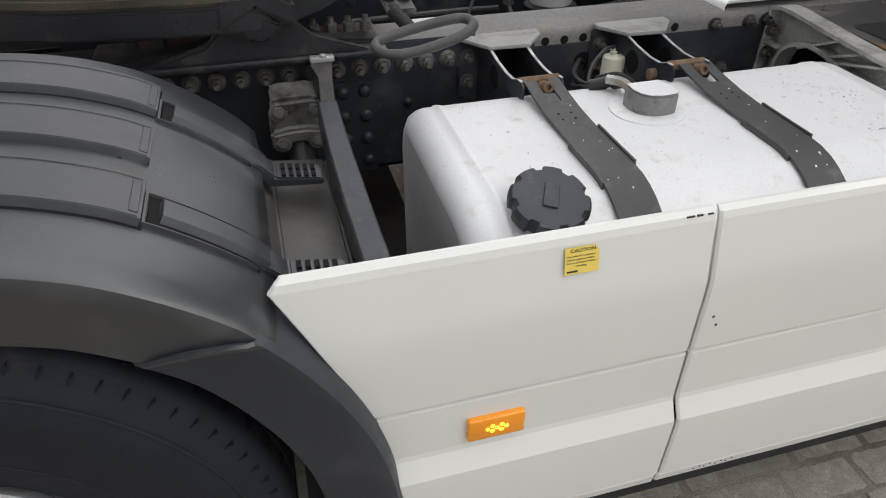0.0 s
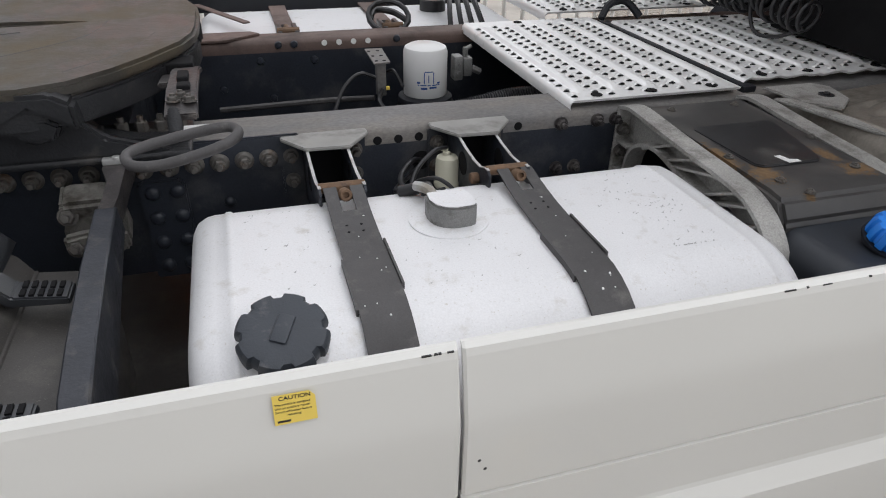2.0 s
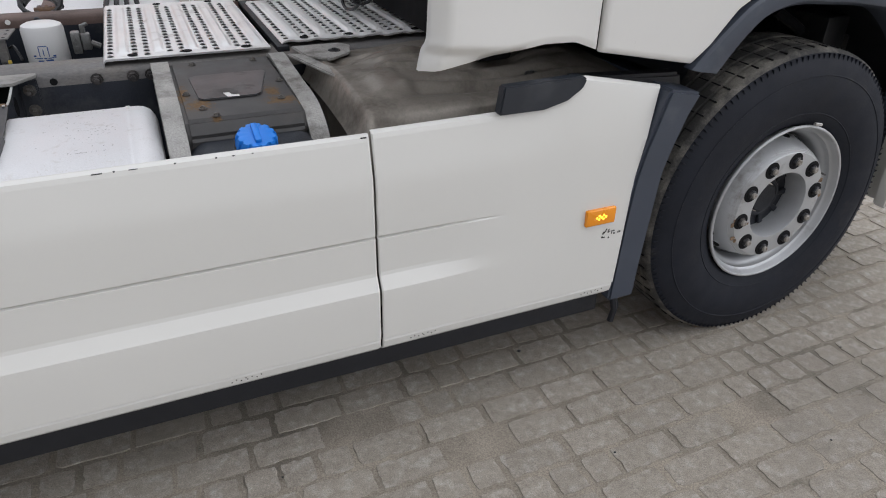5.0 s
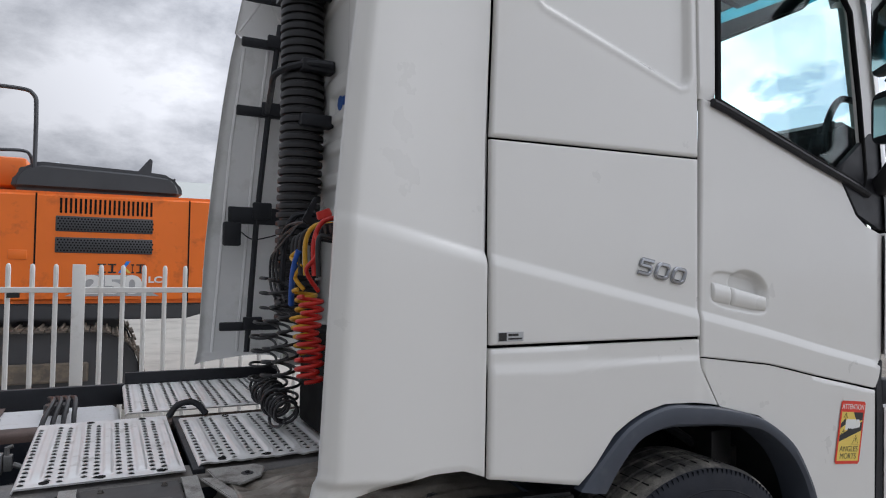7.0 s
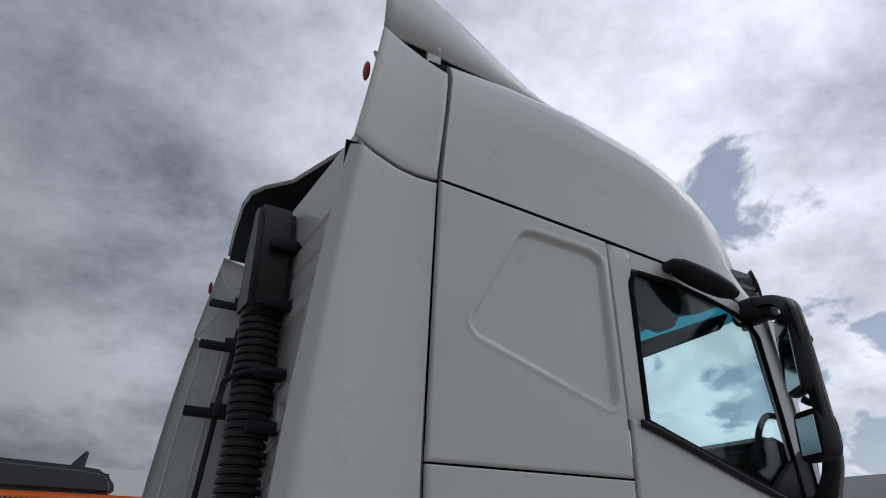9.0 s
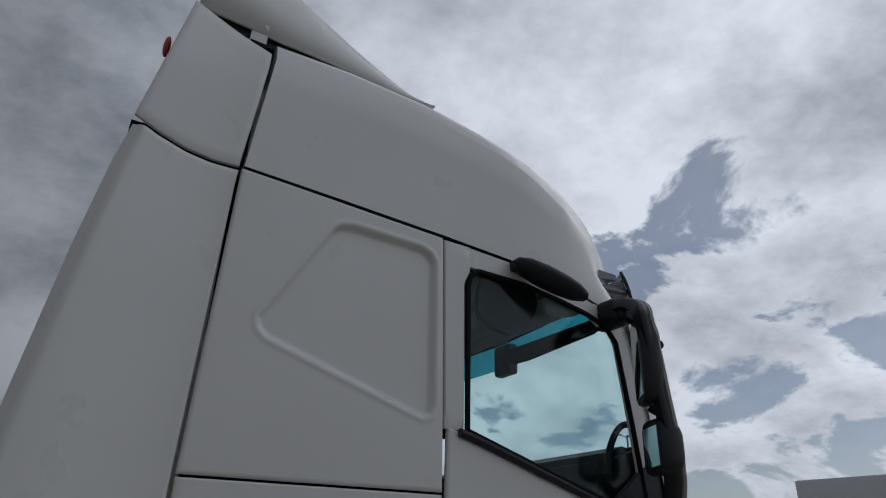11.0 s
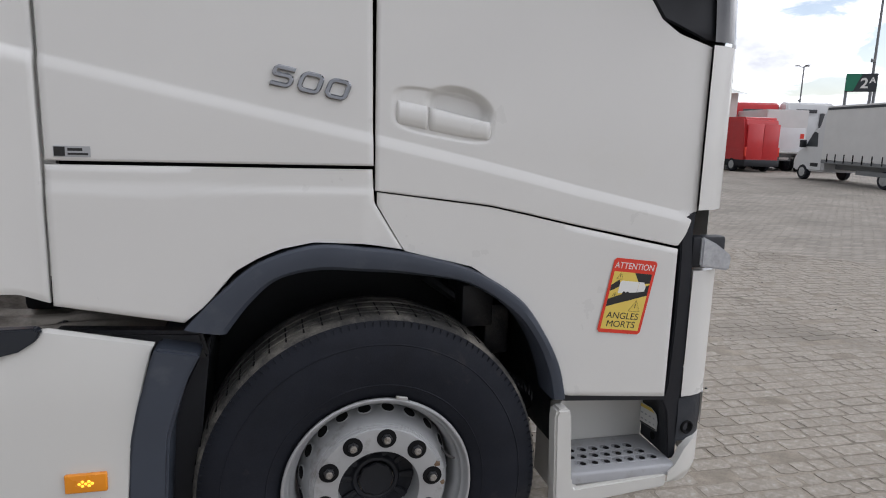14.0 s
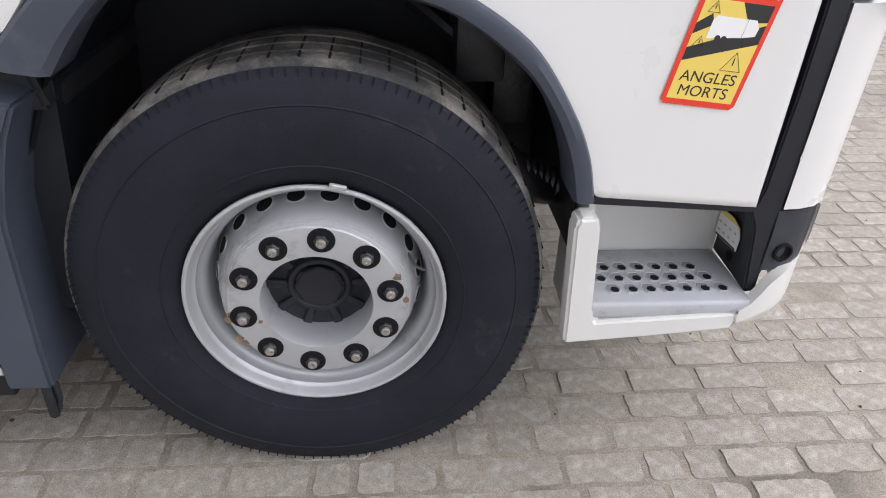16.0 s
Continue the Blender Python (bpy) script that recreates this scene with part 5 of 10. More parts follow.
    for k in range(NB):
        a = radians(83 + 36 * k)
        px, pz = x + 0.1675 * math.cos(a), z + 0.1675 * math.sin(a)
        b = bm_new()
        lathe(b, [(0.0300, 0.0), (0.0300, -0.0012), (0.0285, -0.0016), (0.0, -0.0014)], (px, y_face + d0, pz), ax, 22)
        part("nut_socket", b, "gap", dsc, "dark round socket", smooth=False)
        b = bm_new()
        lathe(b, [(0.0165, -0.002), (0.0165, -0.009), (0.0140, -0.012)], (px, y_face + d0, pz), ax, 6)
        bmesh.ops.rotate(b, verts=b.verts, cent=(px, y_face + d0, pz), matrix=Matrix.Rotation(1.7 * k, 3, "Y"))
        part("wheel_nut", b, "iron", dsc, "dark wheel nut in its socket", angle=30)
        b = bm_new()
        lathe(b, [(0.0105, -0.010), (0.0105, -0.018), (0.0090, -0.020), (0.004, -0.0205), (0.0, -0.018)], (px, y_face + d0, pz), ax, 14, close=False)
        part("stud", b, "bare_stud", dsc, "bare metal stud end", angle=30)
    b = bm_new()
    hb = (x, y_face + d0, z)
    lathe(b, [(0.126, 0.088), (0.110, 0.092), (0.090, 0.090), (0.078, 0.084), (0.073, 0.074), (0.070, 0.070), (0.062, 0.069), (0.057, 0.073)], hb, ax, 56, close=False)
    hub = part("hub_cap", b, "black", w, "black ribbed hub with an eight-sided cap", angle=30)
    b = bm_new()
    lathe(b, [(0.056, 0.078), (0.056, 0.066), (0.052, 0.062), (0.0, 0.062)], hb, ax, 8, close=False)
    part("octagon_cap", b, "black", hub, "eight-sided hub cap", angle=30)
    for k in range(10):
        b = bm_new()
        q = Matrix.Translation(hb) @ Matrix.Rotation(2 * math.pi * (k + 0.5) / 10, 4, "Y")
        prism(b, [(-0.011, 0.122), (-0.008, 0.072), (0.008, 0.072), (0.011, 0.122)], "y", 0.078, 0.094, 0.003, 1, q)
        part("hub_rib", b, "black", hub, angle=30)
    if not dual:
        rc = random.Random(3)
        for a, r0, big in ((21, 0.193, 0.011), (2, 0.199, 0.008), (191, 0.203, 0.010), (187, 0.195, 0.006), (208, 0.205, 0.012), (213, 0.200, 0.008), (200, 0.137, 0.006), (10, 0.142, 0.006)):
            b = bm_new()
            aa = radians(a)
            prism(b, [(x + r0 * math.cos(aa) + big * (0.6 + 0.5 * rc.random()) * math.cos(t_ * 0.7), z + r0 * math.sin(aa) + big * (0.6 + 0.6 * rc.random()) * math.sin(t_ * 0.7)) for t_ in range(9)], "y", y_face + d0 - 0.0007, y_face + d0 + 0.001)
            part("rust_chip", b, "chip_brown", rim, "brown rust chip", smooth=False)
        b = bm_new()
        tube(b, curve_pts([(x + 0.205, y_face + 0.07, z + 0.09), (x + 0.222, y_face + 0.040, z + 0.075), (x + 0.243, y_face + 0.038, z + 0.065)], 4), 0.0035, 6)
        part("valve", b, "strap", rim, "tyre valve")
        b = bm_new()
        box(b, -0.018, 0.018, -0.006, 0.004, 0.296, 0.306, 0.002, 1, Matrix.Translation(c) @ Matrix.Rotation(radians(12), 4, "Y"))
        part("balance_weight", b, "galv", rim, "clip-on balance weight", smooth=False)
    return w


wheel(-0.018, 0.528, -0.013, "front_wheel", "front wheel with a silver ten-bolt rim and dusty tread", R=0.540, q_=0.957)
wheel(-3.83, 0.515, -0.045, "drive_wheel", "rear drive wheel under its mudguard", dual=True, R=0.515, q_=0.9)
bm = bm_new()
lathe(bm, [(0.30, 0), (0.45, -0.02), (0.505, 0.03), (0.51, 0.25), (0.45, 0.29), (0.3, 0.27)], (0, 2.25, 0.525), (0, 1, 0), 40)
part("far_front_tyre", bm, "rubber", truck)
for yy in (0.40, 1.85, 2.20):
    bm = bm_new()
    lathe(bm, [(0.30, 0), (0.45, -0.02), (0.495, 0.03), (0.50, 0.25), (0.45, 0.29), (0.3, 0.27)], (-3.8, yy, 0.51), (0, 1, 0), 40)
    part("drive_tyre", bm, "rubber", truck)
bm = bm_new()
cyl(bm, (0, 0.2, 0.5), (0, 2.3, 0.5), 0.07)
part("axle", bm, "iron", truck, "dark axle tube")
bm = bm_new()
cyl(bm, (-3.8, 0.3, 0.51), (-3.8, 2.2, 0.51), 0.10)
part("axle", bm, "iron", truck, "dark axle tube")

# ---- rear mudguard of the drive axle: top, front quarter and the deck inside it
RX, RZ = -3.80, 0.48
arch_r = lin([(-14, 0.660), (0, 0.664), (18, 0.674), (32, 0.684), (46, 0.697), (61, 0.694), (68, 0.686), (81, 0.668), (95, 0.660), (110, 0.668), (130, 0.69), (152, 0.67)])


def arch_pt(a, y, dr):
    r = arch_r(a) + dr
    return (RX + r * math.cos(radians(a)), y, RZ + r * math.sin(radians(a)))


def arch_sheet(b, angles, stations, slant=None):
    """A mudguard shell: stations are (y, offset from the arch) across, angles in degrees from the x axis."""
    g = [[b.verts.new(arch_pt(a - (slant(a) * min(0.0, dr + 0.01) if slant else 0), y, dr)) for y, dr in stations] for a in angles]
    for p0, p1 in zip(g, g[1:]):
        for j in range(len(stations) - 1):
            b.faces.new((p0[j], p1[j], p1[j + 1], p0[j + 1]))
    return g


bm = bm_new()
arch_sheet(bm, np.linspace(42, 150, 56), [(-0.026, -0.128), (-0.040, -0.122), (-0.047, -0.08), (-0.054, -0.04), (-0.058, -0.024), (-0.055, -0.014), (-0.044, -0.008), (-0.015, -0.003), (0.03, 0.0), (0.10, 0.002), (0.30, 0.002), (0.47, 0.0), (0.540, -0.004), (0.553, -0.03)], lambda a: 78 * smooth01((75 - a) / 33))
guard = part("mudguard_top", bm, "mudguard", truck, "grey-black plastic mudguard top with raised ribs", angle=35)
guard.modifiers.new("thickness", "SOLIDIFY").thickness = 0.006


def arc_bar(b, a0, a1, y0, y1, dr, h, n=18, side=0.007):
    """A raised flat rib on the mudguard between two angles."""
    rows_ = []
    span = [a0, a0 + 0.25] + [a0 + (a1 - a0) * i / n for i in range(1, n)] + [a1 - 0.25, a1]
    for a in span:
        k = h if a0 < a < a1 else -0.002
        rows_.append([b.verts.new(arch_pt(a, y, dr + q)) for y, q in ((y0, -0.002), (y0 + side, k), (y1 - side, k), (y1, -0.002))])
    for p0, p1 in zip(rows_, rows_[1:]):
        for j in range(3):
            b.faces.new((p0[j], p1[j], p1[j + 1], p0[j + 1]))
    b.faces.new(rows_[0])
    b.faces.new(rows_[-1])


for y0 in (0.055, 0.210, 0.368):
    bm = bm_new()
    arc_bar(bm, 57.5, 128, y0, y0 + 0.105, 0.001, 0.011, 40, 0.004)
    arc_bar(bm, 57.9, 127.6, y0 + 0.004, y0 + 0.013, 0.0105, 0.003, 40, 0.002)
    arc_bar(bm, 57.9, 127.6, y0 + 0.092, y0 + 0.101, 0.0105, 0.003, 40, 0.002)
    arc_bar(bm, 57.9, 59.2, y0 + 0.013, y0 + 0.092, 0.0105, 0.003, 3, 0.002)
    rib = part("rib", bm, "mudguard", guard, "raised rib of the mudguard", angle=20)
    # slightly larger near-black pad paints the shade in the crease round the rib
    bm = bm_new()
    arc_bar(bm, 57.15, 128.3, y0 - 0.004, y0 + 0.109, 0.0005, 0.0012, 40, 0.001)
    part("rib_groove", bm, "gap", rib, "near-black outline that paints the shade round the rib", angle=20)
for y0 in (0.072, 0.368):
    # near-black strip darkens the recess inside the lip
    bm = bm_new()
    arc_bar(bm, 44.0, 57.2, y0 - 0.010, y0 + 0.060, 0.0005, 0.003, 18, 0.001)
    part("clip_recess", bm, "gap", guard, "near-black strip that darkens the recess round the clip arm", angle=30)
    bm = bm_new()
    for ya, yb in ((y0 - 0.013, y0 - 0.008), (y0 + 0.058, y0 + 0.063)):
        arc_bar(bm, 44.5, 57.6, ya, yb, 0.0005, 0.007, 18, 0.0015)
    arc_bar(bm, 57.0, 57.8, y0 - 0.013, y0 + 0.063, 0.0005, 0.007, 3, 0.0015)
    part("recess_lip", bm, "mudguard", guard, "thin lip round the groove", angle=30)
    bm = bm_new()
    arc_bar(bm, 43.0, 56, y0, y0 + 0.052, 0.001, 0.013)
    p0 = Vector(arch_pt(43.5, y0 + 0.026, 0.006))
    m = Matrix.Translation(p0)
    prism(bm, [(-0.012, 0.010), (0.010, -0.006), (0.030, -0.030), (0.110, -0.042), (0.112, -0.056), (0.02, -0.048), (-0.012, -0.012)], "y", -0.026, 0.026, 0.003, 2, m)
    arm = part("clip_arm", bm, "mudguard", guard, "plastic clip arm holding the mudguard", angle=30)
    for k in range(5):
        for sgn in (-1, 1):
            bm = bm_new()
            box(bm, 0.040 + k * 0.013, 0.0475 + k * 0.013, -0.009 + 0.012 * sgn, 0.009 + 0.012 * sgn, -0.0025, 0.0025, 0, 1, m @ Matrix.Translation((0, 0, -0.0305 - 0.0022 * k)))
            part("slot", bm, "gap", arm, smooth=False)
bm = bm_new()
arch_sheet(bm, np.linspace(-14, 44, 34), [(-0.024, -0.132), (-0.041, -0.126), (-0.050, -0.08), (-0.058, -0.04), (-0.062, -0.026), (-0.060, -0.016), (-0.048, -0.010), (-0.015, -0.005), (0.02, -0.002), (0.09, -0.004)], lambda a: 78 * smooth01((a - 15) / 29))
lowg = part("mudguard_front", bm, "grey_plastic", truck, "black plastic front quarter of the drive mudguard", angle=35)
lowg.modifiers.new("thickness", "SOLIDIFY").thickness = 0.006
bm = bm_new()
side_y = lin([(-0.128, -0.036), (-0.122, -0.044), (-0.08, -0.0535), (-0.04, -0.0615), (-0.024, -0.065), (-0.014, -0.062)])
strip = []
for k in range(15):
    t = k / 14
    dr = -0.016 - 0.104 * t
    a = 43.6 - 78 * min(0.0, dr + 0.01)
    strip.append([bm.verts.new(arch_pt(a + da, side_y(dr) + dy, dr)) for da, dy in ((0.5, 0.002), (0.3, -0.0035), (-0.3, -0.0035), (-0.5, 0.002))])
for p0, p1 in zip(strip, strip[1:]):
    for k in range(3):
        bm.faces.new((p0[k], p1[k], p1[k + 1], p0[k + 1]))
part("mudguard_seam", bm, "mudguard", truck, "raised seam between the mudguard pieces", angle=30)
bm = bm_new()
prism(bm, [(-3.335, 0.955), (-3.29, 0.915), (-3.27, 0.880), (-3.165, 0.868), (-3.155, 0.855), (-3.158, 0.60), (-3.17, 0.60), (-3.172, 0.845), (-3.275, 0.860), (-3.31, 0.90), (-3.345, 0.94)], "y", -0.01, 0.535, 0.004)
part("mudguard_inner_deck", bm, "deck", truck, "dusty grey inner mudguard deck", angle=30)

# ---- chassis frame
NEAR_RAIL, FAR_RAIL = 0.795, 1.666


def rail_top(y0, y1, material, label):
    b = bm_new()
    prism(b, [(y0, 0.955), (y0, 0.980), (y0 + 0.004, 0.989), (y0 + 0.013, 0.995), (y1, 0.995), (y1, 0.986), (y0 + 0.014, 0.986), (y0 + 0.009, 0.980), (y0 + 0.009, 0.955)], "x", -4.7, 0.9)
    part("rail_top", b, material, truck, label, angle=60)


rail_top(NEAR_RAIL, 0.940, "frame_top", "dusty rounded top flange of the chassis rail")
rail_top(FAR_RAIL, 1.765, "rail_brown", "brown rusty top flange of the far chassis rail")
bm = bm_new()
box(bm, -4.7, 0.9, NEAR_RAIL, NEAR_RAIL + 0.009, 0.70, 0.955)
box(bm, -4.7, 0.9, NEAR_RAIL, 0.895, 0.691, 0.70)
near_rail = part("frame_rail", bm, "frame", truck, "dark blue-grey steel chassis rail", smooth=False)
bm = bm_new()
box(bm, -4.7, 0.9, FAR_RAIL, FAR_RAIL + 0.009, 0.70, 0.955)
box(bm, -4.7, 0.9, FAR_RAIL, 1.765, 0.691, 0.70)
far_rail = part("frame_rail", bm, "frame", truck, "dark blue-grey steel chassis rail", smooth=False)
for x in (-4.4, -3.2, -1.35, 0.3):
    bm = bm_new()
    box(bm, x - 0.05, x + 0.05, NEAR_RAIL + 0.01, FAR_RAIL - 0.001, 0.74, 0.95, 0.01)
    part("cross_member", bm, "frame", truck, "dark steel cross member")
# row of large bolts with washers and studs on the mounting plate
for k in range(13):
    bm = bm_new()
    pb = (-2.834 - 0.0523 * k, 0.7825, 0.953)
    lathe(bm, [(0.021, 0), (0.021, 0.003), (0.0155, 0.009)], pb, (0, -1, 0), 18)
    hexbolt(bm, (pb[0], pb[1] - 0.006, pb[2]), (0, -1, 0), 0.0125, 0.014, False, 0.016)
    part("frame_bolt", bm, "bolt", truck, angle=30)
for x, z in [(-2.115, 0.966), (-2.014, 0.966), (-1.962, 0.966), (-2.116, 0.846), (-2.065, 0.846), (-1.70, 0.93), (-1.64, 0.93)]:
    bm = bm_new()
    hexbolt(bm, (x, NEAR_RAIL, z), (0, -1, 0), 0.0135, 0.013, True, 0.016)
    part("frame_bolt", bm, "arm_steel", truck, angle=30)
for x, z, rr in [(-2.584, 0.965, 0.0105), (-2.534, 0.965, 0.0105), (-2.484, 0.966, 0.0105), (-2.231, 0.969, 0.0105), (-2.478, 0.905, 0.024), (-2.93, 0.80, 0.008), (-2.60, 0.80, 0.010)]:
    bm = bm_new()
    lathe(bm, [(rr, 0), (rr, 0.0012)], (x, NEAR_RAIL, z), (0, -1, 0), 18)
    part("frame_hole", bm, "gap", near_rail, smooth=False)
# white discs paint the daylight that shows through the far rail's holes
for k in range(4):
    bm = bm_new()
    lathe(bm, [(0.0095, 0), (0.0095, 0.002)], (-2.584 + 0.050 * k, FAR_RAIL - 0.001, 0.979), (0, -1, 0), 16)
    part("frame_hole", bm, "label_w", far_rail, "white disc painting daylight through a bolt hole of the far rail", smooth=False)
for x, z in ((-2.737, 0.979), (-2.685, 0.979), (-2.332, 0.981), (-2.80, 0.93), (-2.62, 0.925), (-2.93, 0.84), (-2.77, 0.80)):
    bm = bm_new()
    lathe(bm, [(0.013, 0), (0.011, 0.006), (0.0, 0.008)], (x, FAR_RAIL, z), (0, -1, 0), 14)
    part("rivet", bm, "frame", far_rail, "rivet head", angle=50)
# riveted gusset plate
bm = bm_new()
prism(bm, [(-3.115, 0.68), (-3.115, 0.917), (-3.105, 0.925), (-3.030, 0.925), (-3.016, 0.912), (-3.014, 0.68)], "y", 0.781, NEAR_RAIL - 0.001, 0.004)
gus = part("gusset_plate", bm, "frame", truck, "riveted dark gusset plate", angle=35)
for i in range(2):
    for j in range(4):
        bm = bm_new()
        lathe(bm, [(0.0165, 0), (0.015, 0.006), (0.009, 0.0105), (0.0, 0.012)], (-3.086 + 0.051 * i, 0.7815, 0.897 - 0.061 * j), (0, -1, 0), 16)
        part("rivet", bm, "frame", gus, angle=60)
bm = bm_new()
lathe(bm, [(0.013, 0), (0.011, 0.006), (0.0, 0.009)], (-2.930, NEAR_RAIL, 0.850), (0, -1, 0), 14)
part("rivet", bm, "frame", near_rail, angle=60)
bm = bm_new()
prism(bm, [(-3.66, 0.925), (-2.800, 0.925), (-2.762, 0.985), (-2.764, 1.004), (-3.66, 1.004)], "y", 0.783, NEAR_RAIL - 0.001, 0.003)
part("mounting_plate", bm, "frame", truck, "dark bolted mounting plate on the chassis")
# brown sheet added over the paving to darken the space between axle and tank
bm = bm_new()
box(bm, -3.30, -2.90, 0.03, 1.62, 0.395, 0.405, 0.002)
part("splash_tray", bm, "deck", truck, "brown dusty sheet added below the axle link")
# anti-roll bar clamp
clamp = thing("stabiliser_clamp", "", "")
clamp.parent = truck
bm = bm_new()
m = Matrix.Translation((-3.20, 0.735, 0.875)) @ Euler((radians(18), 0, 0)).to_matrix().to_4x4()
prism(bm, [(-0.052, 0.066), (-0.040, 0.072), (0.040, 0.072), (0.052, 0.066), (0.050, 0.02), (0.060, -0.01), (0.062, -0.06), (0.045, -0.085), (-0.045, -0.085), (-0.062, -0.06), (-0.060, -0.01), (-0.050, 0.02)], "y", -0.03, 0.04, 0.010, 2, m)
cb_ = part("clamp_body", bm, "dirty_cast", clamp, "dirty cast clamp of the stabiliser bar", angle=30)
bm = bm_new()
prism(bm, [(-0.060, -0.005), (-0.02, 0.004), (0.02, 0.004), (0.060, -0.005), (0.062, -0.055), (0.035, -0.06), (0.02, -0.035), (-0.02, -0.035), (-0.035, -0.06), (-0.062, -0.055)], "y", -0.052, -0.028, 0.007, 2, m)
part("clamp_cap", bm, "dirty_cast", clamp, "worn cast clamp cap", angle=30)
for i_ in (-1, 1):
    for j_ in (-0.028, 0.042):
        bm = bm_new()
        hexbolt(bm, m @ Vector((0.038 * i_, -0.052 if j_ < 0 else -0.030, j_)), (0, -0.95, 0.31), 0.015, 0.014, True, 0.014)
        part("clamp_bolt", bm, "bolt", clamp, angle=30)
bm = bm_new()
tube(bm, [(-3.20, 0.74, 0.82), (-3.20, 0.66, 0.765), (-3.21, 0.56, 0.70), (-3.24, 0.40, 0.62)], 0.030, 12)
part("stabiliser_bar", bm, "iron", clamp)
# support arm beside the tank: a worn upper link and a bent pressed lower arm
arm_ = thing("skirt_support", "", "")
arm_.parent = truck
bm = bm_new()
g = []
for y, z, wl, wr in ((0.745, 1.000, -3.152, -3.108), (0.700, 0.998, -3.156, -3.112), (0.670, 0.985, -3.146, -3.118), (0.620, 0.975, -3.150, -3.122), (0.575, 0.972, -3.154, -3.126)):
    g.append([bm.verts.new(p_) for p_ in ((wl, y, z), (wr, y, z), (wr, y + 0.008, z - 0.050), (wl, y + 0.008, z - 0.050))])
for a, b in zip(g, g[1:]):
    for q in range(4):
        bm.faces.new((a[q], a[(q + 1) % 4], b[(q + 1) % 4], b[q]))
bm.faces.new(g[0])
bm.faces.new(g[-1])
part("upper_link", bm, "arm_steel", arm_, "worn brown-black steel link", angle=25)
bm = bm_new()
g = []
for y, z, wl, wr, dz in ((0.580, 0.972, -3.160, -3.122, 0.055), (0.40, 0.955, -3.163, -3.122, 0.09), (0.22, 0.938, -3.160, -3.118, 0.12), (0.11, 0.925, -3.156, -3.114, 0.14), (0.075, 0.905, -3.154, -3.112, 0.16), (0.062, 0.80, -3.152, -3.110, 0.10), (0.060, 0.66, -3.150, -3.108, 0.02)):
    g.append([bm.verts.new(p_) for p_ in ((wl, y, z), (wr, y, z), (wr + 0.003, y + 0.012, z - dz), (wl - 0.003, y + 0.012, z - dz))])
for a, b in zip(g, g[1:]):
    for q in range(4):
        bm.faces.new((a[q], a[(q + 1) % 4], b[(q + 1) % 4], b[q]))
bm.faces.new(g[0])
bm.faces.new(g[-1])
bmesh.ops.bevel(bm, geom=list(bm.edges), offset=0.003, segments=1, affect="EDGES")
part("lower_arm", bm, "arm_lower", arm_, "worn dark pressed lower arm, the sky's blue sheen in its colour", angle=40)
bm = bm_new()
box(bm, -3.156, -3.104, 0.712, 0.752, 0.998, 1.011, 0.003)
box(bm, -3.136, -3.118, 0.752, 0.775, 0.990, 1.004, 0.003)
cyl(bm, (-3.128, 0.715, 1.011), (-3.128, 0.715, 1.016), 0.008, n=10)
part("support_clip", bm, "galv", arm_, "bare metal clip on the support arm")
bm = bm_new()
box(bm, -3.158, -3.104, 0.030, 0.060, 0.79, 0.915, 0.008)
part("support_stop", bm, "black", arm_, "black plastic end stop")

# ---- fifth wheel
fifth = thing("fifth_wheel", "", "")
fifth.parent = truck
zt5 = 1.165
near5 = [(-2.955, 1.16), (-2.962, 1.08), (-2.985, 1.0), (-3.05, 0.885), (-3.11, 0.80), (-3.18, 0.728), (-3.26, 0.692), (-3.40, 0.695), (-3.60, 0.72), (-3.80, 0.78), (-4.0, 0.87), (-4.2, 0.98), (-4.30, 1.06)]
outl = near5 + [(-4.30, 1.17), (-3.75, 1.215), (-3.30, 1.235), (-3.245, MID), (-3.30, 1.265), (-3.75, 1.285), (-4.30, 1.33)] + [(x, 2.5 - y) for x, y in near5[::-1]]
bm = bm_new()
prism(bm, outl, "z", zt5 - 0.030, zt5, 0.008)
part("coupling_plate", bm, "grease", fifth, "greasy worn coupling plate with a wedge-shaped slot", angle=30)
for sgn in (1, -1):
    rim5 = near5 + [(x + (0.035 if x < -3.2 else -0.035), y + 0.035) for x, y in near5[::-1]]
    rim5 = [(x, y if sgn > 0 else 2.5 - y) for x, y in rim5]
    bm = bm_new()
    prism(bm, rim5, "z", zt5 - 0.085, zt5 - 0.0305, 0.006)
    part("plate_skirt", bm, "iron", fifth, "cast skirt of the coupling plate", angle=30)
bm = bm_new()
box(bm, -3.035, -2.968, 0.93, 1.0, zt5 - 0.075, zt5 - 0.032, 0.004)
part("latch_opening", bm, "gap", fifth, "dark opening for the latch", smooth=False)
for k, (pts, w) in enumerate((([(-3.42, 0.88), (-3.30, 0.98), (-3.20, 1.10), (-3.17, 1.25)], 0.006), ([(-3.75, 1.08), (-3.55, 1.10), (-3.35, 1.16)], 0.012), ([(-3.2, 0.80), (-3.1, 0.93), (-3.05, 1.1)], 0.004))):
    bm = bm_new()
    c_ = curve_pts([(x, y, zt5 - w * 0.85) for x, y in pts], 6)
    tube(bm, c_, w, 6)
    part("grease_streak", bm, "iron", fifth, "dark streak of grease")
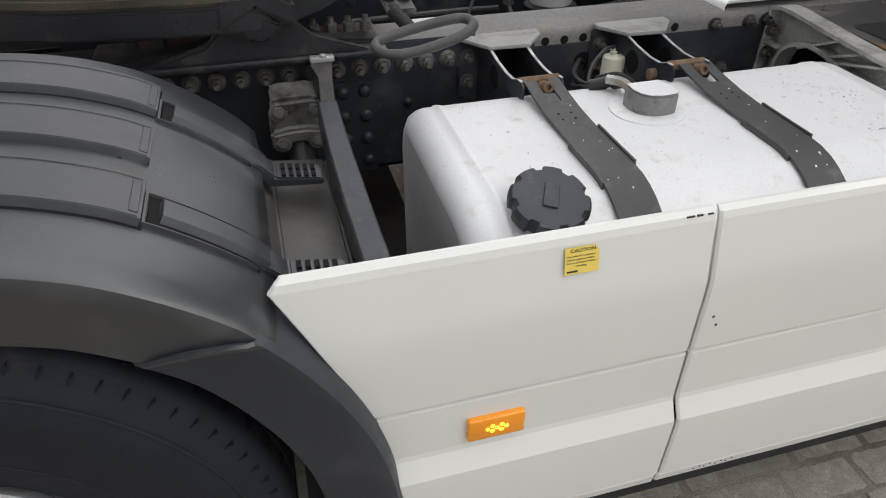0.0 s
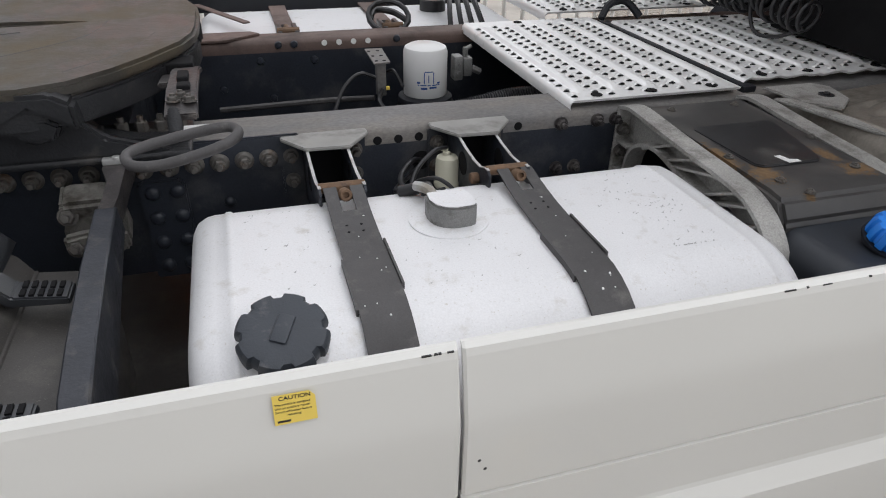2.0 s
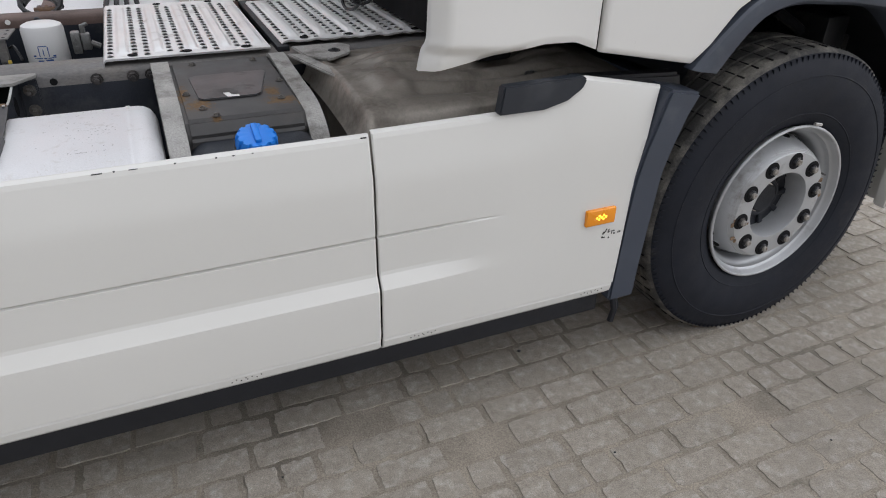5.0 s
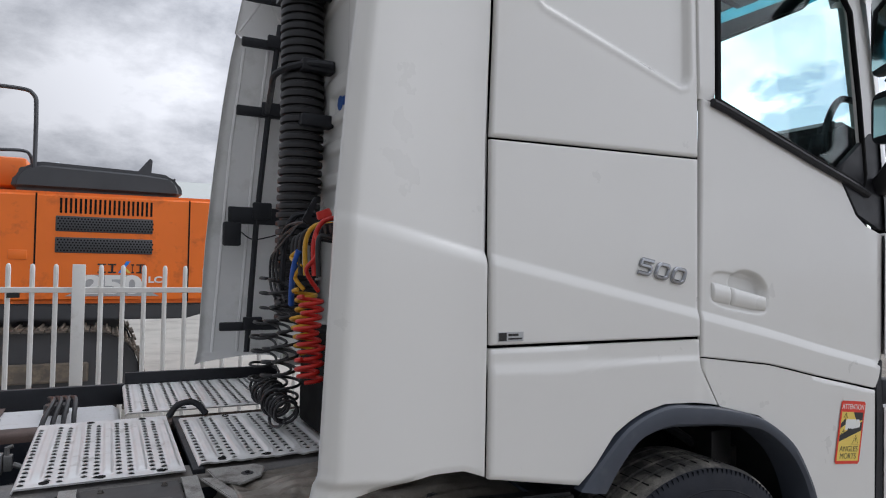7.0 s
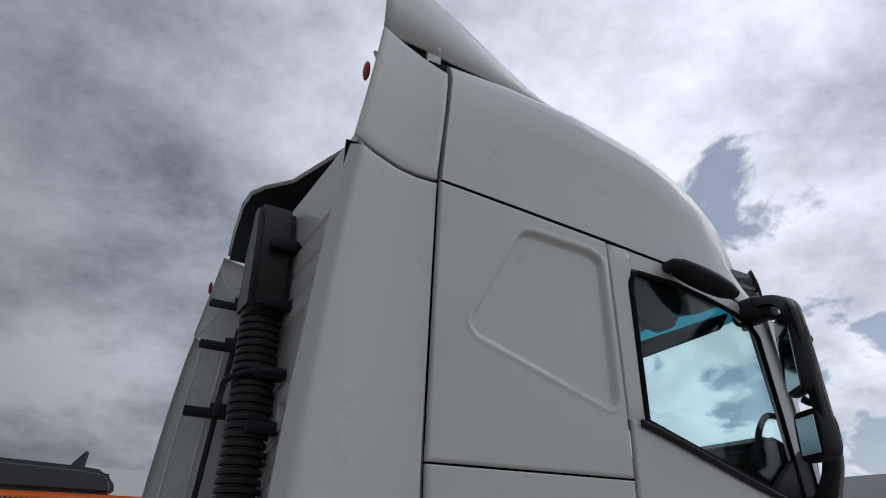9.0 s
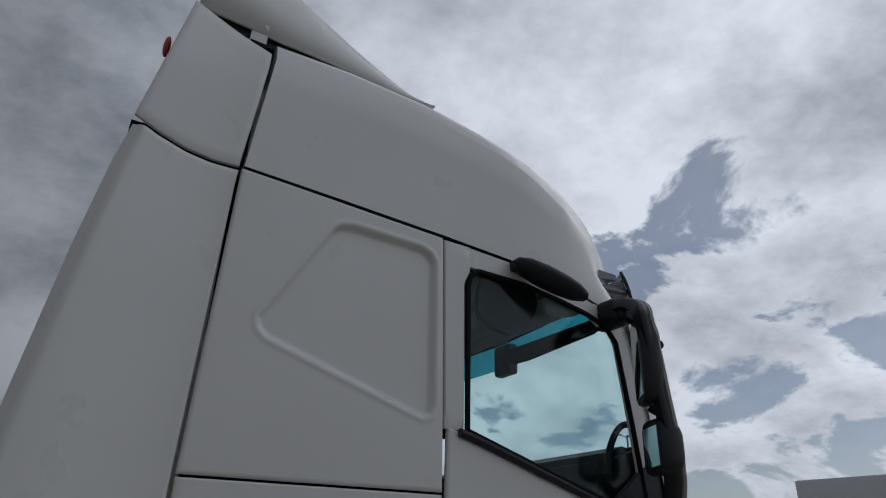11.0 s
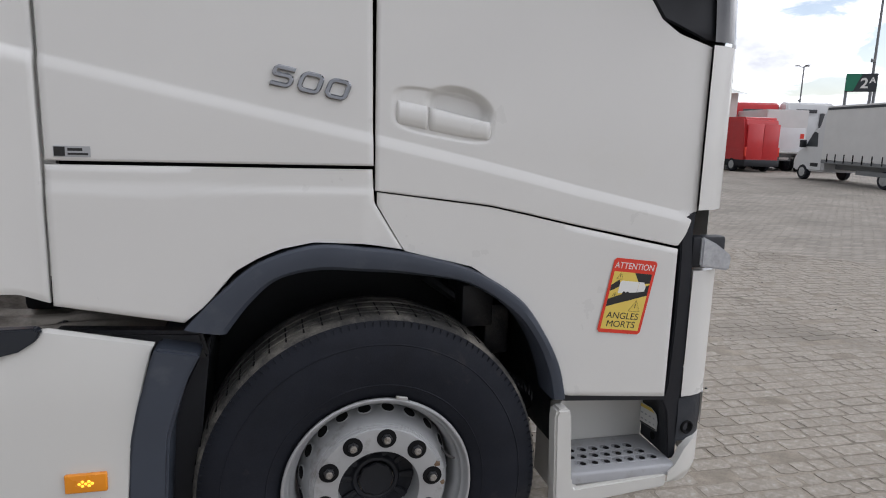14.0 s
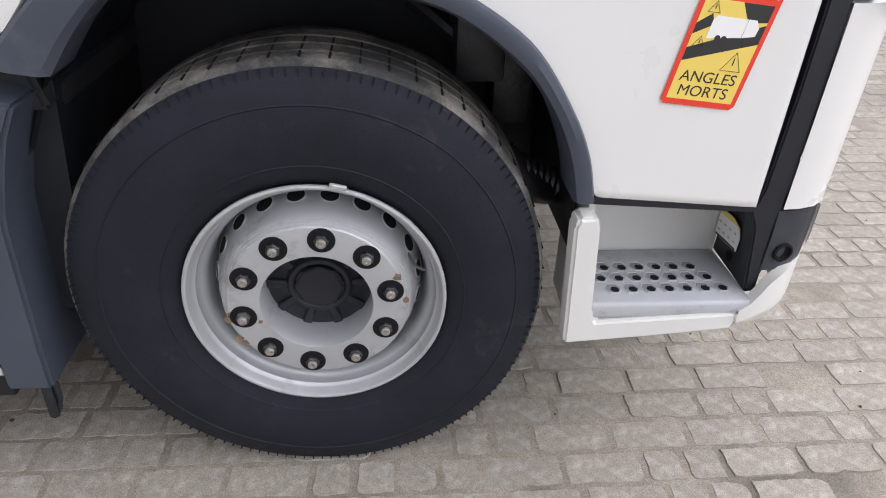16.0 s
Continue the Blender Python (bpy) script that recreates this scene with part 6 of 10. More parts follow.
for yy, sg in ((0.80, 1), (1.70, -1)):
    bm = bm_new()
    prism(bm, [(-3.58, 0.998), (-2.99, 0.998), (-2.99, 1.018), (-3.10, 1.026), (-3.16, 1.045), (-3.20, 1.09), (-3.25, 1.062), (-3.30, 1.09), (-3.34, 1.045), (-3.46, 1.022), (-3.58, 1.016)], "y", yy - 0.03, yy + 0.02, 0.006)
    prism(bm, [(-3.50, 1.012), (-3.02, 1.012), (-3.14, 1.05), (-3.19, 1.10), (-3.31, 1.10), (-3.36, 1.05)], "y", yy - 0.075, yy - 0.05, 0.006)
    ped = part("pedestal", bm, "iron", fifth, "black cast pedestal of the fifth wheel", angle=30)
    bm = bm_new()
    box(bm, -3.60, -2.985, yy - 0.075, yy + 0.12, 0.996, 1.012, 0.006)
    part("pedestal_foot", bm, "iron", ped, "dark pedestal foot", angle=30)
    bm = bm_new()
    lathe(bm, [(0.030, -0.06), (0.034, -0.055), (0.034, 0.055), (0.030, 0.06)], (-3.25, yy - 0.035 * sg, 1.088), (0, 1, 0), 24)
    prism(bm, [(-3.33, 1.08), (-3.325, 1.135), (-3.29, 1.155), (-3.21, 1.155), (-3.175, 1.135), (-3.17, 1.08), (-3.205, 1.10), (-3.25, 1.125), (-3.295, 1.10)], "y", yy - 0.115 if sg > 0 else yy + 0.02, yy - 0.02 if sg > 0 else yy + 0.115, 0.008)
    part("bearing_block", bm, "iron", ped, "cast bearing hump", angle=30)
    bm = bm_new()
    prism(bm, [(-3.28, 1.062), (-3.22, 1.062), (-3.205, 1.09), (-3.23, 1.105), (-3.27, 1.105), (-3.295, 1.09)], "y", yy - 0.10, yy - 0.03, 0.006)
    part("bearing_pad", bm, "iron", ped, "dull metal bearing pad", angle=30)
    for x in (-3.52, -3.46, -3.13, -3.09, -3.05, -3.01):
        bm = bm_new()
        hexbolt(bm, (x, yy + 0.06 * sg, 1.010), (0, 0, 1), 0.014, 0.022, True, 0.014)
        part("pedestal_bolt", bm, "bolt", ped, "dirty pedestal bolt", angle=30)
bm = bm_new()
prism(bm, [(0.97, 1.115), (0.86, 1.140), (0.70, 1.148), (0.585, 1.135), (0.585, 1.122), (0.70, 1.134), (0.86, 1.126), (0.97, 1.10)], "x", -3.010, -2.952, 0.003)
latch = part("release_latch", bm, "arm_steel", fifth, "worn release latch", angle=30)
bm = bm_new()
prism(bm, [(0.98, 1.10), (0.90, 1.118), (0.80, 1.13), (0.80, 1.12), (0.90, 1.106), (0.98, 1.085)], "x", -3.035, -3.012, 0.003)
part("latch_rail", bm, "arm_steel", latch, angle=30)
for y0, y1, xa, xb in ((0.745, 0.80, -2.992, -2.970), (0.69, 0.72, -2.990, -2.965)):
    bm = bm_new()
    box(bm, xa, xb, y0, y1, 1.142, 1.156, 0.004)
    part("latch_slot", bm, "gap", latch, smooth=False)
for x, y in ((-2.982, 0.66), (-2.966, 0.635), (-2.995, 0.64)):
    bm = bm_new()
    hexbolt(bm, (x, y, 1.142), (0, 0.1, 1), 0.010, 0.009, True, 0.006)
    part("latch_bolt", bm, "bolt", latch, angle=30)
bm = bm_new()
box(bm, -2.975, -2.925, 0.49, 0.535, 1.128, 1.132, 0.001)
part("pale_tag", bm, "galv", latch, "pale metal tag", smooth=False)
bm = bm_new()
tube(bm, [(-2.995, 0.62, 1.130), (-2.985, 0.50, 1.126)], 0.009, 8)
for k in range(14):
    lathe(bm, [(0.009, 0), (0.013, 0.002), (0.009, 0.004)], Vector((-2.995, 0.61, 1.130)).lerp(Vector((-2.985, 0.50, 1.126)), k / 14), (0.08, -1, -0.03), 10, close=False)
part("latch_spring", bm, "iron", fifth, "coiled latch spring")
bm = bm_new()
loop = [(-3.060, 0.430, 1.122), (-3.045, 0.407, 1.118), (-3.00, 0.400, 1.120), (-2.93, 0.405, 1.134), (-2.895, 0.42, 1.143), (-2.885, 0.445, 1.147), (-2.905, 0.468, 1.148), (-2.97, 0.472, 1.138), (-3.03, 0.465, 1.128), (-3.055, 0.452, 1.124)]
tube(bm, curve_pts(loop, 6, True), 0.009, 10, closed=True)
part("release_handle", bm, "strap", fifth, "grey loop-shaped release handle", angle=60)
bm = bm_new()
tube(bm, [(-2.985, 0.50, 1.126), (-2.982, 0.47, 1.130)], 0.004, 6)
part("handle_link", bm, "iron", fifth)
# loose cables and hoses behind the fifth wheel
for k in range(5):
    bm = bm_new()
    y0 = 0.95 + 0.1 * k
    tube(bm, curve_pts([(-4.25 + 0.05 * k, y0, 1.0), (-4.05, y0 - 0.1, 1.05 + 0.02 * k), (-3.85, y0 - 0.15, 1.02), (-3.7, y0 - 0.05, 0.98)], 8), 0.006 + 0.002 * (k % 2), 6)
    part("cable", bm, "hose" if k % 2 else "galv", truck, "thin cable on the chassis")

# ---- fuel tank
TX0, TX1 = -2.996, -1.968


def tank_outline(inset=0.0, y0=0.025, y1=0.605, z0=0.40, z1=0.96, rf=0.168, rb=0.11):
    pts = []
    for cy, cz, r, a0, a1 in ((y0 + rf, z1 - rf, rf, 180, 90), (y1 - rb, z1 - rb, rb, 90, 0), (y1 - rb, z0 + rb, rb, 0, -90), (y0 + rf, z0 + rf, rf, -90, -180)):
        n = 10 if r == rf else 6
        for i in range(n + 1):
            a = radians(a0 + (a1 - a0) * i / n)
            rr = max(0.01, r - inset)
            pts.append((cy + rr * math.cos(a), cz + rr * math.sin(a)))
    return pts


tank = thing("fuel_tank", "", "")
tank.parent = truck
tank["label"] = "white oxidised aluminium fuel tank with two steel straps"
bm = bm_new()
prev = None
for x, ins in ((TX0 + 0.008, 0.075), (TX0 + 0.002, 0.055), (TX0, 0.045), (TX0 + 0.004, 0.03), (TX0 + 0.014, 0.012), (TX0 + 0.030, 0.003), (TX0 + 0.045, 0.0), (TX0 + 0.062, 0.0), (TX0 + 0.066, -0.003), (TX0 + 0.074, -0.003), (TX0 + 0.078, 0.0),
               (TX1 - 0.078, 0.0), (TX1 - 0.074, -0.003), (TX1 - 0.066, -0.003), (TX1 - 0.062, 0.0), (TX1 - 0.045, 0.0), (TX1 - 0.030, 0.003), (TX1 - 0.014, 0.012), (TX1 - 0.004, 0.03), (TX1, 0.045), (TX1 - 0.008, 0.075)):
    ring = [bm.verts.new((x, y, z)) for y, z in tank_outline(ins)]
    if prev:
        for j in range(len(ring)):
            bm.faces.new((prev[j], prev[(j + 1) % len(ring)], ring[(j + 1) % len(ring)], ring[j]))
    else:
        bm.faces.new(ring)
    prev = ring
bm.faces.new(prev)
part("tank_body", bm, "tank", tank, "white aluminium tank shell with water spots", angle=50)


def strap(x0, w=0.076):
    """A flat steel strap over the tank with a slot at its inner end and two stop flanges."""
    o = tank_outline(-0.004)
    path = [(0.015, 0.55), (0.018, 0.70)] + o[:11] + [(0.28, 0.9645), (0.34, 0.9655), (0.40, 0.969), (0.443, 0.974), (0.452, 0.9755), (0.485, 0.980), (0.520, 0.987)]
    xs = [0.0, 0.025, 0.051, w]
    b = bm_new()
    lay = []
    for i, (y, z) in enumerate(path):
        a, c = path[max(0, i - 1)], path[min(len(path) - 1, i + 1)]
        d = Vector((c[0] - a[0], c[1] - a[1])).normalized()
        n = Vector((-d.y, d.x))
        lay.append([[b.verts.new((x0 + q, y + n.x * h, z + n.y * h)) for q in xs] for h in (0.0, 0.0045)])
    k_open = len(path) - 4
    for i in range(len(path) - 1):
        p0, p1 = lay[i], lay[i + 1]
        for c in range(3):
            if c == 1 and i >= k_open:
                continue
            for h in (0, 1):
                b.faces.new((p0[h][c], p0[h][c + 1], p1[h][c + 1], p1[h][c]))
        for c in (0, 3) + ((1, 2) if i >= k_open else ()):
            b.faces.new((p0[0][c], p0[1][c], p1[1][c], p1[0][c]))
    b.faces.new((lay[k_open][0][1], lay[k_open][0][2], lay[k_open][1][2], lay[k_open][1][1]))
    for e in (0, -1):
        for c in (0, 1, 2):
            if c == 1 and e == -1:
                continue
            b.faces.new((lay[e][0][c], lay[e][0][c + 1], lay[e][1][c + 1], lay[e][1][c]))
    s_ = part("tank_strap", b, "strap", tank, "dark grey steel tank strap with a slotted end", angle=30)
    # stop flanges: thin upturned strips along the edges
    for side, ya, yb in ((0, 0.285, 0.150), (1, 0.335, 0.195)):
        b = bm_new()
        xx = x0 - 0.0045 if side == 0 else x0 + w + 0.0005
        ys_ = np.linspace(ya, yb, 9)
        zs_ = [float(np.interp(q, [p_[0] for p_ in path[2:]], [p_[1] for p_ in path[2:]])) for q in ys_]
        prism(b, [(float(y), z - 0.004) for y, z in zip(ys_, zs_)] + [(float(y), z + 0.0085) for y, z in list(zip(ys_, zs_))[::-1]], "x", xx, xx + 0.004)
        part("strap_flange", b, "strap", s_, angle=30)
    b = bm_new()
    pc, pa = Vector((x0 + 0.038, 0.507, 0.981)), Vector((0, -0.94, 0.34)).normalized()
    lathe(b, [(0.0125, 0.0), (0.0125, 0.026), (0.0100, 0.029), (0.0060, 0.029), (0.0055, 0.022), (0.0, 0.022)], pc, pa, 16, close=False)
    part("strap_bolt", b, "rusty_pin", s_, "rusty strap bolt in the slot", angle=40)
    b = bm_new()
    for k in range(9):
        u, v = random.random(), random.random()
        y = 0.08 + 0.34 * u
        z = float(np.interp(y, [p_[0] for p_ in path[2:]], [p_[1] for p_ in path[2:]])) + 0.0052
        lathe(b, [(0.0012 + 0.0016 * v * v, 0), (0.0010, 0.0006)], (x0 + 0.008 + 0.058 * random.random(), y, z), (0, -0.5 if y < 0.2 else 0, 1), 6)
    part("paint_chip", b, "label_w", s_, "pale paint chips", smooth=False)["kind"] = "stuff"
    b = bm_new()
    for k in range(4):
        lathe(b, [(0.0026, 0), (0.0026, 0.0008)], (x0 + 0.024 + 0.026 * (k % 2), 0.395 - 0.022 * (k // 2), float(np.interp(0.395 - 0.022 * (k // 2), [p_[0] for p_ in path[2:]], [p_[1] for p_ in path[2:]])) + 0.0045), (0, 0, 1), 8)
    part("rivet_hole", b, "gap", s_, "small punched holes", smooth=False)["kind"] = "stuff"


random.seed(21)
strap(-2.747)
strap(-2.392)
# dark scuffs and grit on the tank's top
bm = bm_new()
for cx_, cy_, sx, sy, n_ in ((-2.10, 0.35, 0.035, 0.08, 46), (-2.17, 0.40, 0.03, 0.06, 26), (-2.14, 0.18, 0.03, 0.03, 18), (-2.60, 0.25, 0.10, 0.10, 26), (-2.86, 0.42, 0.09, 0.10, 34), (-2.35, 0.30, 0.3, 0.16, 30)):
    for q in range(n_):
        qx, qy = random.gauss(cx_, sx), min(0.50, max(0.20, random.gauss(cy_, sy)))
        if -2.755 < qx < -2.66 or -2.40 < qx < -2.31 or not TX0 + 0.1 < qx < TX1 - 0.1:
            continue
        a_, l_ = random.uniform(0.6, 1.5), random.uniform(0.0015, 0.006)
        dx_, dy_ = l_ * math.cos(a_), l_ * math.sin(a_)
        w_ = random.uniform(0.0006, 0.0014)
        bm.faces.new([bm.verts.new((qx + e * dx_ + f * w_, qy + e * dy_ * (0.6 + 0.4 * f), 0.9606)) for e, f in ((-1, -1), (-1, 1), (1, 1), (1, -1))])
part("tank_scuff", bm, "arm_grey", tank, "grey scratches and grit on the tank", smooth=False)["kind"] = "stuff"
# filler cap
cap = thing("filler_cap", "", "")
cap.parent = tank
bm = bm_new()
fc, fa = Vector((-2.860, 0.122, 0.950)), Vector((0.0, -0.36, 0.93)).normalized()
lathe(bm, [(0.050, -0.02), (0.050, 0.012)], fc, fa, 40)
lathe(bm, [(0.062, 0.0), (0.066, 0.002), (0.066, 0.005)], fc - fa * 0.012, fa, 40)
part("filler_neck", bm, "tank", cap, "white filler neck")
bm = bm_new()
q = fa.to_track_quat("Z", "Y").to_matrix()
prof = []
N = 120
rings = []
for rr, hh in ((0.056, 0.006), (0.0645, 0.010), (0.0655, 0.020), (0.0645, 0.030), (0.060, 0.036), (0.052, 0.0375), (0.03, 0.0370), (0.0, 0.0370)):
    ring = []
    for i in range(N):
        a = 2 * math.pi * i / N
        dent = 0.0065 * smooth01((math.cos(8 * a) - 0.45) / 0.25) if rr > 0.05 else 0
        ring.append(bm.verts.new(fc + q @ Vector(((rr - dent) * math.cos(a), (rr - dent) * math.sin(a), hh))))
    rings.append(ring)
for a, b in zip(rings, rings[1:]):
    for i in range(N):
        bm.faces.new((a[i], a[(i + 1) % N], b[(i + 1) % N], b[i]))
part("cap_body", bm, "cap", cap, "dark blue-grey screw cap with grip notches", angle=40)
bm = bm_new()
m = Matrix.Translation(fc + fa * 0.0385) @ q.to_4x4() @ Matrix.Rotation(radians(-25), 4, "Z")
box(bm, -0.012, 0.012, -0.022, 0.024, -0.002, 0.0025, 0.0024, 2, m)
part("lock_flap", bm, "cap", cap, "small lock flap")
# sender box, its ring and leads
sender = thing("fuel_sender", "", "")
sender.parent = tank
bm = bm_new()
prism(bm, [(-2.571, 0.427), (-2.573, 0.395), (-2.566, 0.372), (-2.550, 0.358), (-2.530, 0.352), (-2.497, 0.355), (-2.489, 0.362), (-2.487, 0.395), (-2.496, 0.428)], "z", 0.958, 1.004, 0.004)
part("sender_cover", bm, "tank_cover", sender, "dull grey metal cover on the tank")
bm = bm_new()
prism(bm, [(-2.568, 0.424), (-2.570, 0.396), (-2.563, 0.374), (-2.549, 0.361), (-2.530, 0.3555), (-2.499, 0.358), (-2.492, 0.364), (-2.490, 0.395), (-2.499, 0.425)], "z", 1.0042, 1.0056, 0)
part("cover_lid", bm, "tank", sender, "pale spotted lid of the cover", smooth=False)
bm = bm_new()
lathe(bm, [(0.075, 0.958), (0.075, 0.9625), (0.066, 0.9635)], (-2.533, 0.395, 0), (0, 0, 1), 40)
part("sender_ring", bm, "tank", sender)
bm = bm_new()
tube(bm, curve_pts([(-2.440, 0.714, 0.966), (-2.475, 0.690, 0.972), (-2.520, 0.66, 0.950), (-2.545, 0.62, 0.925), (-2.530, 0.57, 0.93), (-2.500, 0.53, 0.955)], 8), 0.0048, 8)
tube(bm, curve_pts([(-2.478, 0.795, 0.905), (-2.515, 0.74, 0.930), (-2.555, 0.68, 0.925), (-2.570, 0.60, 0.935), (-2.560, 0.53, 0.957)], 8), 0.0065, 8)
tube(bm, curve_pts([(-2.478, 0.795, 0.895), (-2.52, 0.73, 0.900), (-2.575, 0.64, 0.915), (-2.590, 0.56, 0.945), (-2.565, 0.51, 0.965)], 8), 0.0055, 8)
tube(bm, curve_pts([(-2.54, 0.60, 0.945), (-2.51, 0.565, 0.965), (-2.485, 0.54, 0.955), (-2.47, 0.55, 0.93)], 8), 0.0045, 8)
cyl(bm, (-2.598, 0.525, 0.963), (-2.548, 0.505, 0.978), 0.012, n=10)
box(bm, -2.562, -2.535, 0.485, 0.515, 0.965, 0.986, 0.005)
part("sender_lead", bm, "hose", sender, "black wiring loom and plugs")
bm = bm_new()
tube(bm, curve_pts([(-2.545, 0.435, 0.98), (-2.55, 0.47, 0.987), (-2.57, 0.50, 0.985)], 4), 0.010, 8)
part("quick_coupling", bm, "galv", sender, "bright metal coupling")
bottle = thing("vent_bottle", "", "")
bottle.parent = truck
bm = bm_new()
lathe(bm, [(0.0, 0.868), (0.028, 0.868), (0.031, 0.872), (0.031, 0.884), (0.0285, 0.887), (0.0275, 0.935), (0.025, 0.943), (0.013, 0.946), (0.009, 0.950)], (-2.437, 0.714, 0), (0, 0, 1), 22, close=False)
part("bottle_body", bm, "bottle", bottle, "milky white vent bottle")
bm = bm_new()
lathe(bm, [(0.009, 0.948), (0.009, 0.955), (0.004, 0.957), (0.004, 0.966)], (-2.440, 0.714, 0), (0, 0, 1), 12)
tube(bm, [(-2.440, 0.714, 0.960), (-2.455, 0.712, 0.964)], 0.003, 6)
part("bottle_cap", bm, "bottle", bottle)


def tank_bracket(x0, stub):
    """A hanger box: trapezoid top plate, two webs with a large hole, a flange on the rail and a pin."""
    t = thing("tank_bracket", "", "")
    t.parent = truck
    t["label"] = "dark steel bracket that hangs the tank on the chassis"
    xa, xb = x0 + 0.048, x0 + 0.135
    b = bm_new()
    prism(b, [(x0, 0.7945), (x0 + 0.194, 0.7945), (x0 + 0.194, 0.766), (x0 + 0.142, 0.697), (x0 + 0.046, 0.702), (x0, 0.768)], "z", 0.992, 1.000, 0.002)
    part("bracket_top", b, "dusty_top", t, "pale dusty top plate", angle=30)
    for k, xx in enumerate((xa, xb)):
        edge = [(0.705, 0.991), (0.66, 0.984), (0.60, 0.979), (0.560, 0.981), (0.530, 0.992), (0.512, 0.993)]
        b = bm_new()
        prism(b, [(0.794, 0.991)] + edge + [(0.500, 0.985), (0.500, 0.962), (0.545, 0.935), (0.62, 0.89), (0.70, 0.865), (0.794, 0.84)], "x", xx, xx + 0.005, 0.0015)
        web = part("bracket_web", b, "frame", t, "steel web with a round hole", angle=30)
        for sgn in (xx - 0.0012, xx + 0.0052):
            b = bm_new()
            lathe(b, [(0.027, 0), (0.027, 0.001)], (sgn, 0.668, 0.944), (1, 0, 0), 22)
            part("web_hole", b, "gap", web, smooth=False)
        b = bm_new()
        for (ya, za), (yb, zb) in zip(edge, edge[1:]):
            prism(b, [(ya, za), (yb, zb), (yb, zb + 0.0016), (ya, za + 0.0016)], "x", xx - 0.0006, xx + 0.0056)
        part("web_edge", b, "galv", web, "worn bright edge", angle=30)
    # near-black block between the webs paints the bracket's inner shade
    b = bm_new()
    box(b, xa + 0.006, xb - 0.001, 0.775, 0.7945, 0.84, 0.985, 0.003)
    part("bracket_back", b, "gap", t, "near-black block that paints the shade inside the bracket")
    b = bm_new()
    prism(b, [(x0 - 0.002, 0.985), (xa, 0.985), (xa, 0.84), (x0 + 0.012, 0.84), (x0 - 0.002, 0.86)], "y", 0.785, 0.7945, 0.003)
    part("bracket_flange", b, "frame", t)
    b = bm_new()
    prism(b, [(xb + 0.005, 0.985), (x0 + 0.190, 0.985), (x0 + 0.190, 0.86), (x0 + 0.178, 0.84), (xb + 0.005, 0.84)], "y", 0.785, 0.7945, 0.003)
    part("bracket_flange", b, "frame", t)
    b = bm_new()
    cyl(b, (xa + 0.002, 0.531, 0.985), (xb + 0.006, 0.531, 0.985), 0.0105, n=12)
    if stub:
        cyl(b, (xa - 0.018, 0.565, 0.955), (xa, 0.565, 0.955), 0.012, n=12)
    part("bracket_pin", b, "rusty_pin", t, "brown bracket pin", angle=30)
    for sx in (x0 + 0.020, x0 + 0.166):
        for zz in (0.953, 0.893):
            b = bm_new()
            hexbolt(b, (sx, 0.785, zz), (0, -1, 0), 0.013, 0.014, True, 0.018)
            part("bracket_bolt", b, "bolt", t, angle=30)


tank_bracket(-2.805, False)
tank_bracket(-2.463, True)

# ---- reductant tank with a blue cap, battery cover and cast brackets


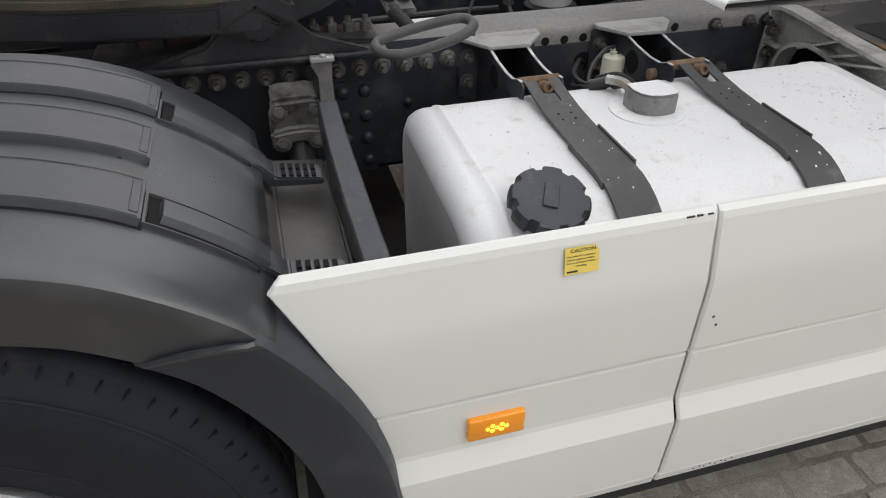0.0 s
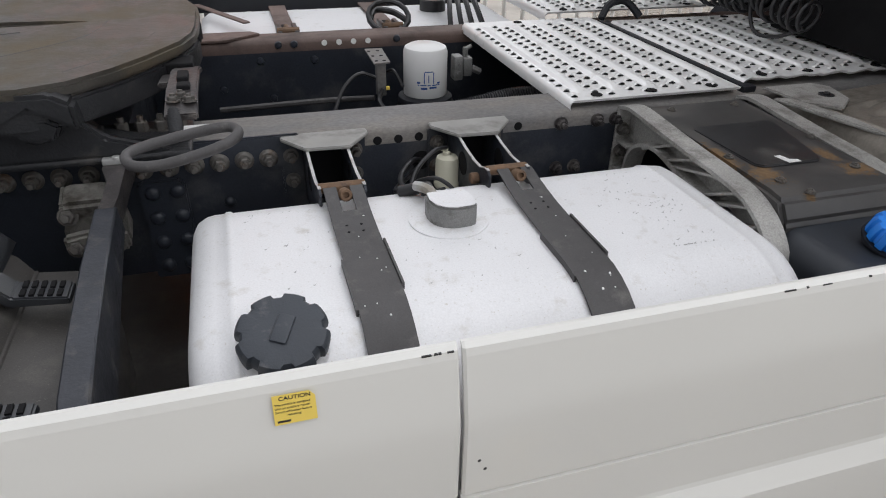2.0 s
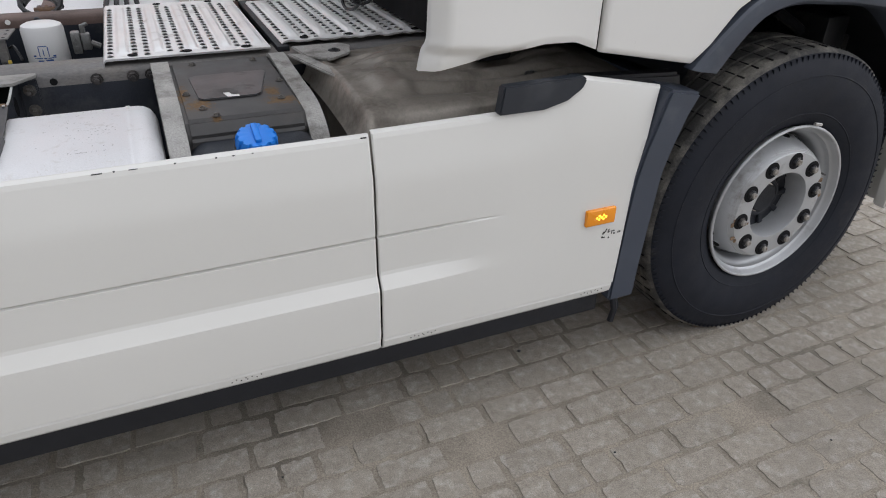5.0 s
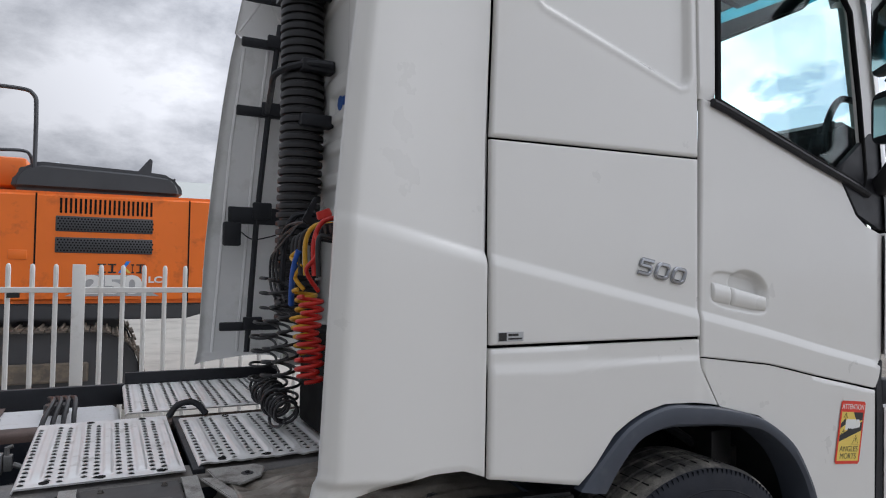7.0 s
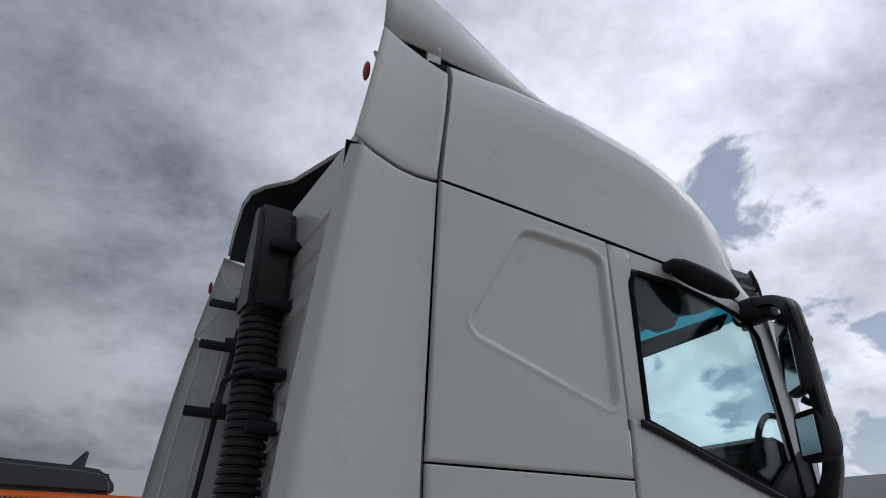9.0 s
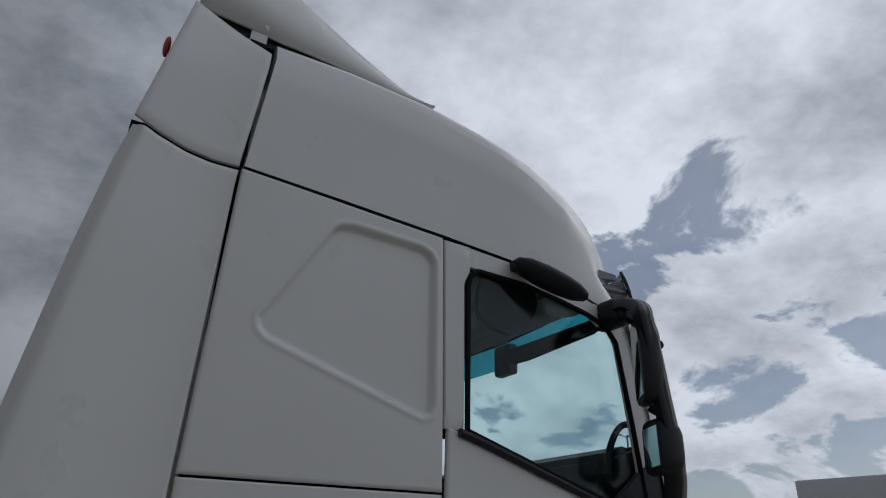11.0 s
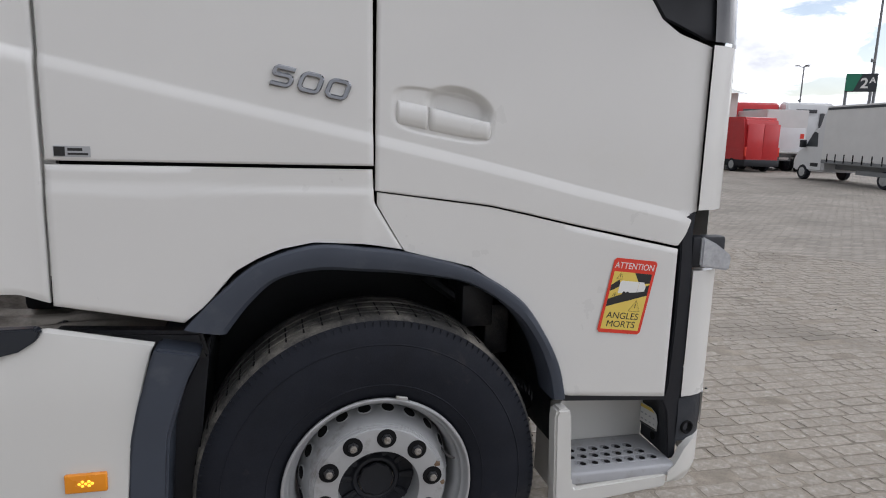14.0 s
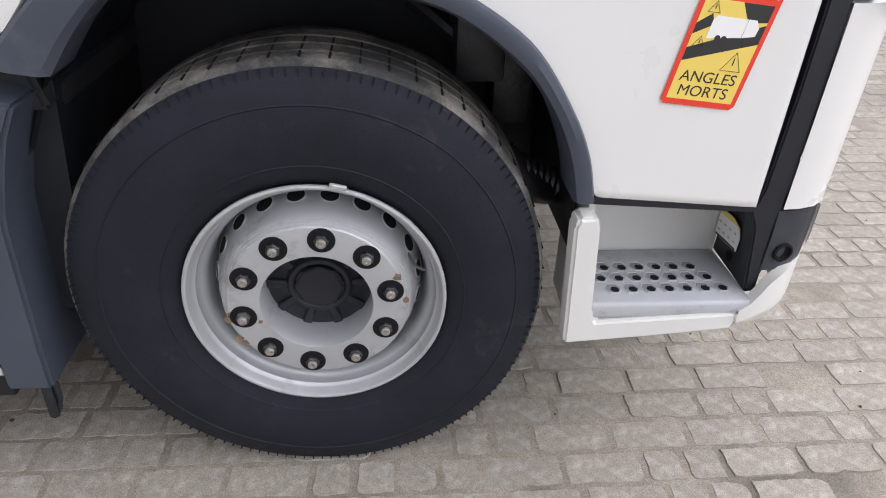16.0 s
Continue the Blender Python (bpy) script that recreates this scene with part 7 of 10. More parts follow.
def cast_arm(x0, w):
    t = thing("cast_bracket", "", "")
    t.parent = truck
    t["label"] = "ribbed cast aluminium bracket between chassis and skirt"
    b = bm_new()
    top = [(0.794, 0.995), (0.74, 1.006), (0.62, 0.998), (0.50, 0.990), (0.36, 0.982), (0.285, 0.965), (0.225, 0.925), (0.190, 0.86), (0.170, 0.70)]
    low = [(0.740, 0.70), (0.735, 0.80), (0.715, 0.91), (0.63, 0.950), (0.52, 0.935), (0.40, 0.915), (0.325, 0.895), (0.285, 0.84), (0.265, 0.70)]
    prism(b, top + low[::-1] + [(0.794, 0.70)], "x", x0 + w * 0.72, x0 + w * 0.84)
    part("arm_web", b, "alu", t, angle=30)
    for path, nm in ((top, "arm_flange"), (low, "lower_flange")):
        b = bm_new()
        c_ = curve_pts([(0, y, z) for y, z in path], 4)
        g_ = []
        for k, p_ in enumerate(c_):
            d = (c_[min(k + 1, len(c_) - 1)] - c_[max(k - 1, 0)]).normalized()
            n = Vector((0, -d.z, d.y)) * 0.0045
            g_.append([b.verts.new((xx, p_.y + sg * n.y, p_.z + sg * n.z)) for xx, sg in ((x0, -1), (x0, 1), (x0 + w, 1), (x0 + w, -1))])
        for p0, p1 in zip(g_, g_[1:]):
            for q in range(4):
                b.faces.new((p0[q], p0[(q + 1) % 4], p1[(q + 1) % 4], p1[q]))
        b.faces.new(g_[0])
        b.faces.new(g_[-1])
        part(nm, b, "alu", t, angle=30)
    ts = np.linspace(0, 1, len(top))
    for k in range(9):
        b = bm_new()
        sa = 0.33 + k * 0.075
        sb = sa + (0.035 if k % 2 else -0.01)
        ends = []
        for src, q in ((top, sa), (low, sb)):
            ends.append((float(np.interp(q, ts, [p_[0] for p_ in src])), float(np.interp(q, ts, [p_[1] for p_ in src]))))
        (ya, za), (yb, zb) = ends
        d = Vector((yb - ya, zb - za)).normalized() * 0.0028
        prism(b, [(ya - d.y, za + d.x), (ya + d.y, za - d.x), (yb + d.y, zb - d.x), (yb - d.y, zb + d.x)], "x", x0 + 0.003, x0 + w * 0.74)
        part("arm_rib", b, "alu", t, angle=30)
    for zz in (0.76, 0.83, 0.905):
        b = bm_new()
        box(b, x0 + 0.003, x0 + w * 0.74, 0.735, 0.792, zz, zz + 0.006, 0.0015)
        part("arm_rib", b, "alu", t, angle=30)
    b = bm_new()
    box(b, x0 - 0.002, x0 + w * 0.8, 0.786, 0.7945, 0.70, 0.996, 0.003)
    part("arm_foot", b, "alu", t, "cast foot on the rail", angle=30)
    for zz in (0.94, 0.88, 0.80):
        b = bm_new()
        hexbolt(b, (x0 + 0.016, 0.786, zz), (0, -1, 0), 0.013, 0.013, True, 0.016)
        part("arm_bolt", b, "bolt", t, angle=30)


cast_arm(-1.958, 0.050)
cast_arm(-1.604, 0.050)
bm = bm_new()
prism(bm, [(0.775, 0.999), (0.775, 0.92), (0.24, 0.90), (0.235, 0.945), (0.262, 0.984), (0.30, 0.990)], "x", -1.907, -1.604, 0.009)
cover = part("battery_cover", bm, "rusty_cover", truck, "dark dusty cover plate with rust patches", angle=35)
bm = bm_new()
prism(bm, [(-1.868, 0.605), (-1.845, 0.622), (-1.648, 0.622), (-1.640, 0.605), (-1.690, 0.400), (-1.705, 0.385), (-1.845, 0.385), (-1.860, 0.40)], "z", 0.990, 0.9975, 0.003)
part("raised_panel", bm, "panel_cover", cover, "smoother raised panel of the cover")
bm = bm_new()
prism(bm, [(-1.791, 0.424), (-1.775, 0.424), (-1.770, 0.402), (-1.752, 0.397), (-1.752, 0.385), (-1.783, 0.386)], "z", 0.9975, 0.9983)
part("paper_label", bm, "label_w", cover, "torn white paper label", smooth=False)
for x, y in ((-1.842, 0.734), (-1.657, 0.732), (-1.622, 0.50), (-1.648, 0.345), (-1.885, 0.45), (-1.855, 0.326), (-1.828, 0.272)):
    zz = float(np.interp(y, [0.26, 0.30, 0.80], [0.986, 0.991, 1.0]))
    bm = bm_new()
    hexbolt(bm, (x, y, zz), (0, 0, 1), 0.008, 0.005, True, 0.004)
    part("cover_screw", bm, "bolt", cover, "dull cover screw", angle=30)
urea = thing("reductant_tank", "", "")
urea.parent = truck
urea["label"] = "dark grey plastic reductant tank with a blue cap"
bm = bm_new()
box(bm, -1.912, -1.590, 0.05, 0.56, 0.45, 0.935, 0.05, 5)
part("urea_body", bm, "grey_plastic", urea, "dark grey moulded tank", angle=60)
bm = bm_new()
uc, ua = Vector((-1.757, 0.135, 0.930)), Vector((0, -0.30, 0.95)).normalized()
lathe(bm, [(0.044, -0.01), (0.044, 0.012), (0.054, 0.014), (0.054, 0.019)], uc, ua, 24)
part("urea_neck", bm, "black", urea, "black filler neck")
bm = bm_new()
q = ua.to_track_quat("Z", "Y").to_matrix()
rings = []
for rr, hh in ((0.046, 0.018), (0.051, 0.022), (0.050, 0.046), (0.045, 0.055), (0.034, 0.057), (0.0, 0.057)):
    rings.append([bm.verts.new(uc + q @ Vector(((rr - (0.005 * smooth01((math.cos(12 * 2 * math.pi * i / 96)) / 0.5) if rr > 0.03 else 0)) * math.cos(2 * math.pi * i / 96), (rr - (0.005 * smooth01((math.cos(12 * 2 * math.pi * i / 96)) / 0.5) if rr > 0.03 else 0)) * math.sin(2 * math.pi * i / 96), hh))) for i in range(96)])
for a, b in zip(rings, rings[1:]):
    for i in range(96):
        bm.faces.new((a[i], a[(i + 1) % 96], b[(i + 1) % 96], b[i]))
box(bm, -0.008, 0.008, -0.034, 0.034, 0.054, 0.066, 0.003, 2, Matrix.Translation(uc) @ q.to_4x4())
part("urea_cap", bm, "blue_cap", urea, "bright blue screw cap", angle=40)

# heat shield over the exhaust box
bm = bm_new()
nx, ny = 84, 70
g = []
for i in range(nx + 1):
    row = []
    for j in range(ny + 1):
        u, v = i / nx, j / ny
        x = -1.50 + 0.88 * u - 0.02 * (1 - v)
        y = 0.075 + 0.70 * v - 0.05 * smooth01((0.12 - u) / 0.12) * (1 - v)
        z = 1.000 + 0.018 * math.sin(math.pi * v) + 0.008 * math.sin(u * 9) * math.sin(v * 5)
        for cx_, cy_, sx, sy, h in ((-1.25, 0.50, 0.10, 0.10, 0.018), (-1.05, 0.30, 0.22, 0.03, 0.018), (-1.05, 0.55, 0.22, 0.03, 0.018), (-1.38, 0.58, 0.06, 0.05, -0.016), (-0.8, 0.42, 0.1, 0.16, 0.015), (-1.36, 0.30, 0.05, 0.10, 0.014), (-1.20, 0.20, 0.14, 0.02, -0.012)):
            z += h * smooth01(1.4 - max(abs(x - cx_) / sx, abs(y - cy_) / sy))
        for yy, w_, h in ((0.24, 0.012, 0.010), (0.40, 0.010, 0.011), (0.47, 0.012, 0.009), (0.63, 0.010, 0.011)):
            z += h * smooth01(1.5 - abs(y + 0.05 * (x + 1.1) - yy) / w_) * smooth01((x + 1.36) / 0.05) * smooth01((-0.70 - x) / 0.05)
        z += 0.006 * smooth01(1.4 - abs(math.hypot(x + 1.30, (y - 0.56) * 1.5) - 0.085) / 0.014)
        z -= 0.10 * smooth01((0.06 - v) / 0.06) + 0.08 * smooth01((0.05 - u) / 0.05)
        row.append(bm.verts.new((x, y, z)))
    g.append(row)
for i in range(nx):
    for j in range(ny):
        bm.faces.new((g[i][j], g[i + 1][j], g[i + 1][j + 1], g[i][j + 1]))
shield = part("heat_shield", bm, "shield", truck, "dirty dented metal heat shield over the exhaust box", angle=60)
for x, y in ((-1.30, 0.33), (-0.95, 0.68), (-1.40, 0.70), (-0.92, 0.25)):
    bm = bm_new()
    lathe(bm, [(0.022, 1.010), (0.020, 1.018), (0.010, 1.018)], (x, y, 0), (0, 0, 1), 16)
    hexbolt(bm, (x, y, 1.016), (0, 0, 1), 0.008, 0.006, False, 0)
    part("shield_screw", bm, "iron", shield, angle=30)
bm = bm_new()
prism(bm, [(-1.52, 0.80), (-1.50, 0.66), (-1.44, 0.60), (-1.36, 0.66), (-1.33, 0.76), (-1.36, 0.80)], "z", 1.008, 1.016, 0.003)
prism(bm, [(-1.55, 0.72), (-1.50, 0.70), (-1.43, 0.40), (-1.46, 0.38)], "z", 1.004, 1.014, 0.003)
part("shield_bracket", bm, "alu", truck, "bare aluminium shield bracket", angle=30)
bm = bm_new()
box(bm, -1.49, -0.64, 0.09, 0.74, 0.40, 0.93, 0.03)
part("exhaust_box", bm, "shield", truck, "dark exhaust box below the heat shield")
bm = bm_new()
prism(bm, [(-1.165, 0.998), (-1.155, 1.072), (-0.92, 1.078), (-0.905, 1.068), (-0.915, 1.045), (-0.96, 1.015), (-1.03, 0.998)], "y", -0.012, 0.020, 0.004)
part("skirt_flap", bm, "grey_plastic", truck, "dark rubber filler flap on the skirt", angle=30)
bm = bm_new()
box(bm, -0.95, -0.5, 0.12, 0.80, 0.93, 1.0, 0.02)
prism(bm, [(-0.90, 1.05), (-0.52, 1.03), (-0.50, 0.95), (-0.90, 0.95)], "y", 0.06, 0.12, 0.01)
part("arch_bracket", bm, "iron", truck, "dark bracket behind the wheel arch")

# ---- walkway plates


def walkway(name, x0, x1, y0, y1, z, torn=0.0):
    """A thin aluminium plate with long pressed ribs and rows of raised-edge holes between them."""
    t = thing(name, "", "")
    t.parent = truck
    t["label"] = "perforated aluminium walkway plate with pressed ribs and worn edges"
    ribs = [x0 + 0.058 + 0.104 * k for k in range(int((x1 - x0 - 0.05) / 0.104) + 1)]

    def height(x, y):
        ends = smooth01((y - y0 - 0.055) / 0.03) * smooth01((y1 - 0.05 - y) / 0.03)
        h = sum(0.0085 * smooth01((0.0175 - abs(x - r)) / 0.008) for r in ribs) * ends
        rip = torn * (math.sin(x * 61) + 0.6 * math.sin(x * 137 + 1)) * smooth01((y0 + 0.045 - y) / 0.04)
        return z + h + rip - 0.010 * smooth01((x0 + 0.008 - x) / 0.008)

    nx_ = int((x1 - x0) / 0.0042)
    ys_ = [y0, y0 + 0.012, y0 + 0.03, y0 + 0.05, y0 + 0.06, y0 + 0.075, y0 + 0.09] + [y0 + 0.09 + (y1 - y0 - 0.15) * k / 8 for k in range(1, 9)] + [y1 - 0.045, y1 - 0.03, y1]
    b = bm_new()
    g_ = []
    for i in range(nx_ + 1):
        x = x0 + (x1 - x0) * i / nx_
        rag = torn * 1.6 * (math.sin(x * 83) + math.sin(x * 47 + 2))
        g_.append([b.verts.new((x, y + (rag if k == 0 else 0), height(x, y))) for k, y in enumerate(ys_)])
    for i in range(nx_):
        for j in range(len(ys_) - 1):
            b.faces.new((g_[i][j], g_[i + 1][j], g_[i + 1][j + 1], g_[i][j + 1]))
    for edge, d in (([g_[i][0] for i in range(nx_ + 1)], Vector((0, 0.003, -0.007))), (g_[0], Vector((0.002, 0, -0.024)))):
        low = [b.verts.new(v.co + d) for v in edge]
        for k in range(len(edge) - 1):
            b.faces.new((edge[k], edge[k + 1], low[k + 1], low[k]))
    part("plate_sheet", b, "plate", t, angle=50)
    holes, rims = bm_new(), bm_new()
    cols = [x0 + 0.022] + [r + d for r in ribs for d in (0.034, 0.070) if r + d < x1 - 0.012]
    for i, x in enumerate(cols):
        n = int((y1 - y0 - 0.05) / 0.046)
        for j in range(n):
            y = y0 + 0.030 + 0.046 * (j + (0.5 if i % 2 else 0))
            zz = height(x, y)
            wide = 0.0092
            # a raised pale collar round the dark opening
            hump = [[rims.verts.new((x + wide * 1.15 * q, y + 0.012 * v, zz + 0.0065 * (1 - q * q) * (1 - v * v) ** 0.5)) for v in (-0.2, 0.25, 0.7, 1.0)] for q in (-1, -0.6, 0, 0.6, 1)]
            for h0, h1 in zip(hump, hump[1:]):
                for k in range(3):
                    rims.faces.new((h0[k], h1[k], h1[k + 1], h0[k + 1]))
            holes.faces.new([holes.verts.new((x + wide * math.cos(q), y - 0.004 + 0.0056 * math.sin(q), zz + 0.0013)) for q in [2 * math.pi * k / 12 for k in range(12)]])
    for x, y in ((x0 + 0.085, y0 + 0.028), (x0 + 0.245, y0 + 0.028), (x1 - 0.075, y0 + 0.028), (x0 + 0.2, y1 - 0.03), (x1 - 0.1, y1 - 0.03)):
        lathe(holes, [(0.015, 0), (0.015, 0.002)], (x, y, z + 0.001), (0, 0, 1), 16)
    h_ = part("plate_hole", holes, "gap", t, "dark openings of the plate", smooth=False)
    r_ = part("louvre", rims, "plate", t, "pressed pale collars", angle=60)
    h_["kind"] = r_["kind"] = "stuff"
    return t


walkway("walkway_plate", -2.088, -1.585, 0.805, 1.68, 1.018)
walkway("walkway_plate", -1.540, -0.97, 0.858, 1.60, 1.020, 0.0018)
walkway("walkway_plate", -1.752, -1.05, 1.71, 2.50, 1.036)
bm = bm_new()
box(bm, -1.56, -1.52, 0.82, 1.66, 0.99, 1.012, 0.003)
tube(bm, curve_pts([(-1.58, 1.60, 1.03), (-1.54, 1.62, 1.075), (-1.47, 1.63, 1.08), (-1.42, 1.60, 1.03)], 6), 0.014, 8)
part("plate_spacer", bm, "black", truck, "black rubber strip between the plates")
bm = bm_new()
box(bm, -1.74, -0.9, 2.47, 2.50, 0.95, 1.10, 0.004)
box(bm, -4.0, -1.74, 2.46, 2.50, 0.93, 1.04, 0.004)
part("far_skirt_edge", bm, "black", truck, "black top edge of the far skirt")
bm = bm_new()
prev = None
for x, ins in ((-3.0, 0.06), (-2.99, 0.02), (-2.96, 0.0), (-1.80, 0.0), (-1.77, 0.02), (-1.76, 0.06)):
    ring = [bm.verts.new((x, 2.5 - y, z)) for y, z in tank_outline(ins, 0.04, 0.66)]
    if prev:
        for j in range(len(ring)):
            bm.faces.new((prev[j], prev[(j + 1) % len(ring)], ring[(j + 1) % len(ring)], ring[j]))
    else:
        bm.faces.new(ring)
    prev = ring
bm.faces.new(prev)
far_tank = part("far_fuel_tank", bm, "tank", truck, "white fuel tank on the far side", angle=50)
for x in (-2.722, -2.345):
    bm = bm_new()
    prism(bm, [(x, 1.92), (x + 0.066, 1.92), (x + 0.066, 2.35), (x, 2.35)], "z", 0.966, 0.972)
    fs_ = part("far_strap", bm, "rail_brown", far_tank, "rust-brown strap of the far tank", angle=30)
    bm = bm_new()
    box(bm, x - 0.004, x + 0.012, 1.79, 1.93, 0.955, 0.992, 0.003)
    box(bm, x + 0.054, x + 0.070, 1.79, 1.93, 0.955, 0.992, 0.003)
    part("clasp_cheek", bm, "arm_steel", fs_, "dark steel clasp", angle=30)
    bm = bm_new()
    cyl(bm, (x - 0.006, 1.815, 0.990), (x + 0.072, 1.815, 0.990), 0.012, n=10)
    cyl(bm, (x + 0.033, 1.84, 0.985), (x + 0.033, 1.90, 0.985), 0.010, n=10)
    part("clasp_pin", bm, "rusty_pin", fs_, "brown clasp pin", angle=30)
    bm = bm_new()
    prism(bm, [(x + 0.020, 1.93), (x + 0.046, 1.93), (x + 0.046, 1.99), (x + 0.020, 1.99)], "z", 0.972, 0.9735)
    part("strap_slot", bm, "gap", fs_, smooth=False)
# flat brown stay and corner gusset at the far rail
bm = bm_new()
m = Matrix.Translation((-2.915, 2.09, 1.002)) @ Matrix.Rotation(math.atan2(-0.347, 0.177), 4, "Z")
box(bm, -0.20, 0.20, -0.014, 0.014, -0.003, 0.003, 0.002, 1, m)
part("flat_stay", bm, "rail_brown", truck, "flat brown steel stay")
bm = bm_new()
prism(bm, [(-3.10, 1.662), (-2.90, 1.662), (-2.79, 1.74), (-2.82, 1.775), (-3.10, 1.775)], "z", 0.9955, 1.0035, 0.002)
part("rail_gusset", bm, "rail_brown", truck, "brown gusset plate on the far rail")
bm = bm_new()
lathe(bm, [(0.055, 0.955), (0.055, 1.0), (0.05, 1.005)], (-2.05, 2.2, 0), (0, 0, 1), 24)
part("far_tank_cap", bm, "hose", far_tank, "black cap of the far tank")
bm = bm_new()
for k in range(4):
    tube(bm, curve_pts([(-2.08 + 0.03 * k, 2.18, 1.04), (-2.05 + 0.03 * k, 2.0, 1.06), (-2.08 + 0.04 * k, 1.85, 1.0), (-2.1 + 0.05 * k, 1.75, 0.9)], 6), 0.011, 6)
part("far_tank_hose", bm, "hose", far_tank, "black cap and hoses of the far tank")
bm = bm_new()
tube(bm, [(-2.323 + 0.075 * math.cos(0.42 * k), 1.83 + 0.05 * math.sin(0.42 * k), 1.02 + 0.045 * math.sin(0.42 * k)) for k in range(16)], 0.010, 8)
tube(bm, curve_pts([(-2.39, 1.84, 1.01), (-2.36, 1.90, 1.03), (-2.29, 1.90, 1.02), (-2.25, 1.82, 1.0)], 8), 0.012, 8)
part("far_hose", bm, "hose", truck, "black air hose on the far side")

# ---- between the rails: filter, valve block, cable runs
filt = thing("oil_filter", "", "")
filt.parent = truck
bm = bm_new()
lathe(bm, [(0.068, 0.86), (0.071, 0.865), (0.071, 0.998), (0.066, 1.012), (0.052, 1.019), (0.0, 1.021)], (-2.296, 1.42, 0), (0, 0, 1), 36, close=False)
part("canister", bm, "filter", filt, "white spin-on filter canister")
bm = bm_new()
lathe(bm, [(0.088, 0.82), (0.093, 0.83), (0.088, 0.855), (0.07, 0.862)], (-2.296, 1.42, 0), (0, 0, 1), 32)
for k in range(8):
    box(bm, 0.07, 0.095, -0.012, 0.012, 0.805, 0.83, 0.004, 1, Matrix.Translation((-2.296, 1.42, 0)) @ Matrix.Rotation(k * math.pi / 4, 4, "Z"))
part("filter_head", bm, "black", filt)
bm = bm_new()
for x0, z0, w, h in ((-2.335, 0.905, 0.072, 0.0035), (-2.302, 0.915, 0.003, 0.024), (-2.316, 0.912, 0.003, 0.036), (-2.286, 0.912, 0.003, 0.036), (-2.314, 0.948, 0.028, 0.003), (-2.325, 0.893, 0.020, 0.007), (-2.298, 0.896, 0.024, 0.006), (-2.338, 0.912, 0.010, 0.006), (-2.272, 0.910, 0.010, 0.006)):
    a0 = -1.62 + (x0 + 2.296) / 0.071
    rows_ = []
    for i in range(5):
        a = a0 + w / 0.071 * i / 4
        rows_.append([bm.verts.new((-2.296 + 0.0714 * math.cos(a), 1.42 + 0.0714 * math.sin(a), zz)) for zz in (z0, z0 + h)])
    for a, b in zip(rows_, rows_[1:]):
        bm.faces.new((a[0], b[0], b[1], a[1]))
part("filter_print", bm, "label_b", filt, "blue print on the filter", smooth=False)
bm = bm_new()
box(bm, -2.208, -2.178, 1.385, 1.43, 0.905, 0.982, 0.004)
box(bm, -2.176, -2.145, 1.39, 1.425, 0.915, 0.975, 0.005)
for q in (0.93, 0.955):
    cyl(bm, (-2.193, 1.385, q), (-2.193, 1.378, q), 0.006, n=8)
cyl(bm, (-2.165, 1.41, 0.975), (-2.165, 1.41, 1.005), 0.009, n=8)
cyl(bm, (-2.165, 1.41, 1.0), (-2.145, 1.41, 1.008), 0.007, n=8)
cyl(bm, (-2.145, 1.40, 0.94), (-2.115, 1.40, 0.925), 0.011, n=8)
part("valve_block", bm, "tank_cover", truck, "small dirty valve block")
bm = bm_new()
prism(bm, [(-2.462, 1.585), (-2.404, 1.582), (-2.413, 1.412), (-2.466, 1.403)], "z", 0.967, 0.972)
box(bm, -2.455, -2.425, 1.42, 1.45, 0.86, 0.967, 0.004)
tab_ = part("perforated_tab", bm, "frame_top", truck, "perforated mounting tab", angle=30)
for x, y in ((-2.455, 1.55), (-2.425, 1.55), (-2.453, 1.49), (-2.426, 1.49), (-2.453, 1.43), (-2.428, 1.43)):
    bm = bm_new()
    lathe(bm, [(0.006, 0), (0.006, 0.001)], (x, y, 0.972), (0, 0, 1), 10)
    part("tab_hole", bm, "gap", tab_, smooth=False)
for pts_, r_, c_ in (([(-2.43, 1.44, 0.90), (-2.50, 1.45, 0.93), (-2.56, 1.42, 0.90), (-2.60, 1.38, 0.84)], 0.006, "hose"), ([(-2.44, 1.42, 0.88), (-2.46, 1.36, 0.86), (-2.42, 1.32, 0.82), (-2.34, 1.28, 0.80)], 0.008, "hose"), ([(-2.42, 1.45, 0.93), (-2.40, 1.42, 0.94), (-2.38, 1.38, 0.90)], 0.005, "hose"), ([(-3.05, 1.35, 0.82), (-2.75, 1.34, 0.835), (-2.5, 1.30, 0.83)], 0.007, "hose"), ([(-2.95, 1.58, 0.80), (-2.6, 1.57, 0.81), (-2.45, 1.5, 0.83)], 0.010, "strap")):
    bm = bm_new()
    tube(bm, curve_pts(pts_, 8), r_, 7)
    part("cable", bm, c_, truck, "black cable between the rails")
for x, y, z in ((-2.33, 1.26, 0.815), (-2.43, 1.40, 0.885)):
    bm = bm_new()
    box(bm, x, x + 0.012, y, y + 0.008, z, z + 0.012, 0.002)
    part("cable_clip", bm, "label_y", truck, "small yellow cable clip")
random.seed(11)
for k in range(9):
    bm = bm_new()
    y = 0.92 + 0.07 * k
    z = 0.73 + 0.06 * random.random()
    tube(bm, curve_pts([(-3.1, y, z), (-2.7, y + 0.05 * random.random(), z + 0.04), (-2.35, y - 0.04, z + 0.03), (-2.0, y + 0.04, z + 0.05), (-1.3, y, z + 0.06)], 8), 0.005 + 0.006 * random.random(), 6)
    part("chassis_hose", bm, "hose", truck, "black hoses and cables between the chassis rails")
bm = bm_new()
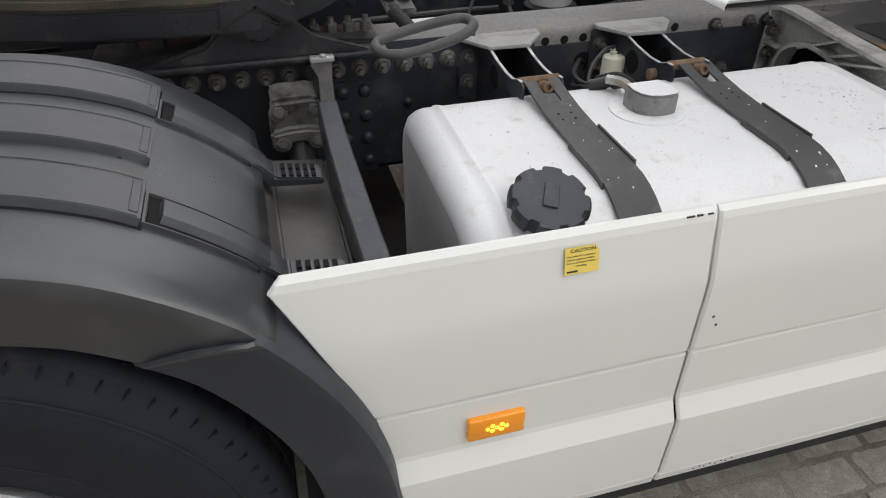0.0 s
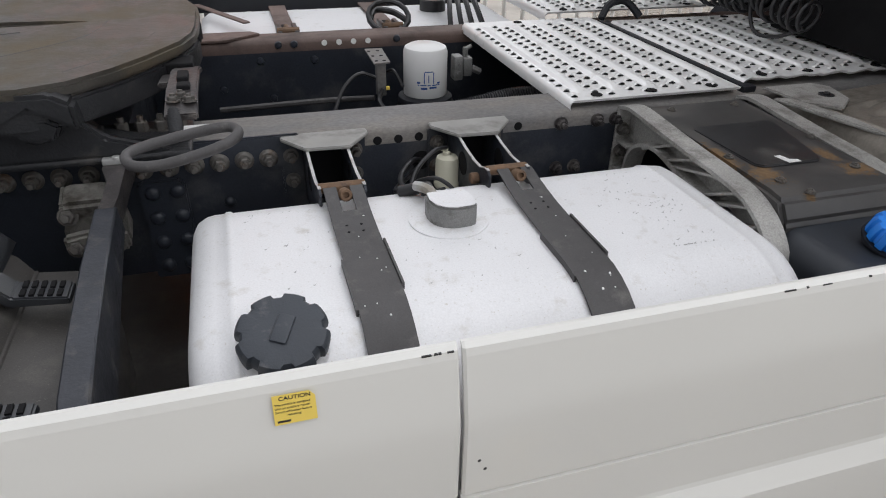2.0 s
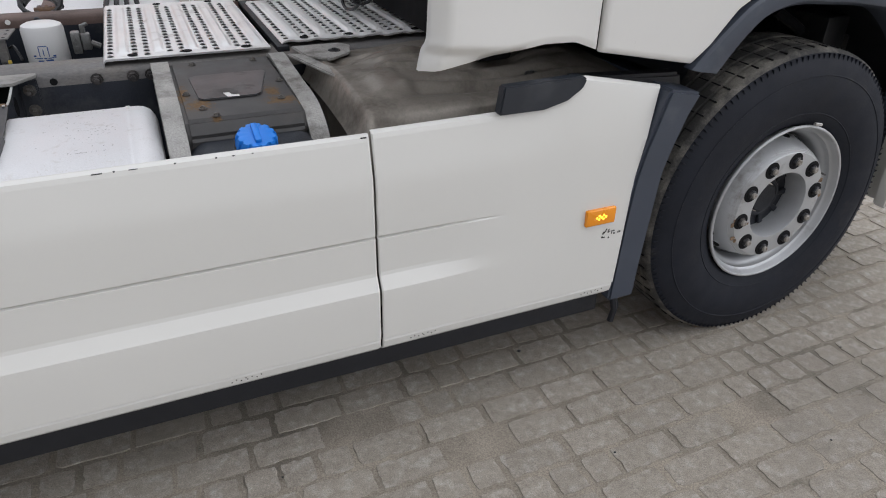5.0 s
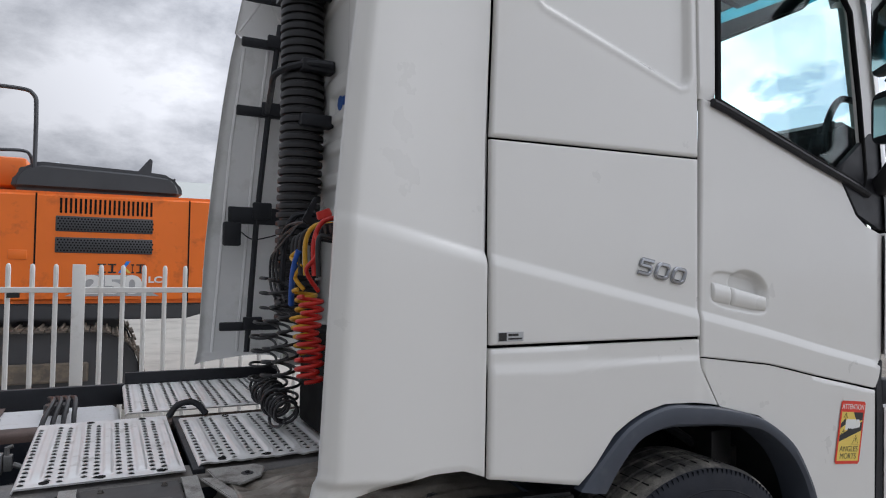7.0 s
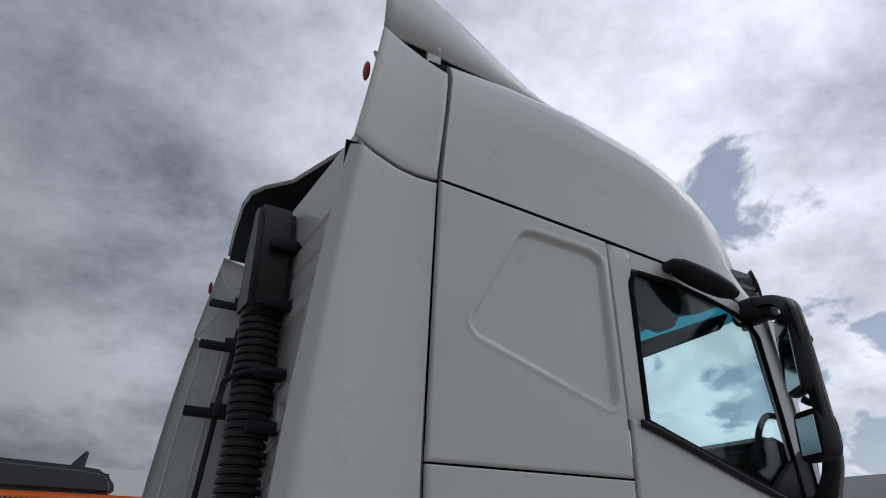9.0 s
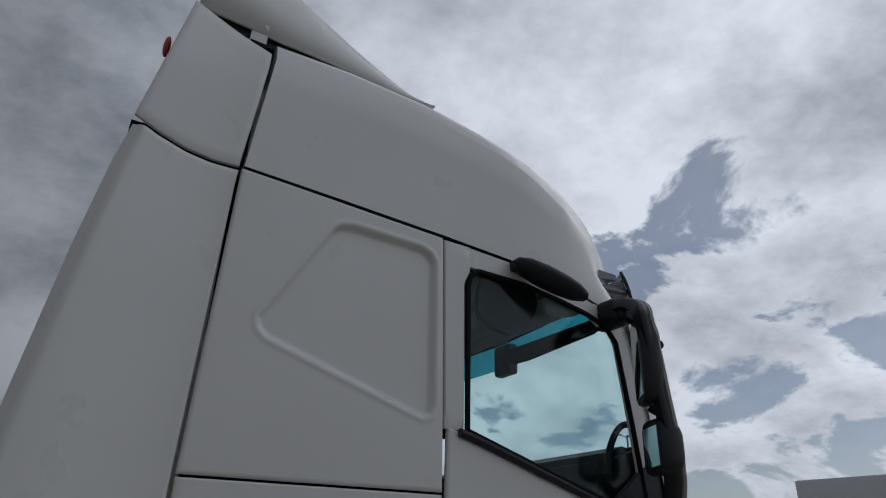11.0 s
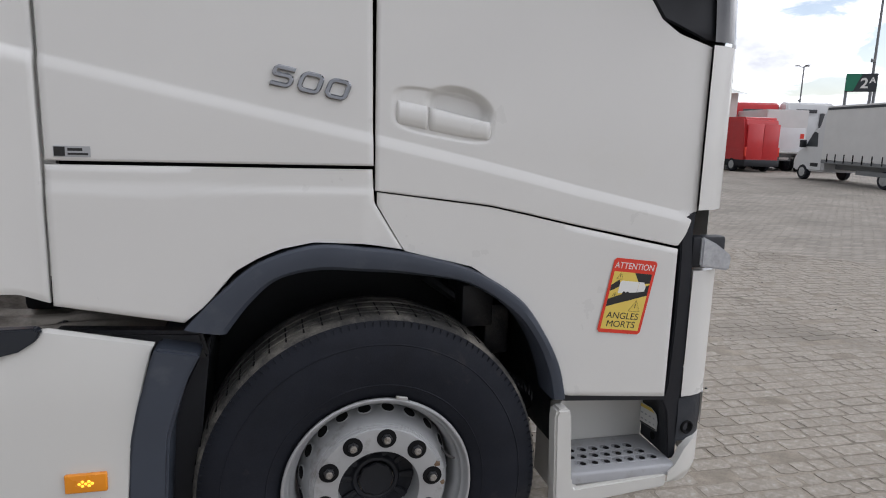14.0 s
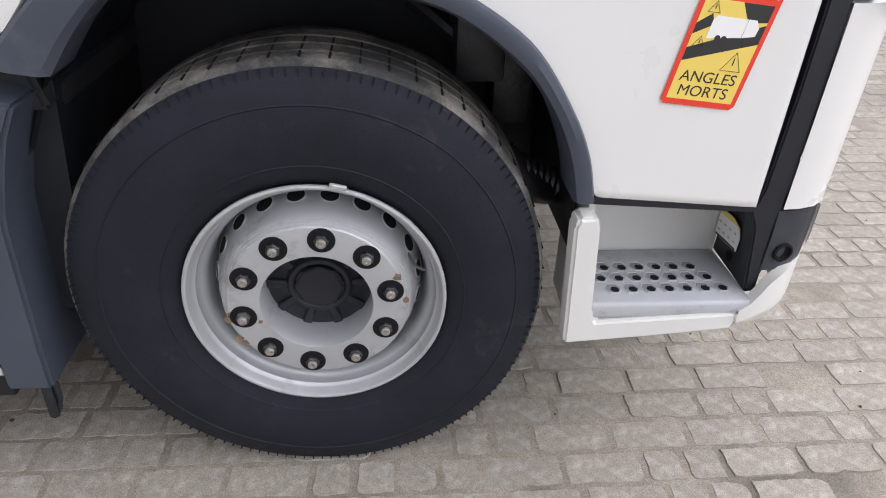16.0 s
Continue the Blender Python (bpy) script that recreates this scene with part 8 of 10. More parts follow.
pts = curve_pts([(-2.36, 1.30, 0.82), (-2.22, 1.22, 0.87), (-2.05, 1.20, 0.90), (-1.85, 1.22, 0.86)], 12)
tube(bm, pts, 0.028, 10)
for i in range(0, len(pts) - 1):
    for s in (0.0, 0.5):
        p0 = pts[i].lerp(pts[i + 1], s)
        lathe(bm, [(0.028, 0), (0.032, 0.003), (0.028, 0.006)], p0, pts[i + 1] - pts[i], 10, close=False)
part("corrugated_hose", bm, "hose", truck, "ribbed black hose", angle=60)
bm = bm_new()
prism(bm, [(-2.55, 1.15), (-2.52, 1.13), (-2.50, 1.14), (-2.52, 1.17)], "z", 0.86, 0.866)
box(bm, -2.22, -2.0, 1.02, 1.14, 0.80, 0.86, 0.01)
for k in range(6):
    box(bm, -2.21 + 0.035 * k, -2.19 + 0.035 * k, 1.02, 1.14, 0.86, 0.872, 0.003)
part("finned_unit", bm, "alu", truck, "finned aluminium control unit", angle=30)
# plain near-black sheet in place of the shade below the hoses
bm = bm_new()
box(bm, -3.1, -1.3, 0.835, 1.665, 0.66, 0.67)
part("underbody", bm, "gap", truck, "near-black sheet that paints the shade between the rails", smooth=False)

# ---- side skirts
prof_z = [0.335, 0.345, 0.365, 0.388, 0.394, 0.40, 0.55, 0.563, 0.578, 0.60, 0.61, 0.7115, 0.7135, 0.716, 0.7185, 0.7205, 0.85, 0.875, 0.90, 0.972, 0.983, 0.989]
prof_y = [0.015, -0.012, -0.032, -0.036, -0.033, -0.040, -0.044, -0.043, -0.035, -0.024, -0.022, -0.021, -0.0145, -0.0085, -0.0145, -0.021, -0.021, -0.019, -0.014, 0.001, 0.005, 0.011]


def skirt_y(x, z):
    full_ = float(np.interp(z, prof_z, prof_y))
    if 0.40 < z < 0.85 and x > -1.40:
        plain = float(np.interp(z, [0.40, 0.55, 0.85], [-0.040, -0.037, -0.021]))
        full_ += (plain - full_) * smooth01((x + 1.38) / 0.26)
    return full_


def skirt(x_left, x_right, top, name, label):
    b = bm_new()
    vs = None

    def place(u, v):
        z = prof_z[0] + (prof_z[-1] - prof_z[0]) * v
        zz = z
        xl, xr = x_left(z), x_right(z)
        x = xl + (xr - xl) * u
        if z > 0.86:
            zz = 0.86 + (z - 0.86) * (top(x) - 0.86) / (prof_z[-1] - 0.86)
        return x, zz

    def surf(x, z):
        z0 = z
        if z > 0.86:
            z0 = 0.86 + (z - 0.86) * (prof_z[-1] - 0.86) / (top(x) - 0.86)
        return skirt_y(x, z0)
    vs = [(z - prof_z[0]) / (prof_z[-1] - prof_z[0]) for z in prof_z]
    us = [0, 0.004] + [i / 40 for i in range(1, 40)] + [0.996, 1]
    skin(b, place, surf, 0, 0, thick=0.005, roll=0.003, us=us, vs=vs)
    s_ = part(name, b, "skirt", truck, label, angle=7)
    return s_


ones = lambda x: 0.989
tip = lambda z: float(np.interp(z, [0.335, 0.51, 0.71, 0.81, 0.89, 0.975, 0.996], [-3.118, -3.140, -3.172, -3.212, -3.25, -3.295, -3.265]))
sk1 = skirt(tip, lambda z: -2.640, ones, "side_skirt", "cream-white side skirt panel behind the drive wheel cut-out")
sk2 = skirt(lambda z: -2.634, lambda z: -1.510, ones, "side_skirt", "long cream-white side skirt panel")
front_end = lambda z: float(np.interp(z, [0.335, 0.50, 0.70, 0.81, 0.96, 0.996], [-0.728, -0.72, -0.705, -0.69, -0.650, -0.632]))
sk3 = skirt(lambda z: -1.504, front_end, lin([(-1.51, 0.996), (-1.15, 1.0), (-1.06, 1.008), (-0.98, 1.03), (-0.93, 1.06), (-0.905, 1.072), (-0.63, 1.018)]), "side_skirt", "cream-white side skirt panel in front with a raised corner")
bm = bm_new()
box(bm, -3.10, -0.74, 0.005, 0.05, 0.265, 0.345, 0.006)
part("skirt_rubber", bm, "black", truck, "black rubber lip under the skirts")
# added sheet, near-black to paint the shade behind the skirts
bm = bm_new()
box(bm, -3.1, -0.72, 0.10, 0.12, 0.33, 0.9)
part("skirt_backing", bm, "gap", truck, "near-black sheet added behind the skirts to keep the space dark", smooth=False)
# worn black chips along the top edge and rivet spots
random.seed(21)
for s_, x0, x1, n in ((sk1, -2.70, -2.645, 5), (sk2, -2.2, -1.53, 9), (sk3, -1.49, -1.17, 9)):
    bm = bm_new()
    for k in range(n):
        x = x0 + (x1 - x0) * random.random()
        w = 0.004 + 0.02 * random.random() ** 2
        box(bm, x, x + w, 0.0035, 0.0065, 0.9815, 0.9828 + 0.0014 * random.random(), 0, 1)
    part("worn_edge", bm, "label_k", s_, "black worn spots along the edge", smooth=False)["kind"] = "stuff"
for s_, xs_ in ((sk2, (-2.55, -2.50, -1.92, -1.88)), (sk3, (-1.42, -1.38, -0.84, -0.80))):
    bm = bm_new()
    for x in xs_:
        for k in range(4):
            xx, zz = x + 0.012 * k, 0.375 + 0.006 * (k % 2)
            lathe(bm, [(0.0022, 0), (0.0016, 0.0008)], (xx, skirt_y(xx, zz) - 0.0002, zz), (0, -1, 0), 7)
    part("rivet", bm, "label_k", s_, "small dark rivets", smooth=False)["kind"] = "stuff"
for s_, x, z in ((sk2, -2.60, 0.77), (sk2, -2.61, 0.79)):
    bm = bm_new()
    lathe(bm, [(0.003, 0), (0.002, 0.0008)], (x, skirt_y(x, z), z), (0, -1, 0), 8)
    part("stone_chip", bm, "label_k", s_, smooth=False)

def marker(parent, x0, x1, z0, z1):
    y = skirt_y((x0 + x1) / 2, 0.64)
    t = thing("side_marker_lamp", "", "")
    t.parent = parent
    t["label"] = "lit amber side marker lamp"
    b = bm_new()
    box(b, x0, x1, y - 0.010, y + 0.004, z0, z1, 0.004, 3)
    part("lens", b, "amber", t, "amber plastic lens")
    b = bm_new()
    cx_, cz_ = (x0 + x1) / 2, (z0 + z1) / 2
    for dx, dz in ((0, 0), (0.008, 0.006), (-0.008, 0.006), (0.008, -0.006), (-0.008, -0.006), (0.016, 0), (-0.016, 0)):
        lathe(b, [(0.0045, 0), (0.003, 0.002)], (cx_ + dx, y - 0.0098, cz_ + dz), (0, -1, 0), 8)
    part("led_cluster", b, "led", t, "glowing yellow diodes", smooth=False)


marker(sk1, -3.028, -2.930, 0.622, 0.672)
marker(sk3, -0.866, -0.762, 0.626, 0.679)
random.seed(8)
bm = bm_new()
for k in range(16):
    x, z = -0.80 + 0.07 * random.random(), 0.565 + 0.035 * random.random()
    box(bm, x, x + 0.003 + 0.006 * random.random(), skirt_y(x, z) - 0.001, skirt_y(x, z) + 0.002, z, z + 0.003 + 0.003 * random.random())
part("scuff", bm, "label_k", sk3, "black scuff marks below the lamp", smooth=False)


def on_side(x, y, z, tilt=0.0):
    """A pose for lettering on the near side: x along the truck, y up, facing out; tilt leans its top away."""
    return Matrix.Translation((x, y, z)) @ Euler((radians(90 - tilt), 0, 0)).to_matrix().to_4x4()


# yellow caution label
lab = thing("caution_label", "", "")
lab.parent = sk1
tl = 10.5
m = on_side(-2.885, skirt_y(-2.8, 0.922) - 0.0022, 0.928, 12.0) @ Matrix.Diagonal((1.18, 1.0, 1.0, 1.0))
bm = bm_new()
prism(bm, [(0, 0), (0.045, 0.0), (0.045, 0.034), (0.039, 0.042), (0, 0.042)], "z", 0, 0.0006, 0, 1, m)
part("label_sheet", bm, "label_y", lab, "yellow caution label with black text and a torn corner", smooth=False)
text("label_title", "CAUTION", 0.0075, m @ Matrix.Translation((0.0065, 0.0345, 0.0008)), "label_k", lab, 0.0002, bold=0.0001)
for k, line in enumerate(("This vehicle is equipped", "with an auxiliary heater.", "Switch off heater before")):
    text("label_text", line, 0.0039, m @ Matrix.Translation((0.0018, 0.0272 - 0.0052 * k, 0.0008)), "label_k", lab, 0.0002)
text("label_text", "refuelling", 0.0039, m @ Matrix.Translation((0.014, 0.0116, 0.0008)), "label_k", lab, 0.0002)
bm = bm_new()
box(bm, 0.003, 0.017, 0.003, 0.0058, 0.0006, 0.0010, 0, 1, m)
part("label_bar", bm, "label_k", lab, smooth=False)

# chrome model figures, small dealer plate
def figure(path, m):
    """A figure as one flat bar bent along a path, with bevelled edges."""
    b = bm_new()
    c_ = [Vector((u, v, 0)) for u, v in path]
    closed = (c_[0] - c_[-1]).length < 1e-6
    c_ = c_[:-1] if closed else c_
    n = len(c_)
    rings = []
    for k in range(n):
        p0, p1 = c_[(k - 1) % n if closed else max(0, k - 1)], c_[(k + 1) % n if closed else min(n - 1, k + 1)]
        d = (p1 - p0).normalized()
        nn = Vector((-d.y, d.x, 0))
        rings.append([b.verts.new(m @ (c_[k] + nn * w + Vector((0.20 * (c_[k].y + nn.y * w), 0, h)))) for w, h in ((-0.0072, 0.0), (-0.0066, 0.006), (-0.0036, 0.0088), (0.0036, 0.0088), (0.0066, 0.006), (0.0072, 0.0))])
    for k in range(n if closed else n - 1):
        r0, r1 = rings[k], rings[(k + 1) % n]
        for q in range(5):
            b.faces.new((r0[q], r0[q + 1], r1[q + 1], r1[q]))
    if not closed:
        b.faces.new(rings[0])
        b.faces.new(rings[-1])
    return b


W5, H5, R5 = 0.050, 0.044, 0.013
zero = []
for cx_, cy_, a0 in ((W5 - R5, R5, -90), (W5 - R5, H5 - R5, 0), (R5, H5 - R5, 90), (R5, R5, 180)):
    zero += [(cx_ + R5 * math.cos(radians(a0 + 15 * q)), cy_ + R5 * math.sin(radians(a0 + 15 * q))) for q in range(7)]
zero.append(zero[0])
five = [(W5, H5), (0.004, H5), (0.0015, H5 - 0.002), (0.001, 0.027), (0.003, 0.0255), (W5 - R5, 0.0255)] + [(W5 - R5 + 0.0125 * math.cos(radians(90 - 20 * q)), 0.0128 + 0.0127 * math.sin(radians(90 - 20 * q))) for q in range(1, 10)] + [(0.0, 0.0)]
for k, fig in enumerate((five, zero, zero)):
    m = on_side(-0.323 + 0.0725 * k, cab_y(-0.2, 1.72) - 0.001, 1.722 - 0.0135 * k) @ Matrix.Rotation(radians(-10.5), 4, "Z")
    part("model_figure", figure(fig, m), "chrome", hatch, "chrome figure %s" % "500"[k], angle=25)
bm = bm_new()
m = on_side(-0.848, cab_y(-0.8, 1.53) - 0.002, 1.517)
box(bm, 0, 0.085, 0, 0.027, -0.001, 0.001, 0.0005, 1, m)
dp = part("dealer_plate", bm, "label_g", hatch, "small silver and black dealer plate", smooth=False)
bm = bm_new()
box(bm, 0.002, 0.027, 0.002, 0.025, 0.001, 0.0018, 0, 1, m)
dk = part("plate_emblem", bm, "label_k", dp, smooth=False)
bm = bm_new()
prism(bm, [(0.006, 0.014), (0.022, 0.022), (0.022, 0.016), (0.010, 0.013)], "z", 0.0018, 0.0024, 0, 1, m)
prism(bm, [(0.007, 0.012), (0.019, 0.011), (0.022, 0.005), (0.007, 0.009)], "z", 0.0018, 0.0024, 0, 1, m)
for k, (x0, w, z0, h) in enumerate(((0.033, 0.034, 0.015, 0.007), (0.033, 0.047, 0.005, 0.005))):
    box(bm, x0, x0 + w, z0, z0 + h, 0.001, 0.0018, 0, 1, m)
part("plate_mark", bm, "label_k", dp, smooth=False)

# blind spot warning label
att = thing("blind_spot_label", "", "")
att.parent = lower
ang = -6.5
m = on_side(0.7085, cab_y(0.78, 1.1) - 0.003, 0.997) @ Matrix.Rotation(radians(-6.0), 4, "Z") @ Matrix(((1, 0.09, 0, 0), (0, 1, 0, 0), (0, 0, 1, 0), (0, 0, 0, 1)))
bm = bm_new()
prism(bm, [(0.008, 0), (0.150, 0), (0.158, 0.008), (0.158, 0.235), (0.150, 0.243), (0.008, 0.243), (0, 0.235), (0, 0.008)], "z", 0, 0.0006, 0, 1, m)
part("label_border", bm, "label_r", att, "red border of the warning label", smooth=False)
bm = bm_new()
box(bm, 0.010, 0.148, 0.012, 0.200, 0.0006, 0.0010, 0, 1, m)
part("label_field", bm, "label_y", att, "yellow field of the warning label", smooth=False)
bm = bm_new()
prism(bm, [(0.010, 0.085), (0.148, 0.130), (0.148, 0.165), (0.010, 0.110)], "z", 0.0010, 0.0012, 0, 1, m)
prism(bm, [(0.085, 0.200), (0.148, 0.200), (0.148, 0.170), (0.110, 0.165)], "z", 0.0010, 0.0012, 0, 1, m)
prism(bm, [(0.010, 0.135), (0.045, 0.155), (0.035, 0.175), (0.010, 0.155)], "z", 0.0010, 0.0012, 0, 1, m)
part("label_stripe", bm, "label_k", att, "black stripes of the warning label", smooth=False)
bm = bm_new()
prism(bm, [(0.040, 0.130), (0.108, 0.138), (0.108, 0.172), (0.046, 0.172), (0.040, 0.165)], "z", 0.0012, 0.0015, 0, 1, m)
prism(bm, [(0.109, 0.138), (0.134, 0.143), (0.136, 0.158), (0.126, 0.172), (0.109, 0.172)], "z", 0.0012, 0.0015, 0, 1, m)
part("label_truck", bm, "label_w", att, "small white lorry drawing", smooth=False)
bm = bm_new()
for x in (0.062, 0.075, 0.118):
    lathe(bm, [(0.006, 0), (0.006, 0.0003)], m @ Vector((x, 0.132, 0.0016)), (0, -1, 0), 12)
for cx_, cy_, s in ((0.115, 0.090, 0.021), (0.030, 0.122, 0.011), (0.035, 0.185, 0.012)):
    tri = [Vector((cx_ - s, cy_ - s * 0.7, 0.0016)), Vector((cx_ + s, cy_ - s * 0.7, 0.0016)), Vector((cx_, cy_ + s, 0.0016))]
    tube(bm, [m @ v for v in tri], 0.0007, 4, closed=True)
    tube(bm, [m @ Vector((cx_, cy_ - s * 0.2, 0.0016)), m @ Vector((cx_, cy_ + s * 0.5, 0.0016))], 0.0009, 4)
part("label_symbol", bm, "label_k", att, "thin warning triangles", smooth=False)["kind"] = "stuff"
text("label_word", "ATTENTION", 0.0285, m @ Matrix.Translation((0.079, 0.211, 0.0008)), "label_w", att, 0.0003, "CENTER", bold=0.0, squash=0.90)
text("label_word", "ANGLES", 0.030, m @ Matrix.Translation((0.079, 0.048, 0.0012)), "label_k", att, 0.0003, "CENTER", bold=0.0, squash=1.08)
text("label_word", "MORTS", 0.030, m @ Matrix.Translation((0.079, 0.020, 0.0012)), "label_k", att, 0.0003, "CENTER", bold=0.0, squash=1.08)

# ---- step, black pillar strip, bumper corner
bm = bm_new()
path = [(1.005, 1.365), (1.00, 1.30), (1.006, 1.20), (1.006, 1.0), (1.000, 0.80), (0.992, 0.765), (0.62, 0.79), (0.60, 0.785), (0.61, 0.765), (0.985, 0.742), (1.005, 0.70), (1.028, 0.535), (1.046, 0.528), (1.062, 0.60), (1.056, 0.76), (1.060, 0.88), (1.064, 1.0), (1.055, 1.20), (1.045, 1.30), (1.05, 1.38)]
prism(bm, path, "y", 0.008, 0.06, 0.004)
part("door_seal_strip", bm, "black", truck, "black strip between door and bumper", angle=30)
bump = thing("bumper", "", "")
bump.parent = truck


# plan of the bumper round the near corner, and mirrored for the far one
half_up = [(1.006, 0.004), (1.045, 0.007), (1.085, 0.020), (1.118, 0.045), (1.148, 0.085), (1.172, 0.140), (1.192, 0.21), (1.212, 0.30), (1.240, 0.50), (1.265, 0.80), (1.280, 1.25)]
half_low = [(0.955, -0.0360), (0.978, -0.0355), (0.995, -0.034), (1.012, -0.030), (1.045, -0.016), (1.080, 0.010), (1.115, 0.047), (1.142, 0.090), (1.165, 0.145), (1.187, 0.215), (1.208, 0.30), (1.236, 0.50), (1.262, 0.80), (1.277, 1.25)]


def bumper_skin(b, plan, z_low, z_top, n=8, tuck=0.0, push=0.0):
    """A panel that follows the plan between two heights given by x, its lower edge tucked in."""
    line = plan + [(x, 2.5 - y) for x, y in plan[:-1][::-1]]
    g_ = []
    for x, y in line:
        za, zb = z_low(x), z_top(x)
        col_ = []
        for j in range(n + 1):
            f = j / n
            t_in = tuck * (1 - smooth01(f * 3.0)) + 0.5 * abs(push) * (1 - math.sin(math.pi * f))
            side = 1 if y < 1.25 else -1
            near = max(0.0, 1 - min(y, 2.5 - y) / 0.25)
            col_.append(b.verts.new((x - t_in * (1 - near) + push, y + side * t_in * near, za + (zb - za) * f)))
        back = b.verts.new((col_[-1].co.x - 0.03 * (1 - near), col_[-1].co.y + side * 0.03 * near, zb + 0.0005))
        g_.append(col_ + [back])
    for a, c in zip(g_, g_[1:]):
        for j in range(n + 1):
            b.faces.new((a[j], c[j], c[j + 1], a[j + 1]))


NOSE["taper"] = False
bm = bm_new()
bumper_skin(bm, half_up, lambda x: 0.752, lambda x: 1.185)
bumper_skin(bm, half_up[6:], lambda x: 1.185, lambda x: 1.375)
part("bumper_upper", bm, "white", bump, "white upper bumper corner", angle=60)
bm = bm_new()
bumper_skin(bm, half_up, lambda x: 0.590, lambda x: 0.746, push=-0.006)
part("lamp_housing", bm, "grey_plastic", bump, "dark grey lamp housing", angle=60)
bm = bm_new()
low_top = lin([(0.955, 0.503), (0.975, 0.520), (0.990, 0.540), (1.002, 0.562), (1.016, 0.582), (1.045, 0.597), (1.10, 0.602), (1.30, 0.600)])
low_bot = lin([(0.955, 0.452), (1.05, 0.450), (1.15, 0.446), (1.30, 0.440)])
bumper_skin(bm, half_low, low_bot, low_top, 10, 0.022)
part("bumper_lower", bm, "skirt", bump, "white lower bumper corner that ends the step frame", angle=60)
bm = bm_new()
bumper_skin(bm, half_up, lambda x: 0.612, lambda x: 0.742, push=0.002)
bmesh.ops.delete(bm, geom=[f for f in bm.faces if not (1.118 < f.calc_center_median().x < 1.20 and f.calc_center_median().y < 1.25)], context="FACES")
part("corner_lamp", bm, "clear_lens", bump, "clear corner lamp", angle=60)
bm = bm_new()
lathe(bm, [(0.0235, -0.004), (0.0235, 0.003), (0.019, 0.004), (0.016, -0.004), (0.0, -0.006)], (1.040, 0.004, 0.640), (0.12, -1, 0), 24, close=False)
part("tow_socket", bm, "gap", bump, "black round socket", angle=30)
NOSE["taper"] = True
bm = bm_new()
box(bm, 1.045, 1.17, 0.004, 0.05, 1.195, 1.30, 0.012)
ind = part("indicator_housing", bm, "black", bump, "black indicator housing")
bm = bm_new()
prism(bm, [(1.075, 1.20), (1.185, 1.185), (1.19, 1.235), (1.13, 1.275), (1.075, 1.30)], "y", -0.006, 0.03, 0.006)
part("indicator_lens", bm, "clear_lens", ind, "clear faceted indicator lens", angle=20)
step = thing("cab_step", "", "")
step.parent = truck
step["label"] = "white entry step with a grey perforated tread"
bm = bm_new()
prism(bm, [(0.579, 0.418), (0.562, 0.735), (0.572, 0.757), (0.614, 0.757), (0.624, 0.740), (0.640, 0.505), (0.654, 0.483), (0.97, 0.499), (0.999, 0.503), (0.999, 0.452), (0.78, 0.432)], "y", -0.038, 0.02, 0.008)
part("step_frame", bm, "skirt", step, "white moulded step frame", angle=30)
bm = bm_new()
box(bm, 0.62, 1.04, 0.208, 0.222, 0.44, 0.79)
part("step_wall", bm, "skirt", step, "white inner wall of the step", smooth=False)
bm = bm_new()
box(bm, 0.610, 0.625, 0.022, 0.207, 0.43, 0.76)
part("step_side", bm, "skirt", step, smooth=False)
bm = bm_new()
box(bm, 0.634, 1.038, -0.030, 0.207, 0.486, 0.528, 0.010, 3)
trd = part("step_tread", bm, "alu_clean", step, "grey plastic step tread", angle=40)
# flat hexagons on the tread; two darker tones paint the holes' inner shade
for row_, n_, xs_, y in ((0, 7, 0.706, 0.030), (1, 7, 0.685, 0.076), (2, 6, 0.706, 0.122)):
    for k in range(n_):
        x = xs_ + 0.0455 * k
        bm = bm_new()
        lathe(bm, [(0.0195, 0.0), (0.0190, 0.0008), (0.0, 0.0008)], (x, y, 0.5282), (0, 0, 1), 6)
        part("tread_hole", bm, "tread_pit_shade", trd, smooth=False)
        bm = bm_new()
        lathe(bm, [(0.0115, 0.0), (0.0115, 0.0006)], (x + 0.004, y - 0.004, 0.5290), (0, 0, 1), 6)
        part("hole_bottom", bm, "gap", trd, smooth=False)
        bm = bm_new()
        lathe(bm, [(0.0235, 0.0), (0.0222, 0.0030), (0.0205, 0.0030), (0.0192, 0.0)], (x, y, 0.528), (0, 0, 1), 6, close=False)
        part("tread_rim", bm, "alu_clean", trd, angle=30)
NOSE["taper"] = False
bm = bm_new()
prism(bm, [(0.982, 0.012), (1.008, 0.012), (1.010, 0.206), (0.990, 0.206)], "z", 0.526, 0.758, 0.002)
part("step_cheek", bm, "black", step, "black cheek beside the step", angle=30)
m = Matrix(((0, 0, -1, 0.9805), (-0.99, 0.10, 0, 0.200), (0.10, 0.99, 0, 0.578), (0, 0, 0, 1)))
bm = bm_new()
prism(bm, [(0.0, 0.0), (0.112, 0.0), (0.118, 0.035), (0.108, 0.060), (0.075, 0.074), (0.010, 0.074)], "z", -0.001, 0.001, 0, 1, m)
lw = part("loading_label", bm, "label_w", step, "white instruction label with a yellow head", smooth=False)
bm = bm_new()
prism(bm, [(0.008, 0.061), (0.100, 0.061), (0.078, 0.073), (0.010, 0.073)], "z", 0.001, 0.0016, 0, 1, m)
part("label_head", bm, "label_y", lw, smooth=False)
for i in range(4):
    for j in range(2):
        bm = bm_new()
        box(bm, 0.010 + 0.027 * i, 0.024 + 0.025 * i, 0.016 + 0.022 * j, 0.021 + 0.022 * j, 0.001, 0.0015, 0, 1, m)
        part("label_bar", bm, "label_g", lw, smooth=False)
bm = bm_new()
